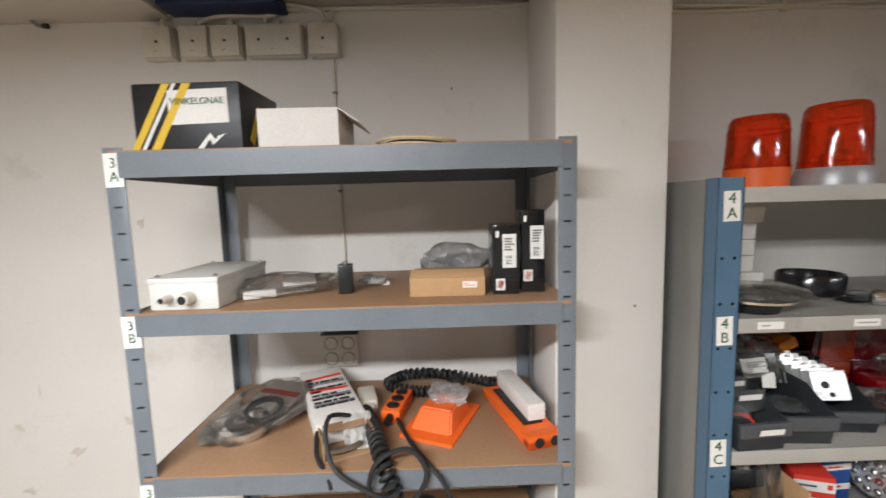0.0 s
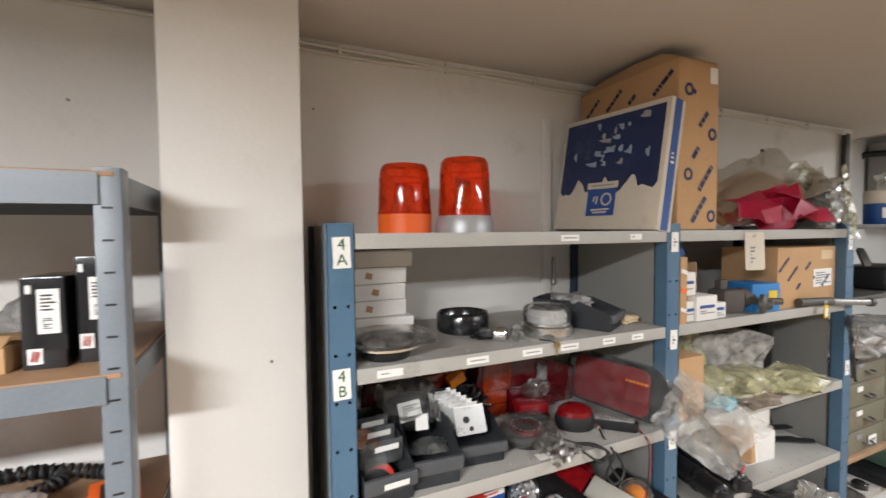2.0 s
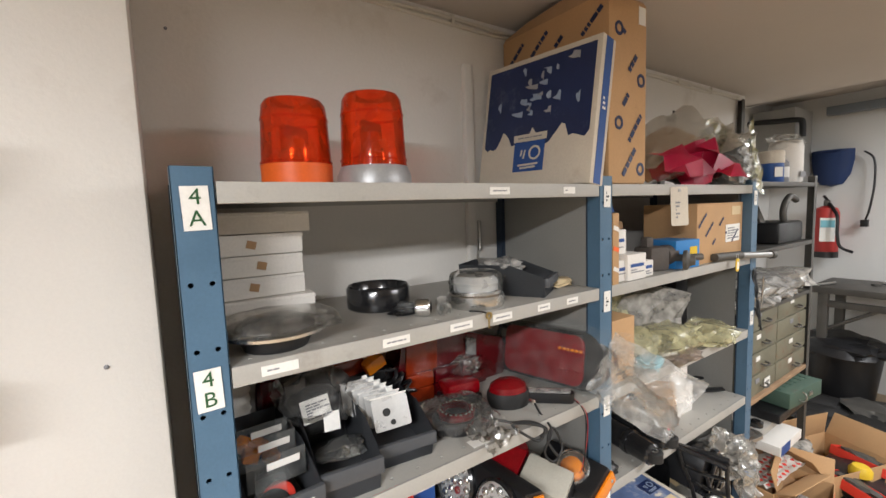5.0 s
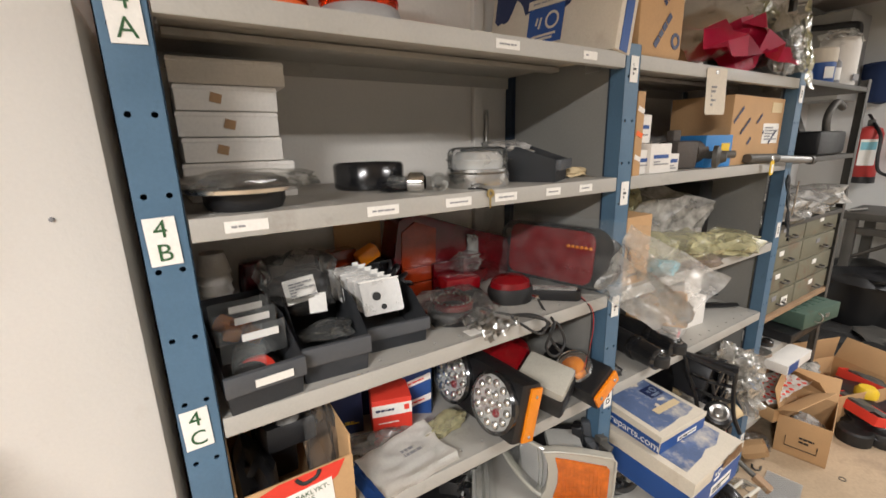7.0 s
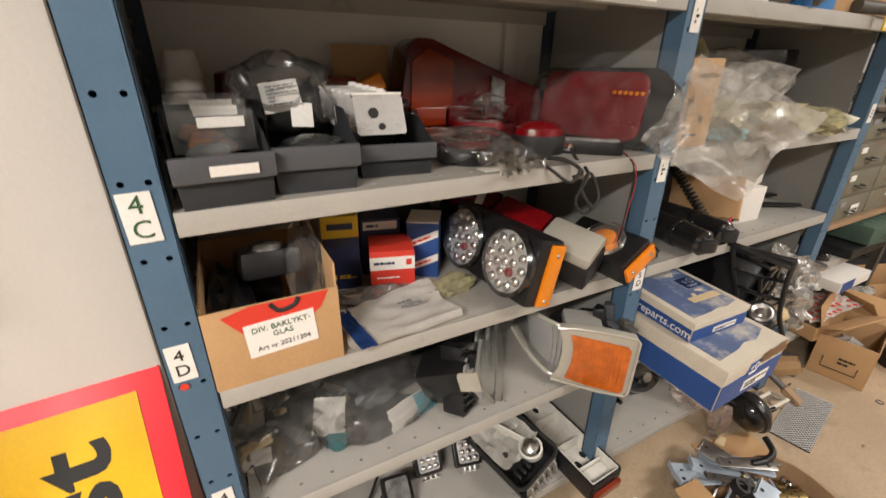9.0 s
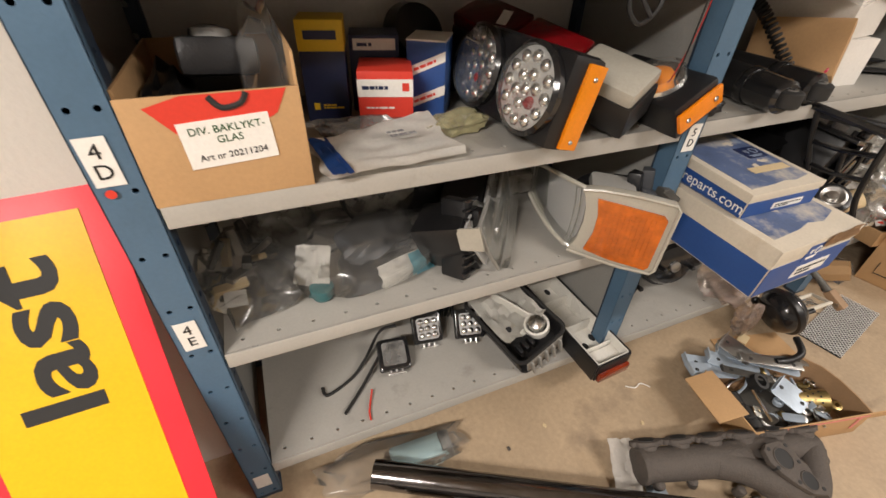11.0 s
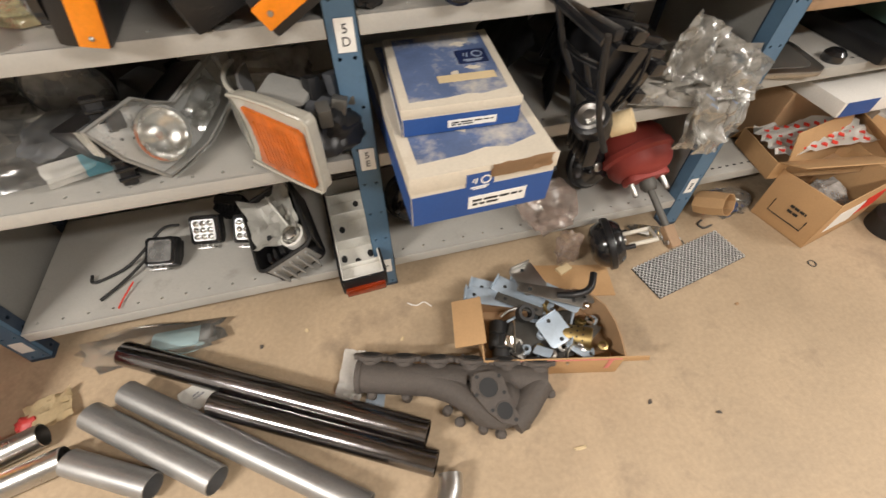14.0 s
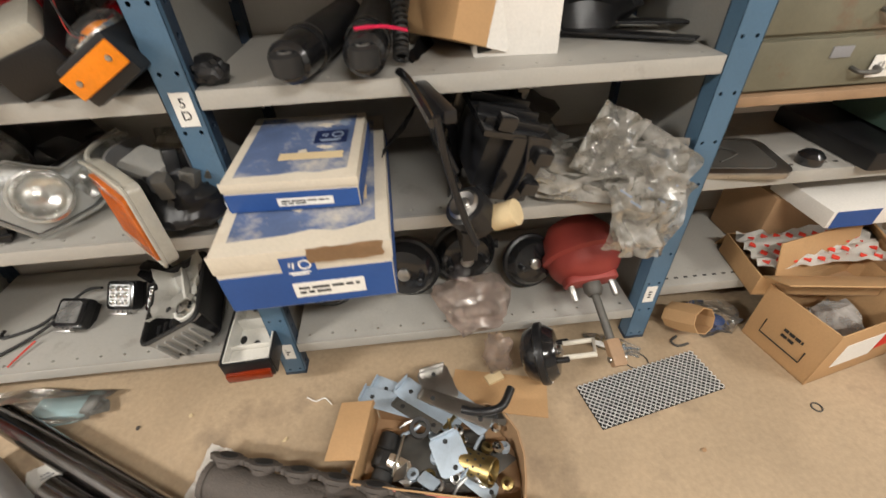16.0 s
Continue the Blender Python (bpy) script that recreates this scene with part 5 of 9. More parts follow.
    part("wire", tube([(0.62, 0.09, z + 0.02), (0.66, 0.03, z + 0.015), (0.70, -0.005, z + 0.012), (0.735, -0.02, z - 0.005), (0.715, -0.02, z - 0.03), (0.675, -0.01, z - 0.005), (0.66, 0.02, z + 0.014), (0.71, 0.0, z + 0.012), (0.745, -0.018, z - 0.012), (0.72, -0.02, z - 0.02)], 0.0035, 6), RUBBER, ob)
    ob = thing("strip_lamp", "slim black strip lamp with a clear top", "lamp", pose(0.83, 0.09, z, 0, 0, -42))
    part("body", slab(rounded(0.2, 0.038, 0.018), 0.028, 0.003), BLACK, ob)
    part("lens", slab(rounded(0.18, 0.026, 0.012), 0.006, 0.002), MILK_FILM, ob, "", pose(0, 0, 0.027))
    # the long lamp in its bag
    ob = thing("bagged_rear_lamp", "long red rear lamp sealed in a clear plastic bag", "lamp", pose(0.945, 0.165, z + 0.004, -8, 0, -76))
    part("housing", put(slab(rounded(0.37, 0.172, 0.06), 0.05, 0.006), pose(0, 0.03, 0.088, 90, 0, 0)), GLOSSY, ob)
    part("red_lens", put(slab(rounded(0.27, 0.15, 0.03), 0.012, 0.004), pose(-0.005, -0.018, 0.088, 90, 0, 0)), RED_LENS, ob, "red lens")
    part("led_field", put(slab(rounded(0.08, 0.045, 0.01), 0.008, 0.003), pose(0.085, -0.02, 0.112, 90, 0, 0)), DEEP_RED, ob, "dark LED field")
    part("led_field", put(slab(rounded(0.09, 0.05, 0.01), 0.008, 0.003), pose(0.075, -0.02, 0.058, 90, 0, 0)), RED_LENS, ob, "red LED field")
    part("clear_lens", put(slab(rounded(0.05, 0.03, 0.008), 0.008, 0.003), pose(-0.135, -0.02, 0.13, 90, 0, 0)), SMOKE, ob)
    for r in range(2):
        for k in range(6):
            part("led", rev([(0.0055, 0), (0.004, 0.004), (0.001, 0.005)], 8), AMBER if r else RED_LENS, ob, "", pose(0.055 + 0.013 * k, -0.029, 0.1 + 0.018 * r - 0.045 * (1 - r), 90, 0, 0))
    bm = film(0.56, 0.22, 61, 0.008, 36, 20)
    part("bag_front", bm, CLEAR, ob, "clear bag film", pose(0.08, -0.05, 0.09, 90, 0, 0))
    bm = film(0.23, 0.19, 62, 0.0148, 28, 28, 0.0012, lambda u, v: 0.03 * math.sin(8 * v + 3 * u) * (u + 0.6))
    part("bag_mouth", bm, MILK_FILM, ob, "crumpled open end of the bag", pose(0.29, -0.03, 0.06, 90, 24, 0))


display_box()
shelf_b()
shelf_c()


def led_face(ob, r, m, name="lamp_face"):
    """A round LED lamp: rim, reflector bowl, lens caps."""
    face = part(name, rev([(r * 1.08, 0), (r * 1.1, 0.012), (r, 0.018), (r * 0.98, 0.008), (0.001, 0.006)], 40), GLOSSY, ob, "", m)
    part("reflector", rev([(r * 0.97, 0.009), (r * 0.97, 0.010), (0.001, 0.0105)], 36), SATIN, face, "", m)
    for n, rr in ((1, 0), (6, 0.36), (12, 0.74)):
        for k in range(n):
            a = 2 * math.pi * k / n + 0.3 * n
            part("led", rev([(r * 0.165, 0.010), (r * 0.15, 0.015), (r * 0.08, 0.019), (0.0005, 0.02)], 10), RED_LENS if (n == 6 and k == 2) else SILVER, face, "", m @ pose(r * rr * math.cos(a), r * rr * math.sin(a), 0))
    part("clear_cover", rev([(r, 0.017), (r * 0.9, 0.025), (r * 0.5, 0.03), (0.001, 0.031)], 36), CLEAR, face, "", m)


def marked_carton():
    z = ZD
    ob = thing("lamp_glass_carton", "open brown cardboard carton with a handwritten white note", "box", pose(0.146, 0.148, z))
    part("bottom", box(0.2, 0.29, 0.004, 0), CARD_IN, ob)
    part("side", box(0.202, 0.004, 0.14, 0.001, 0, -0.146), CARD, ob)
    for sx in (-1, 1):
        part("side", box(0.004, 0.284, 0.15 if sx < 0 else 0.18, 0.001, sx * 0.099, 0, 0), CARD, ob)
    part("side", box(0.202, 0.004, 0.15, 0.001, 0, 0.143), CARD, ob)
    part("red_diamond", slab([(-0.075, 0.128), (-0.035, 0.139), (0.085, 0.139), (0.07, 0.11), (0.0, 0.07), (-0.045, 0.09)], 0.001), RED_CARD, ob, "red printed diamond", pose(0, -0.1482, 0, 90, 0, 0))
    part("black_curl", tube([(-0.005, -0.149, 0.136), (0.008, -0.149, 0.122), (0.03, -0.149, 0.126), (0.038, -0.149, 0.138)], 0.004, 6), INK, ob)
    note = part("note", box(0.106, 0.001, 0.06, 0), PAPER, ob, "white note with green and black handwriting", pose(0.008, -0.1496, 0.05, 0, -3, 0))
    letters("DIV. BAKLYKT-\nGLAS\n ", 0.0135, pose(0.008, -0.1504, 0.084, 90, -3, 0), GREEN_INK, note, lines=1.0)
    letters("Art nr 20211204", 0.012, pose(0.008, -0.1504, 0.063, 90, -3, 0), INK, note)
    letters("3 st", 0.03, pose(0.1018, -0.1, 0.085, 90, 0, 90), INK, ob)
    one("lamp_insert", box(0.1, 0.09, 0.05, 0.012), BLACK, "black square lamp insert in the carton", "lamp", pose(0.155, 0.13, z + 0.125, -14, 4, 6))
    one("lamp_insert_glass", rev([(0.028, 0), (0.026, 0.01), (0.012, 0.016), (0.001, 0.017)], 24), SMOKE, "round dark glass on the lamp insert", "lens", pose(0.155, 0.125, z + 0.176, -14, 4, 0))
    one("lamp_insert", box(0.08, 0.1, 0.11, 0.012), BLACK, "black lamp insert standing in the carton", "lamp", pose(0.14, 0.22, z + 0.01))
    one("dark_bag", lump(0.07, 0.15, 0.13, 63, 0.2, 0.2), BLACK, "black plastic bag in the carton", "bag", pose(0.085, 0.13, z + 0.005))
    one("clear_sleeve", lump(0.06, 0.05, 0.2, 64, 0.1, 0.25), FILM, "tall clear plastic sleeve standing in the carton", "bag", pose(0.215, 0.1, z + 0.006))


def small_cartons():
    z = ZD
    size = (0.078, 0.08, 0.175)
    ob = carton("filter_box", "navy filter carton with a yellow top band", pose(0.325, 0.275, z, 0, 0, -14), size, NAVY_CARD)
    part("yellow_top", box(0.0795, 0.0815, 0.05, 0.002, 0, 0, 0.127), YELLOW, ob, "yellow band")
    patch(ob, (0.0795, 0.0815, 0.175), "-y", 0, 0.066, 0.055, 0.014, NAVY_CARD, "name_bar")
    patch(ob, size, "-y", -0.02, -0.055, 0.01, 0.012, YELLOW, "mark")
    print_on(ob, size, "-y", 0.012, -0.055, 0.04, 0.01, 2, YELLOW, 3)
    size = (0.095, 0.08, 0.142)
    ob = carton("navy_filter_box", "navy filter carton with a white name band", pose(0.43, 0.315, z, 0, 0, -14), size, NAVY_CARD)
    patch(ob, size, "-y", 0, 0.055, 0.08, 0.02, PAPER, "name_band")
    print_on(ob, size, "-y", 0, 0.055, 0.065, 0.012, 1, NAVY_CARD, 2)
    size = (0.098, 0.1, 0.105)
    ob = carton("red_filter_box", "bright orange-red filter carton with a white band", pose(0.422, 0.215, z, 0, 0, -17), size, RED_CARD)
    patch(ob, size, "-y", 0, 0.024, 0.098, 0.03, PAPER, "white_band")
    print_on(ob, size, "-y", -0.018, 0.025, 0.045, 0.012, 1, NAVY_CARD, 6)
    patch(ob, size, "-y", 0.036, 0.026, 0.012, 0.014, RED_CARD, "mark").location += Vector((0, -0.0008, 0))
    print_on(ob, size, "-y", -0.01, -0.01, 0.05, 0.006, 1, PAPER, 8)
    size = (0.075, 0.09, 0.14)
    ob = carton("striped_box", "dark blue carton with white diagonal stripes", pose(0.525, 0.25, z, 0, 0, -32), size, BLUE_CARD)
    for v in (-0.035, 0.025):
        part("white_stripe", slab([(-0.0375, v - 0.022), (0.0375, v + 0.012), (0.0375, v + 0.03), (-0.0375, v - 0.004)], 0.001), PAPER, ob, "", face_pose(size, "-y", 0, 0) @ pose(0, 0, 0, 90, 0, 0))
        print_on(ob, size, "-y", 0, v + 0.004, 0.05, 0.01, 1, RED_CARD, 5, -24)
    part("top_panel", box(0.076, 0.091, 0.003, 0.001, 0, 0, 0.139), PAPER, ob)
    ob = thing("mailing_bag", "flat white plastic mailing bag with a blue band", "bag", pose(0.372, 0.055, z + 0.002, 0, 0, 6))
    part("bag", film(0.23, 0.14, 71, 0.005, 26, 18, 0.002, lambda u, v: 0.012 + 0.05 * max(0, v) * (0.5 + u)), PAPER, ob)
    part("blue_band", film(0.03, 0.142, 72, 0.004, 6, 18, 0.002, lambda u, v: 0.017), BLUE_CARD, ob, "dark blue printed band", pose(-0.095, -0.002, 0.002))
    part("print", bars(0.05, 0.03, 2, 3), BAR, ob, m=pose(0.03, 0, 0.036, -90, 0, 0))
    one("wrapped_hose", lump(0.15, 0.06, 0.03, 73, 0.2, 0.3), SMOKE, "short hose in a clear bag", "bag", pose(0.36, 0.155, z, 0, 0, -12))
    one("wrapped_bulb", lump(0.11, 0.05, 0.036, 74, 0.15, 0.25), YELLOW_FILM, "small part wrapped in yellowish film", "bag", pose(0.525, 0.115, z, 0, 0, 10))


def combination_lamps():
    z = ZD
    ob = thing("led_combination_lamp", "black lamp housing with two round LED lamps and amber reflector", "lamp", pose(0.628, 0.105, z + 0.012, 0, 14, 4))
    part("housing", box(0.07, 0.30, 0.15, 0.012), BLACK, ob)
    for y in (-0.078, 0.083):
        led_face(ob, 0.069, pose(-0.036, y, 0.077, 0, -90, 0))
    part("amber_reflector", box(0.038, 0.008, 0.135, 0.003, 0.012, -0.1535, 0.006), AMBER, ob, "orange side reflector")
    for v in (0.02, 0.12):
        part("rivet", rev([(0.004, 0), (0.003, 0.002), (0.001, 0.003)], 10), STEEL, ob, "", pose(0.012, -0.158, v, 90, 0, 0))
    ob = thing("long_rear_lamp", "long red and clear rear lamp on a black base", "lamp", pose(0.748, 0.178, z + 0.058, 12, -18, 22))
    part("base", box(0.104, 0.42, 0.07, 0.012), BLACK, ob)
    part("red_lens", box(0.1, 0.135, 0.028, 0.008, 0, 0.138, 0.066), DEEP_RED, ob, "dark red lens")
    part("red_lens", box(0.1, 0.135, 0.028, 0.008, 0, -0.002, 0.066), RED_LENS, ob, "red lens")
    part("clear_lens", box(0.1, 0.13, 0.03, 0.01, 0, -0.14, 0.066), FRAME, ob, "greyish frosted lens")
    part("label", box(0.05, 0.02, 0.001, 0), PAPER, ob, "", pose(0, 0.11, 0.0945, 0, 0, 20))
    ob = thing("front_side_lamp", "black lamp with a round amber glass and orange reflector", "lamp", pose(0.951, 0.055, z + 0.022, 0, -30, 4))
    part("base", box(0.105, 0.2, 0.07, 0.008, 0, 0.0, 0.0), BLACK, ob)
    part("reflector", rev([(0.05, 0.0), (0.048, 0.008), (0.034, 0.003), (0.001, 0.001)], 28), SILVER, ob, "", pose(0, -0.012, 0.07))
    part("amber_bulb_lens", rev([(0.034, 0.0), (0.031, 0.012), (0.018, 0.02), (0.001, 0.023)], 28), AMBER, ob, "", pose(-0.002, -0.01, 0.07))
    part("clear_glass", rev([(0.051, 0.0), (0.049, 0.018), (0.032, 0.03), (0.001, 0.035)], 32), CLEAR, ob, "ribbed clear glass", pose(0, -0.012, 0.07))
    part("amber_reflector", box(0.104, 0.008, 0.04, 0.003, 0.0, -0.105, 0.018), AMBER, ob, "orange front reflector")
    for u in (-0.032, 0.034):
        part("screw", rev([(0.005, 0), (0.004, 0.002), (0.001, 0.003)], 10), STEEL, ob, "", pose(u, -0.1095, 0.038, 90, 0, 0))
    ob = thing("lamp_wires", "thin red and black wires hanging from the shelf above", "wire")
    part("red_wire", tube([(0.905, 0.03, ZC + 0.01), (0.91, -0.012, ZC - 0.02), (0.915, -0.012, ZC - 0.1), (0.90, 0.0, ZC - 0.2), (0.935, 0.04, ZD + 0.1)], 0.0011, 5), RED, ob)
    part("black_wire", tube([(0.9, 0.03, ZC + 0.01), (0.903, -0.013, ZC - 0.02), (0.905, -0.013, ZC - 0.12), (0.912, 0.0, ZC - 0.2), (0.97, 0.05, ZD + 0.1)], 0.0016, 5), INK, ob)
    one("red_round_lamp", rev([(0.046, 0), (0.044, 0.03), (0.03, 0.046), (0.001, 0.052)], 28), RED_LENS, "round red lamp lens", "lens", pose(0.865, 0.235, z + 0.06, 40, 0, -20))
    one("square_lamp", box(0.12, 0.1, 0.07, 0.01), BLACK, "black lamp base at the back of the shelf", "lamp", pose(0.87, 0.29, z))
    one("warning_triangle", slab([(-0.06, 0), (0.06, 0), (0.0, 0.1)], 0.01, 0.003), RED_LENS, "red triangular plastic reflector", "reflector", pose(0.8, 0.33, z + 0.02, 78, 0, -20))
    one("round_lamp", rev([(0.055, 0), (0.06, 0.02), (0.045, 0.05), (0.001, 0.06)], 28), SMOKE, "round grey lamp at the back of the shelf", "lamp", pose(0.74, 0.37, z + 0.1, 60, 0, 0))
    one("round_lamp_shell", rev([(0.065, 0), (0.07, 0.02), (0.055, 0.05), (0.001, 0.065)], 28), BLACK, "black round lamp shell", "lamp", pose(0.53, 0.385, z + 0.11, 60, 0, 10))
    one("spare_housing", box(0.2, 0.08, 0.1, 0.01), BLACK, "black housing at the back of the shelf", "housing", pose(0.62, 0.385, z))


marked_carton()
small_cartons()
combination_lamps()


def shelf_e():
    z = ZE
    ob = thing("bagged_brackets", "brownish bag of small metal brackets", "bag", pose(0.11, 0.19, z, 0, 0, 12))
    part("bag", lump(0.17, 0.22, 0.085, 81, 0.25, 0.3), FILM, ob)
    part("label", film(0.04, 0.03, 88, 0.004, 6, 6), PAPER, ob, "small white label", pose(-0.05, -0.09, 0.045, 60, 0, -20))
    for k in range(9):
        part("bracket", box(0.06, 0.018, 0.012, 0.003), (TAN, STEEL, RACK)[k % 3], ob, "", pose(-0.05 + 0.02 * (k % 5), -0.07 + 0.02 * k, 0.055 + 0.006 * (k % 3), 15, 10 * k, 40 * k))
    one("wrapped_part", lump(0.14, 0.12, 0.11, 82, 0.2, 0.2), SMOKE, "dark part wrapped in grey plastic", "bag", pose(0.18, 0.33, z))
    ob = thing("bagged_lamp", "dark lamp part in a clear bag with white and blue paper", "bag", pose(0.33, 0.17, z, 0, 0, 10))
    part("bag", lump(0.3, 0.2, 0.1, 83, 0.22, 0.32), FILM, ob)
    part("lamp_body", lump(0.17, 0.12, 0.07, 84, 0.2, 0.15, 3), BIN, ob, "", pose(0.05, 0.03, 0.005))
    part("paper", film(0.13, 0.05, 85, 0.008, 12, 6), PAPER, ob, "white paper slip", pose(0.07, -0.085, 0.02, 50, 0, 8))
    part("blue_print", film(0.05, 0.05, 86, 0.006, 6, 6), TEAL_CARD, ob, "", pose(0.105, -0.088, 0.024, 50, 0, 8))
    part("label", film(0.07, 0.08, 87, 0.01, 8, 8), PAPER, ob, "crumpled white label", pose(-0.11, -0.03, 0.06, 55, 0, -35))
    part("grommet", rev([(0.02, 0), (0.024, 0.01), (0.024, 0.026), (0.014, 0.03)], 20), DARK_TEAL, ob, "", pose(-0.11, -0.065, 0.004))
    ob = thing("round_headlamp", "round grey headlamp leaning at the back", "headlamp", pose(0.41, 0.27, z + 0.012, 8, 0, 0))
    part("shell", rev([(0.09, 0), (0.094, 0.02), (0.08, 0.05), (0.04, 0.07), (0.001, 0.075)], 36), BLACK, ob, "", pose(0, 0, 0.1, -90, 0, 0))
    part("glass", rev([(0.084, 0), (0.075, 0.012), (0.04, 0.02), (0.001, 0.022)], 36), SMOKE, ob, "", pose(0, 0, 0.1, 90, 0, 0))
    ob = thing("lamp_grille", "black ribbed plastic lamp bracket", "bracket", pose(0.512, 0.05, z + 0.002, -10, 10, 30))
    part("frame", box(0.03, 0.06, 0.175, 0.006, 0, 0.0, 0), BLACK, ob)
    for k in range(9):
        part("rib", box(0.04, 0.012, 0.006, 0.002, 0, -0.033, 0.015 + 0.02 * k), GLOSSY, ob)
    part("clip", box(0.03, 0.03, 0.035, 0.005, 0.02, -0.035, 0.12), BLACK, ob)
    # the clear headlamp
    ob = thing("headlamp", "clear truck headlamp with a chrome reflector", "headlamp", pose(0.668, 0.106, z + 0.012, -16, 0, 52))
    shell = [(-0.101, 0.0), (-0.06, 0.0), (0.02, 0.008), (0.13, 0.05), (0.15, 0.1), (0.146, 0.148), (0.07, 0.128), (0.005, 0.112), (-0.03, 0.132), (-0.063, 0.158), (-0.172, 0.152), (-0.15, 0.08)]
    part("shell", put(slab(shell, 0.11, 0.008), pose(0, 0.15, 0, 90, 0, 0)), BLACK, ob)
    part("reflector", put(slab([(x * 0.93, y * 0.93 + 0.006) for x, y in shell], 0.006, 0.001), pose(0, 0.036, 0, 90, 0, 0)), SATIN, ob, "satin chrome reflector")
    part("bowl", rev([(0.052, 0.026), (0.047, 0.016), (0.034, 0.008), (0.016, 0.004), (0.0135, 0.018), (0.001, 0.02)], 14, False), SILVER, ob, "faceted chrome bowl", pose(-0.052, 0.03, 0.075, 90, 0, 0))
    part("bowl_rim", rev([(0.052, 0), (0.058, 0.004), (0.058, 0.012), (0.052, 0.012), (0.052, 0)], 36, False), CHROME, ob, "", pose(-0.052, 0.014, 0.075, 90, 0, 0))
    part("fin_reflector", film(0.12, 0.06, 94, 0.012, 10, 6, 0.002), SILVER, ob, "", pose(0.07, 0.022, 0.078, 90, -22, 0))
    part("cover_rim", tube([(x, 0.002, y) for x, y in shell + shell[:1]], 0.0045, 6, False), PANEL, ob, "dull greyish cover rim")
    part("side_wall", strip([(-0.172, 0.0), (-0.165, 0.05)], (0.1, 0.1), (0.152, 0.15), 0.004), FRAME, ob)
    bm = slab(shell, 0.022, 0.006)
    part("cover_glass", put(bm, pose(0, 0.0, 0, 90, 0, 0)), CLEAR, ob, "clear plastic cover")
    # the headlamp with an amber indicator that hangs over the edge
    ob = thing("corner_headlamp", "wrap-round headlamp with a large amber indicator, hanging over the shelf", "headlamp", pose(0.86, -0.028, 0.52, 0, 0, -43))
    outer = [(-0.094, 0.02), (-0.04, 0.012), (0.03, 0.004), (0.09, 0.004), (0.098, 0.014), (0.1, 0.168), (0.092, 0.178), (0.02, 0.183), (-0.05, 0.182), (-0.09, 0.176), (-0.078, 0.14), (-0.074, 0.1), (-0.08, 0.05)]
    part("frame", put(slab(outer, 0.026, 0.005), pose(0, 0.01, 0, 90, 0, 0)), FRAME, ob, "dull greyish frame")
    part("edge_bead", tube([(x, -0.018, y) for x, y in outer[:10]], 0.004, 6, False), FRAME, ob)
    amber = [(-0.052, 0.038), (0.0, 0.026), (0.07, 0.02), (0.076, 0.028), (0.078, 0.138), (0.07, 0.146), (0.0, 0.152), (-0.05, 0.156), (-0.042, 0.12), (-0.042, 0.08)]
    amber = [(0.012 + (x - 0.012) * 1.12, 0.088 + (y - 0.088) * 1.1) for x, y in amber]
    part("amber_lens", put(slab(amber, 0.01, 0.003), pose(0, -0.0145, 0, 90, 0, 0)), DEEP_AMBER, ob, "amber indicator lens")
    for k in range(11):
        u = -0.034 + 0.01 * k
        part("lens_rib", box(0.003, 0.002, 0.098, 0.0008, u, -0.0245, 0.042), DEEP_AMBER, ob)
    plan = [(-0.086, -0.006), (-0.105, 0.0), (-0.128, 0.014), (-0.155, 0.037), (-0.184, 0.07), (-0.211, 0.105)]
    low, high = (0.022, 0.026, 0.034, 0.046, 0.06, 0.078), (0.176, 0.179, 0.18, 0.178, 0.172, 0.16)
    part("clear_wing", strip(plan, low, high, 0.004), CLEAR, ob, "clear curved side lens")
    part("wing_reflector", strip([(x + 0.012, y + 0.022) for x, y in plan], [v + 0.012 for v in low], [v - 0.012 for v in high], 0.006), GREY_BASE, ob, "dull silver reflector behind the side lens")
    part("wing_edge", tube([(x, y, v) for (x, y), v in zip(plan, low)], 0.006, 7), FRAME, ob)
    part("wing_edge", tube([(x, y, v) for (x, y), v in zip(plan, high)], 0.005, 7), FRAME, ob)
    part("wing_rib", tube([(-0.1, -0.004, 0.176), (-0.094, -0.01, 0.13), (-0.094, -0.01, 0.075), (-0.1, -0.004, 0.026)], 0.006, 8), CLEAR, ob)
    part("shell", lump(0.2, 0.14, 0.135, 91, 0.2, 0.17), BLACK, ob, "dark grey moulded rear shell", pose(0.0, 0.1, 0.014))
    part("rear_cover", put(slab(rounded(0.1, 0.07, 0.012), 0.02, 0.004), pose(-0.03, 0.07, 0.142, 14, 6, 12)), PANEL, ob, "grey rear cover")
    for k in range(9):
        u, v = 0.02 + 0.03 * (k % 3), 0.05 + 0.04 * (k // 3)
        part("rear_rib", box(0.026, 0.03, 0.02 + 0.012 * ((k * 5) % 4), 0.004), (BLACK, BIN, RACK)[k % 3], ob, "", pose(u, v, 0.128, 12 * (k % 3) - 10, 9 * (k % 2), 25 * k))
    one("lamp_shell", lump(0.2, 0.14, 0.15, 92, 0.2, 0.2), BLACK, "black headlamp rear shell", "lamp", pose(0.5, 0.34, z))
    one("wrapped_part", lump(0.18, 0.12, 0.1, 93, 0.2, 0.3), GREY_FILM, "part in grey film at the back", "bag", pose(0.83, 0.35, z))


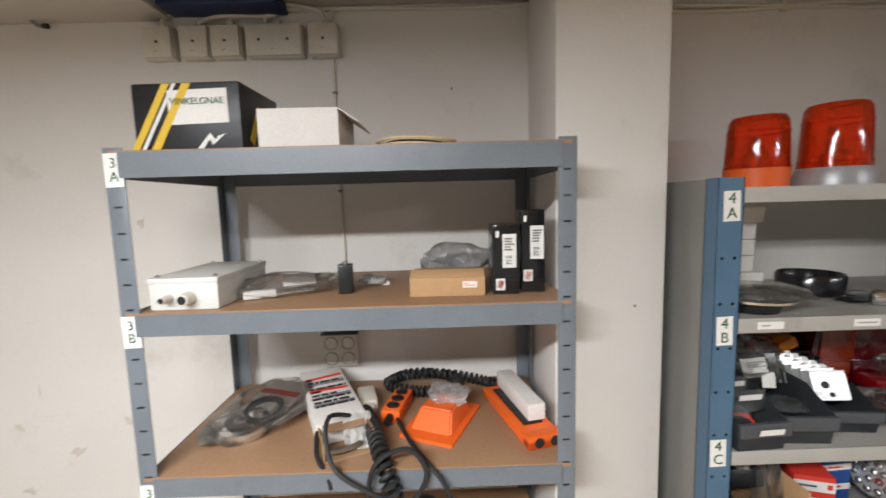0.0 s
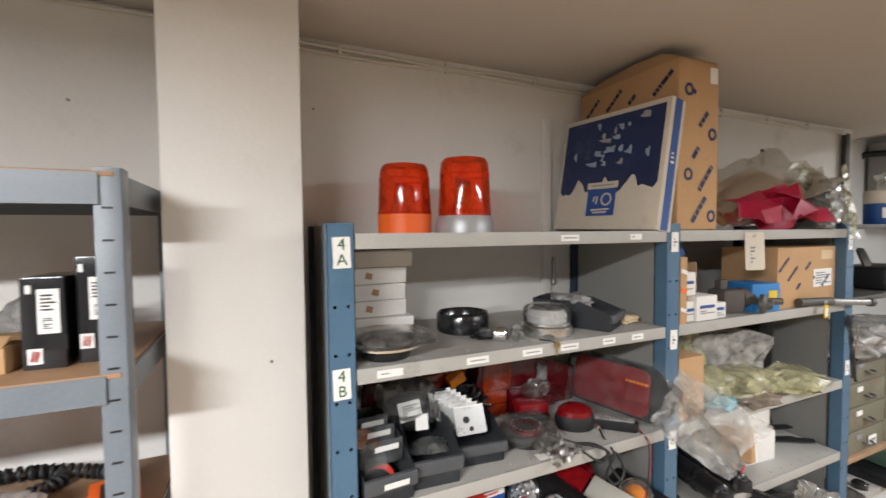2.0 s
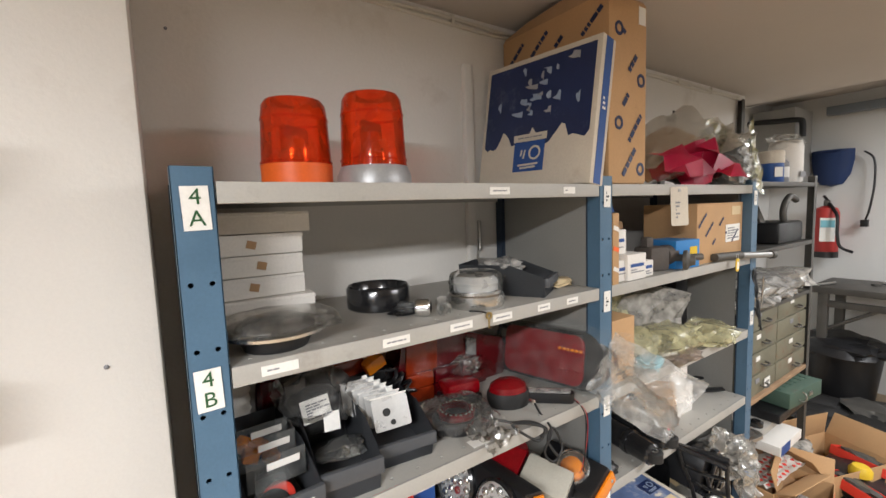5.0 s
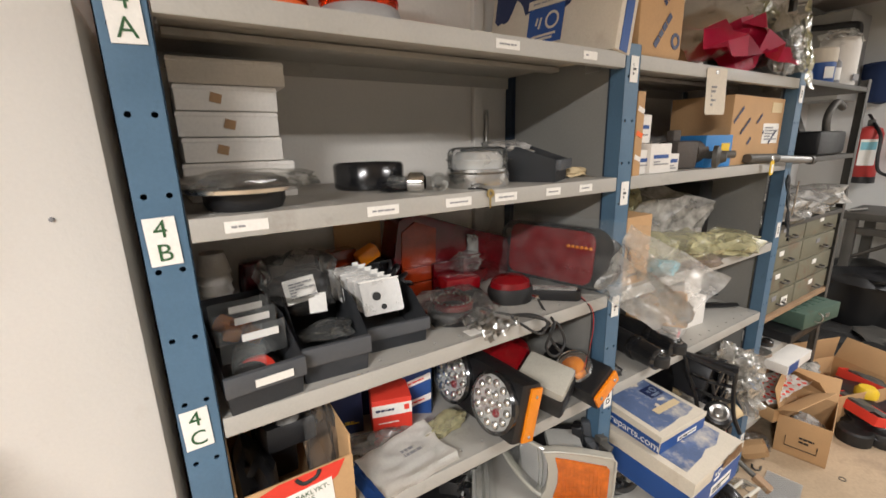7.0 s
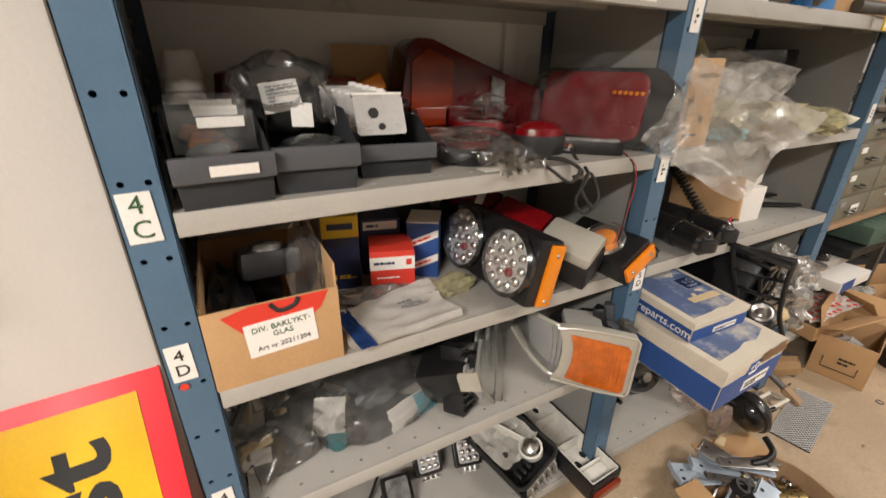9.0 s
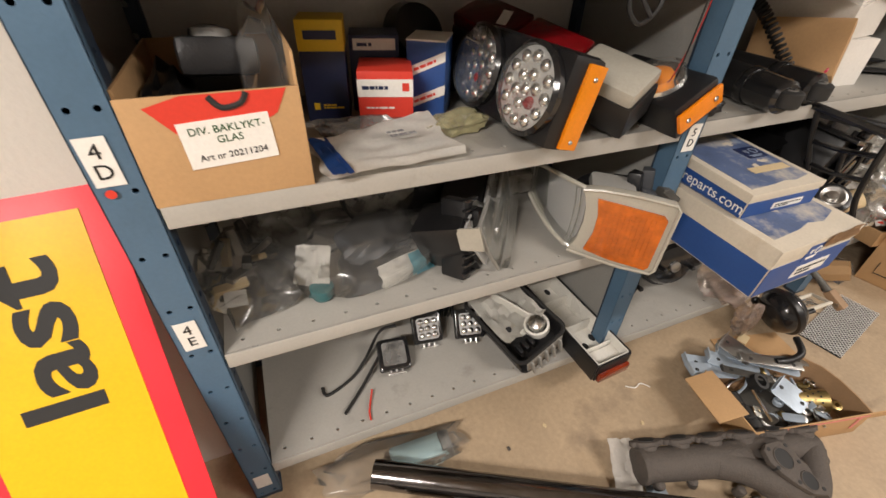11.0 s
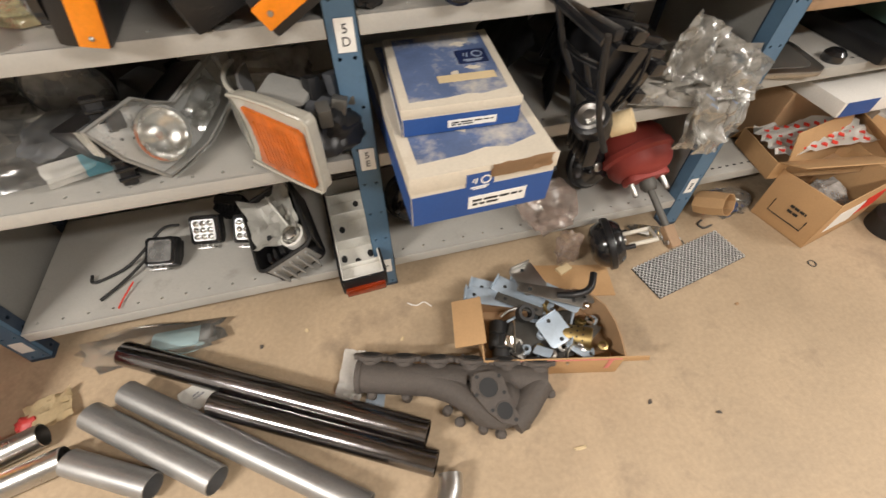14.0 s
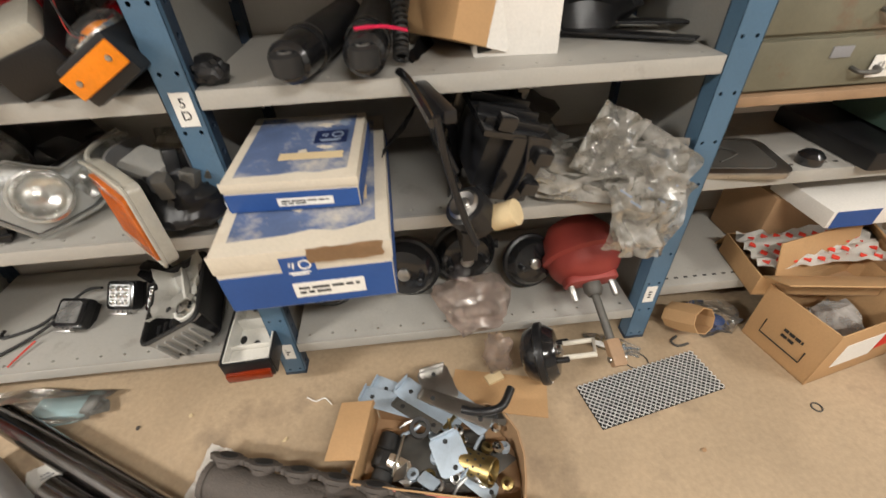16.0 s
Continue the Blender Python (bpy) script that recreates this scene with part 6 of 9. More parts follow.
def work_light(x, y, z, m, lit, label):
    ob = thing("work_light", label, "work light", pose(x, y, z) @ m, "square work lights")
    part("housing", box(0.088, 0.03, 0.088, 0.008, 0, 0.015), BLACK, ob)
    for k in range(7):
        part("fin", box(0.004, 0.02, 0.078, 0.001, -0.036 + 0.012 * k, 0.04, 0.005), BLACK, ob)
    part("bezel", put(slab(rounded(0.084, 0.084, 0.012), 0.006, 0.002), pose(0, 0, 0.044, 90, 0, 0)), GLOSSY, ob)
    part("glass", put(slab(rounded(0.064, 0.064, 0.008), 0.004), pose(0, -0.005, 0.044, 90, 0, 0)), GREY_BASE if lit else SMOKE, ob, "lamp glass")
    if lit:
        for i in range(3):
            for j in range(3):
                part("led_lens", rev([(0.009, 0), (0.009, 0.003), (0.005, 0.006), (0.001, 0.007)], 12), ALU, ob, "", pose(-0.02 + 0.02 * i, -0.009, 0.024 + 0.02 * j, 90, 0, 0))
    part("bracket", box(0.05, 0.02, 0.004, 0.001, 0, 0.0, -0.012), STEEL, ob)
    for u in (-0.016, 0, 0.016):
        part("bolt", rev([(0.004, 0), (0.004, 0.014)], 8), STEEL, ob, "", pose(u, 0, -0.014))
    return ob


def shelf_f():
    z = ZF
    ob = work_light(0.387, 0.125, z + 0.028, pose(0, 0, 0, -62, 0, -8), False, "black square work light lying on the shelf")
    work_light(0.507, 0.185, z + 0.02, pose(0, 0, 0, -42, 0, -8), True, "square LED work light on a steel bracket")
    work_light(0.628, 0.155, z + 0.022, pose(0, 0, 0, -45, 0, -14), True, "square LED work light with clear glass")
    work_light(0.60, 0.33, z + 0.016, pose(0, 0, 0, -20, 0, 160), False, "black work light seen from behind")
    ob = thing("work_light_lead", "black lead with bare red ends", "cable")
    part("lead", tube([(0.43, 0.26, z + 0.05), (0.38, 0.26, z + 0.045), (0.32, 0.2, z + 0.02), (0.27, 0.16, z + 0.006), (0.2, 0.13, z + 0.006), (0.19, 0.155, z + 0.01)], 0.0045, 7), RUBBER, ob)
    part("lead", tube([(0.36, 0.19, z + 0.03), (0.29, 0.12, z + 0.01), (0.23, 0.06, z + 0.006)], 0.0045, 7), RUBBER, ob)
    part("red_end", tube([(0.31, 0.1, z + 0.012), (0.29, 0.05, z + 0.006), (0.285, 0.02, z + 0.006)], 0.0025, 6), RED_CARD, ob)
    # opened lamp housings
    ob = thing("open_lamp_housing", "opened grey lamp housing with white reflector and bulb", "lamp", pose(0.765, 0.128, z + 0.036, 4, -22, 10))
    part("floor", slab(rounded(0.155, 0.25, 0.02), 0.006), BLACK, ob)
    for k, (w, d) in enumerate(((0.155, 0.25), (0.25, 0.155), (0.155, 0.25), (0.25, 0.155))):
        part("wall", box(w - 0.03, 0.006, 0.085, 0.003), PANEL if k == 0 else BLACK, ob, "", pose(0, 0, 0, 0, 0, 90 * k) @ pose(0, -d / 2 + 0.004, 0.004, 8, 0, 0))
    for k in range(5):
        part("outer_rib", box(0.006, 0.014, 0.07, 0.002, -0.05 + 0.025 * k, -0.135, 0.004), PANEL, ob)
    part("seal", tube([(x, y, 0.09) for x, y in rounded(0.165, 0.262, 0.025, 4)] + [(0.0825, 0.106, 0.09)], 0.006, 6, False), RUBBER, ob)
    part("reflector", film(0.145, 0.19, 95, 0.02, 16, 16, 0.003, lambda u, v: 0.045 + 0.14 * u * u + 0.1 * v * v), HOUSING, ob, "dull white reflector", pose(0, 0.032, 0))
    part("divider", put(box(0.006, 0.15, 0.045, 0.002), pose(0.012, 0.035, 0.05, 0, 10, 14)), HOUSING, ob, "white moulded divider")
    part("collar", rev([(0.03, 0), (0.036, 0.006), (0.036, 0.028), (0.03, 0.03), (0.028, 0.02)], 24, False), HOUSING, ob, "", pose(0.034, -0.062, 0.052))
    part("bulb_hole", rev([(0.009, 0), (0.009, 0.003)], 14), INK, ob, "", pose(-0.035, -0.022, 0.075))
    part("bulb", rev([(0.02, 0), (0.026, 0.014), (0.022, 0.034), (0.001, 0.044)], 20), SILVER, ob, "", pose(0.034, -0.062, 0.06))
    for k in range(3):
        part("contact", box(0.012, 0.03, 0.03, 0.004, -0.05 + 0.02 * k, -0.085, 0.05), BLACK, ob)
    ob = thing("long_lamp_housing", "long black lamp housing with white inside and orange end", "lamp", pose(0.94, 0.115, z + 0.003, 2, 0, 3))
    part("floor", slab(rounded(0.118, 0.40, 0.02), 0.008), HOUSING, ob)
    for k, (w, d) in enumerate(((0.118, 0.40), (0.40, 0.118), (0.118, 0.40), (0.40, 0.118))):
        turn = pose(0, 0, 0, 0, 0, 90 * k)
        part("wall", box(w, 0.006, 0.066, 0.003), BLACK, ob, "", turn @ pose(0, -d / 2 - 0.002, 0))
        part("inner_wall", box(w - 0.01, 0.003, 0.062, 0.001), HOUSING, ob, "", turn @ pose(0, -d / 2 + 0.004, 0.004))
    for v in (-0.135, -0.045, 0.065, 0.15):
        part("partition", box(0.108, 0.005, 0.042, 0.002, 0, v, 0.006), HOUSING, ob)
    part("front_step", box(0.108, 0.05, 0.03, 0.004, 0, -0.165, 0.006), HOUSING, ob)
    for u, v in ((-0.042, -0.085), (0.036, -0.085), (-0.004, -0.105), (-0.03, 0.03), (0.03, 0.13)):
        part("bulb_hole", put(rev([(0.011, 0), (0.011, 0.002)], 14), Matrix.Diagonal((0.8, 1.2, 1, 1))), INK, ob, "", pose(u, v, 0.0085))
    part("orange_end", box(0.11, 0.012, 0.03, 0.004, 0, -0.211, 0.004), RUST_LENS, ob, "orange-red end lens")


shelf_e()
shelf_f()


# ---- the sign against the column ----
def warning_sign():
    ob = thing("warning_sign", "yellow sign with red border, leaning on the column", "sign", pose(-0.217, -0.268, 0.002, -27.7, -2.7, 0))
    h, x0, x1, edge = 0.9, -0.088, 0.207, 0.04
    part("plate", box(x1 - x0, 0.003, h, 0.001, (x0 + x1) / 2), SIGN_RED, ob, "fluorescent red border plate")
    part("yellow_field", box(x1 - x0 - 2 * edge, 0.0015, h - 2 * edge, 0, (x0 + x1) / 2, -0.0022, edge), SIGN_YELLOW, ob, "yellow field")
    letters("last", 0.15, pose(0.11, -0.0034, 0.545, 90, -90, 0) @ Matrix.Diagonal((1.24, 1, 1, 1)), INK, ob, align="LEFT", upright="TOP_BASELINE", bold=0.0035)


warning_sign()


# ---- on the floor ----
def pipe(label, a, b, r, material, group="pipes on the floor", bore=0.93):
    """A plain pipe lying from a to b, open at both ends."""
    a, b = Vector(a), Vector(b)
    length = (b - a).length
    turn = (b - a).to_track_quat("Z", "Y").to_matrix().to_4x4()
    ob = thing("steel_pipe", label, "pipe", Matrix.Translation(a) @ turn, group)
    part("wall", rev([(r * bore, 0), (r, 0.001), (r, length - 0.001), (r * bore, length), (r * bore, 0)], 36, False), material, ob)
    return ob


def floor_pipes():
    pipe("long dark polished steel pipe on the floor", (0.262, -0.062, 0.036), (1.03, -0.487, 0.036), 0.034, DARK_STEEL)
    pipe("dark polished steel pipe lying beside a longer one", (0.508, -0.27, 0.034), (1.035, -0.556, 0.034), 0.031, DARK_STEEL)
    pipe("long matt silver pipe on the floor", (0.288, -0.183, 0.034), (0.865, -0.605, 0.034), 0.032, MATT_PIPE)
    pipe("matt grey pipe with dull patches", (0.213, -0.224, 0.036), (0.535, -0.462, 0.036), 0.034, MATT_PIPE)
    pipe("short matt steel pipe end", (0.19, -0.33, 0.034), (0.392, -0.436, 0.034), 0.031, MATT_PIPE)
    pipe("short brownish steel pipe end", (-0.06, -0.372, 0.034), (0.18, -0.318, 0.034), 0.031, STEEL)
    pipe("short scorched steel pipe end", (-0.05, -0.29, 0.032), (0.108, -0.243, 0.032), 0.03, STEEL)
    ob = thing("bent_pipe", "bent bright steel pipe end", "pipe", pose(1.0, -0.66, 0.0))
    part("wall", tube([(-0.06, -0.07, 0.03), (0.0, -0.03, 0.03), (0.05, 0.04, 0.03), (0.06, 0.075, 0.03)], 0.028, 20), STEEL, ob)
    ob = thing("glass_bag", "clear plastic bag with a pale blue glass inside", "bag", pose(0.33, -0.035, 0.0, 0, 0, -2))
    part("bag", lump(0.34, 0.1, 0.035, 101, 0.2, 0.3), FILM, ob)
    part("blue_glass", slab(rounded(0.15, 0.06, 0.01), 0.012, 0.003), mat("pale_blue_glass", (0.42, 0.60, 0.63), 0.15, var=0.06, coat=0.4), ob, "pale blue glass", pose(0.06, 0.0, 0.006))
    part("dark_clip", box(0.03, 0.055, 0.02, 0.005, 0.135, 0, 0.004), SMOKE, ob)
    ob = thing("parts_tag", "crumpled white paper tag with a smudge", "paper", pose(0.462, -0.225, 0.002, 0, 0, 30))
    part("paper", film(0.085, 0.075, 103, 0.004, 12, 10, 0.001, lambda u, v: 0.006 + 0.02 * u * u), PAPER, ob)
    part("print", bars(0.03, 0.02, 2, 3), BAR, ob, m=pose(0, 0, 0.012, -90, 0, 0))
    one("torn_wrapper", film(0.11, 0.09, 104, 0.012, 12, 10, 0.001, lambda u, v: 0.008), TAN, "torn tan paper wrapper on the floor", "paper", pose(0.09, -0.175, 0.002, 0, 0, 20))
    one("red_cap_packet", lump(0.05, 0.035, 0.02, 105, 0.2, 0.3, 3), RED, "small packet with red caps", "packet", pose(0.045, -0.19, 0.0))
    one("white_wrap", film(0.07, 0.12, 106, 0.01, 10, 14, 0.001, lambda u, v: 0.02 + 0.05 * v), WHITE, "crumpled white paper beside the manifold", "paper", pose(0.868, -0.285, 0.004, 0, 0, -24))
    one("zinc_plate", slab(rounded(0.05, 0.035, 0.004), 0.003), GALV, "small zinc plate on the floor", "plate", pose(0.915, -0.36, 0.0, 0, 0, -15))
    one("string_scrap", tube([(1.06, -0.085, 0.004), (1.085, -0.1, 0.004), (1.11, -0.095, 0.006), (1.13, -0.115, 0.004)], 0.0018, 5), PAPER, "scrap of white string on the floor", "string")
    for k, (x, y) in enumerate(((1.39, -0.607), (1.62, -0.55), (1.35, -0.2), (0.75, -0.1), (1.78, -0.62), (2.05, -0.35), (1.02, -0.2), (0.62, -0.12))):
        one("floor_crumb", lump(0.012 if k else 0.03, 0.008, 0.004, 110 + k, 0.2, 0.3, 2), (TAN, IRON, CARD_IN)[k % 3], "small crumb of litter on the floor", "litter", pose(x, y, 0.0, 0, 0, 40 * k), "floor litter")


def manifold():
    """A cast log with six oval ports along its back, a swept collector and a two-hole turbo flange."""
    ob = thing("exhaust_manifold", "grey cast-iron exhaust manifold lying on the floor", "engine part", pose(1.13, -0.375, 0.004, 0, 0, -17))
    part("log_pipe", tube([(-0.245, -0.004, 0.05), (-0.15, -0.006, 0.05), (-0.05, -0.008, 0.05), (0.03, -0.012, 0.05)], 0.041, 24), IRON, ob)
    part("rear_log", tube([(-0.02, 0.0, 0.05), (0.08, 0.006, 0.05), (0.17, 0.006, 0.05), (0.238, 0.0, 0.05)], 0.036, 24), IRON, ob)
    part("collector", tube([(-0.06, -0.012, 0.052), (0.0, -0.03, 0.052), (0.05, -0.058, 0.05), (0.09, -0.08, 0.045), (0.13, -0.086, 0.042)], 0.038, 24), IRON, ob)
    part("right_arm", tube([(0.225, -0.002, 0.05), (0.205, -0.03, 0.05), (0.175, -0.075, 0.048), (0.145, -0.105, 0.044)], 0.034, 20), IRON, ob)
    part("body", lump(0.15, 0.12, 0.085, 107, 0.08, 0.06), IRON, ob, "", pose(0.105, -0.06, 0.0))
    part("end_cap", rev([(0.044, 0), (0.046, 0.006), (0.044, 0.014), (0.03, 0.018), (0.001, 0.018)], 22), IRON, ob, "", pose(-0.243, -0.004, 0.05, 0, -90, 0))
    rng = random.Random(17)
    for k in range(6):
        x = -0.2235 + 0.0885 * k
        m = pose(x, 0.034, 0.074, -42, 0, rng.uniform(-4, 4))
        fl = part("port_flange", slab([(a * 1.0, b * (0.78 + 0.1 * abs(a) / 0.035)) for a, b in ring_outline(0.035, 0.026, 18)], 0.014, 0.003), IRON, ob, "oval port flange", m)
        part("port_hole", put(rev([(0.022, 0), (0.021, 0.0155), (0.001, 0.0155)], 20), Matrix.Diagonal((1, 0.62, 1, 1))), INK, fl, "", m)
        part("port_neck", tube([(x, 0.036, 0.075), (x, 0.008, 0.05)], 0.026, 14, False), IRON, fl)
        for sx in (-1, 1):
            part("bolt_ear", rev([(0.009, 0), (0.0095, 0.012), (0.006, 0.013)], 10), IRON, fl, "", m @ pose(sx * 0.036, 0.0, 0.001))
    outline = [(-0.03, 0.042), (0.012, 0.05), (0.04, 0.034), (0.05, 0.004), (0.066, -0.03), (0.082, -0.052), (0.07, -0.074), (0.036, -0.07), (0.004, -0.05), (-0.022, -0.026), (-0.042, 0.0), (-0.044, 0.028)]
    m = pose(0.08, -0.047, 0.09, 14, 8, 0)
    fl = part("turbo_flange", slab(outline, 0.016, 0.004), IRON, ob, "machined two-hole turbo flange", m)
    for u, v, r in ((0.0, 0.008, 0.0235), (0.042, -0.042, 0.02)):
        part("flange_lip", rev([(r + 0.003, 0.016), (r + 0.002, 0.0185), (r, 0.0185), (r, 0.012)], 24, False), IRON, fl, "", m @ pose(u, v, 0))
        part("flange_hole", rev([(r, 0.0), (r, 0.0172), (0.001, 0.0172)], 24), INK, fl, "", m @ pose(u, v, 0))
    for u, v in ((-0.03, 0.03), (0.026, 0.038), (-0.028, -0.012), (0.04, 0.0), (0.07, -0.06), (0.012, -0.044)):
        part("bolt_hole", rev([(0.0048, 0), (0.0048, 0.017), (0.001, 0.017)], 12), INK, fl, "", m @ pose(u, v, 0))
    for k, (x, y, z) in enumerate(((-0.12, -0.045, 0.02), (-0.215, -0.04, 0.024), (-0.02, -0.075, 0.018), (0.02, -0.095, 0.014), (0.075, -0.115, 0.014), (0.115, -0.12, 0.014), (0.185, -0.1, 0.016), (0.25, -0.02, 0.03))):
        part("lug", rev([(0.01, 0), (0.013, 0.006), (0.012, 0.026), (0.007, 0.03)], 12), IRON, ob, "", pose(x, y, z - 0.01, 20 * (k % 2), 15 * (k % 3 - 1), 0))


def scrap_carton():
    """The low open carton of brackets, with its loose things."""
    m = pose(1.415, -0.31, 0.002, 0, 0, -13)
    ob = thing("scrap_carton", "low torn cardboard carton full of loose metal brackets", "box", m)
    sx, sy, h = 0.37, 0.2, 0.092
    part("bottom", box(sx, sy, 0.003, 0), CARD_IN, ob)
    part("front_side", box(sx, 0.004, h, 0.001, 0.0, -sy / 2), CARD, ob)
    part("front_tip", put(box(0.07, 0.004, 0.022, 0.001), pose(0.215, -sy / 2 - 0.002, h - 0.018, 0, -14, -6)), CARD, ob, "torn corner of the front side")
    part("red_edge_print", box(sx * 0.8, 0.001, 0.006, 0, 0.03, -sy / 2 - 0.003, h - 0.009), PINK_TAPE, ob, "faded red tape along the edge")
    part("red_tape", box(0.012, 0.001, 0.06, 0, -0.11, -sy / 2 - 0.0035, h - 0.068), PINK_TAPE, ob, "strip of pink tape")
    part("red_tape", box(0.012, 0.001, 0.055, 0, 0.15, -sy / 2 - 0.0035, h - 0.06), PINK_TAPE, ob)
    part("back_side", box(sx * 0.66, 0.004, h * 0.6, 0.001, -0.055, sy / 2), CARD_IN, ob)
    curve = [(0.06, 0.118), (0.1, 0.118), (0.14, 0.092), (0.17, 0.05), (0.184, 0.0), (0.187, -0.05), (0.184, -0.098)]
    part("right_side", strip(curve, [0.002] * 7, (0.07, 0.092, 0.1, 0.102, 0.1, 0.097, 0.094), 0.004), CARD_IN, ob, "bent brown side of the carton")
    part("left_side", box(0.004, sy, h, 0.001, -sx / 2, 0), CARD, ob)
    part("left_flap", put(box(0.085, sy * 0.72, 0.004, 0.001), pose(-sx / 2 - 0.034, 0.015, h * 1.02, 0, -14, 2)), CARD, ob, "bent cardboard flap")

    def inside(x, y, z, rx=0, ry=0, rz=0):
        return m @ pose(x, y, z, rx, ry, rz)

    one("cardboard_sheet", box(0.26, 0.12, 0.003, 0.001), CARD, "flat piece of brown cardboard on the floor", "cardboard", pose(1.59, -0.135, 0.001, 0, 0, -14))
    one("zinc_sheet", box(0.11, 0.05, 0.002, 0.0005), GALV, "loose grey metal strip under the carton", "metal strip", pose(1.205, -0.345, 0.004, 0, 0, -38))

    def bracket(label, mm, w, l, material, bend=0.02):
        b = thing("metal_bracket", label, "bracket", mm, "loose brackets")
        bm = slab(rounded(w, l, w * 0.18), 0.003, 0.0008)
        join(bm, box(w * 0.8, 0.003, bend, 0.0008, 0, l / 2 - 0.004, 0))
        part("plate", bm, material, b)
        for v in (-0.36, 0.3):
            part("bolt_hole", rev([(0.006, 0), (0.006, 0.0008)], 10), INK, b, "", pose(0, v * l, 0.003))
        return b

    bracket("pale blue zinc bracket with holes", inside(-0.11, 0.135, 0.055, 4, -6, 74), 0.055, 0.2, GALV)
    bracket("pale blue zinc bracket lying across others", inside(0.02, 0.125, 0.072, -6, 4, 52), 0.06, 0.22, GALV)
    bracket("flat zinc bracket with a bent end", inside(-0.03, 0.16, 0.088, 8, 6, 30), 0.085, 0.1, STEEL)
    bracket("broad pale blue zinc bracket behind the carton", inside(-0.05, 0.115, 0.064, 5, 3, 60), 0.06, 0.19, GALV)
    bracket("long pale blue zinc bracket at the carton corner", inside(-0.15, 0.11, 0.07, 3, 4, 82), 0.058, 0.15, GALV)
    bracket("bent grey steel bar across the brackets", inside(0.05, 0.1, 0.095, 2, 3, 78), 0.034, 0.2, STEEL, 0.012)
    bracket("square pale blue zinc bracket", inside(0.02, -0.005, 0.075, 12, -10, 28), 0.075, 0.09, GALV)
    bracket("dark flat steel bar with holes", inside(0.02, 0.09, 0.105, 3, -5, 72), 0.032, 0.19, STEEL, 0.01)
    bracket("dark flat steel bar in the carton", inside(-0.07, 0.07, 0.09, 0, 8, 64), 0.03, 0.14, RACK, 0.01)
    bracket("small galvanised plate in the carton", inside(0.09, -0.05, 0.045, 24, 10, 70), 0.05, 0.09, GALV)
    one("curved_lever", tube([(-0.06, -0.012, 0.0), (-0.012, -0.018, 0.008), (0.034, -0.002, 0.014), (0.055, 0.045, 0.022)], 0.0105, 10), BLACK, "curved black steel lever", "lever", inside(0.1, 0.1, 0.105))
    for x, y, rz in ((-0.135, 0.0, 82), (-0.128, -0.045, 80)):
        ob = thing("rubber_bush", "ribbed black rubber bush in the carton", "bush", inside(x, y, 0.04, 0, 86, rz), "rubber bushes")
        part("sleeve", rev([(0.022, 0), (0.025, 0.006), (0.025, 0.034), (0.021, 0.038), (0.025, 0.042), (0.025, 0.076), (0.02, 0.08)], 18), RUBBER, ob, "", pose(0, 0, -0.04))
    one("steel_collar", rev([(0.024, 0), (0.024, 0.03), (0.015, 0.03), (0.015, 0)], 20, False), RUBBER, "dark steel collar in the carton", "collar", inside(-0.06, 0.045, 0.075, 20, 12, 0))
    one("chrome_pin", tube([(0, 0, 0), (0.01, 0.09, 0.012)], 0.004, 8, False), CHROME, "thin chrome pin in the carton", "pin", inside(-0.1, -0.07, 0.075))
    ob = thing("brass_strainer", "perforated brass strainer in the carton", "strainer", inside(0.085, -0.02, 0.055, 0, 78, -20))
    part("sleeve", rev([(0.03, -0.04), (0.032, -0.038), (0.032, 0.038), (0.03, 0.04), (0.028, 0.03), (0.028, -0.03)], 24, False), BRASS, ob)
    for k in range(12):
        for j in (-1, 0, 1):
            a = 2 * math.pi * (k + 0.5 * j) / 12
            part("hole", rev([(0.003, 0), (0.003, 0.0008)], 6), INK, ob, "", Matrix.Translation((0.0323 * math.cos(a), 0.0323 * math.sin(a), 0.016 * j)) @ pose(0, 0, 0, 0, 0, math.degrees(a)) @ pose(0, 0, 0, 0, 90, 0))
    for k in range(34):
        rng = random.Random(200 + k)
        x, y = rng.uniform(-0.1, 0.165), rng.uniform(-0.085, 0.085)
        bm = rev([(0.014, 0), (0.014, 0.012), (0.007, 0.014), (0.007, 0.0)], 10, False) if k % 3 else (tube([(-0.03, 0, 0.004), (0.0, 0.006, 0.006), (0.035, 0, 0.004)], 0.004, 6) if k % 2 else slab(rounded(0.05, 0.03, 0.006), 0.003, 0.0008))
        one("loose_fitting", bm, (STEEL, CHROME, BRASS, GALV, STEEL)[k % 5], "small loose metal fitting in the carton", "fitting", inside(x, y, 0.036 + 0.03 * rng.random(), rng.uniform(-30, 30), rng.uniform(-30, 30), 360 * rng.random()), "loose fittings")
    # Dark lump added as filler between the loose parts.
    one("dark_filler", lump(0.24, 0.12, 0.034, 121, 0.2, 0.35), RACK, "dark filler lump under the loose parts in the carton", "scrap", inside(0.0, 0.0, 0.004))


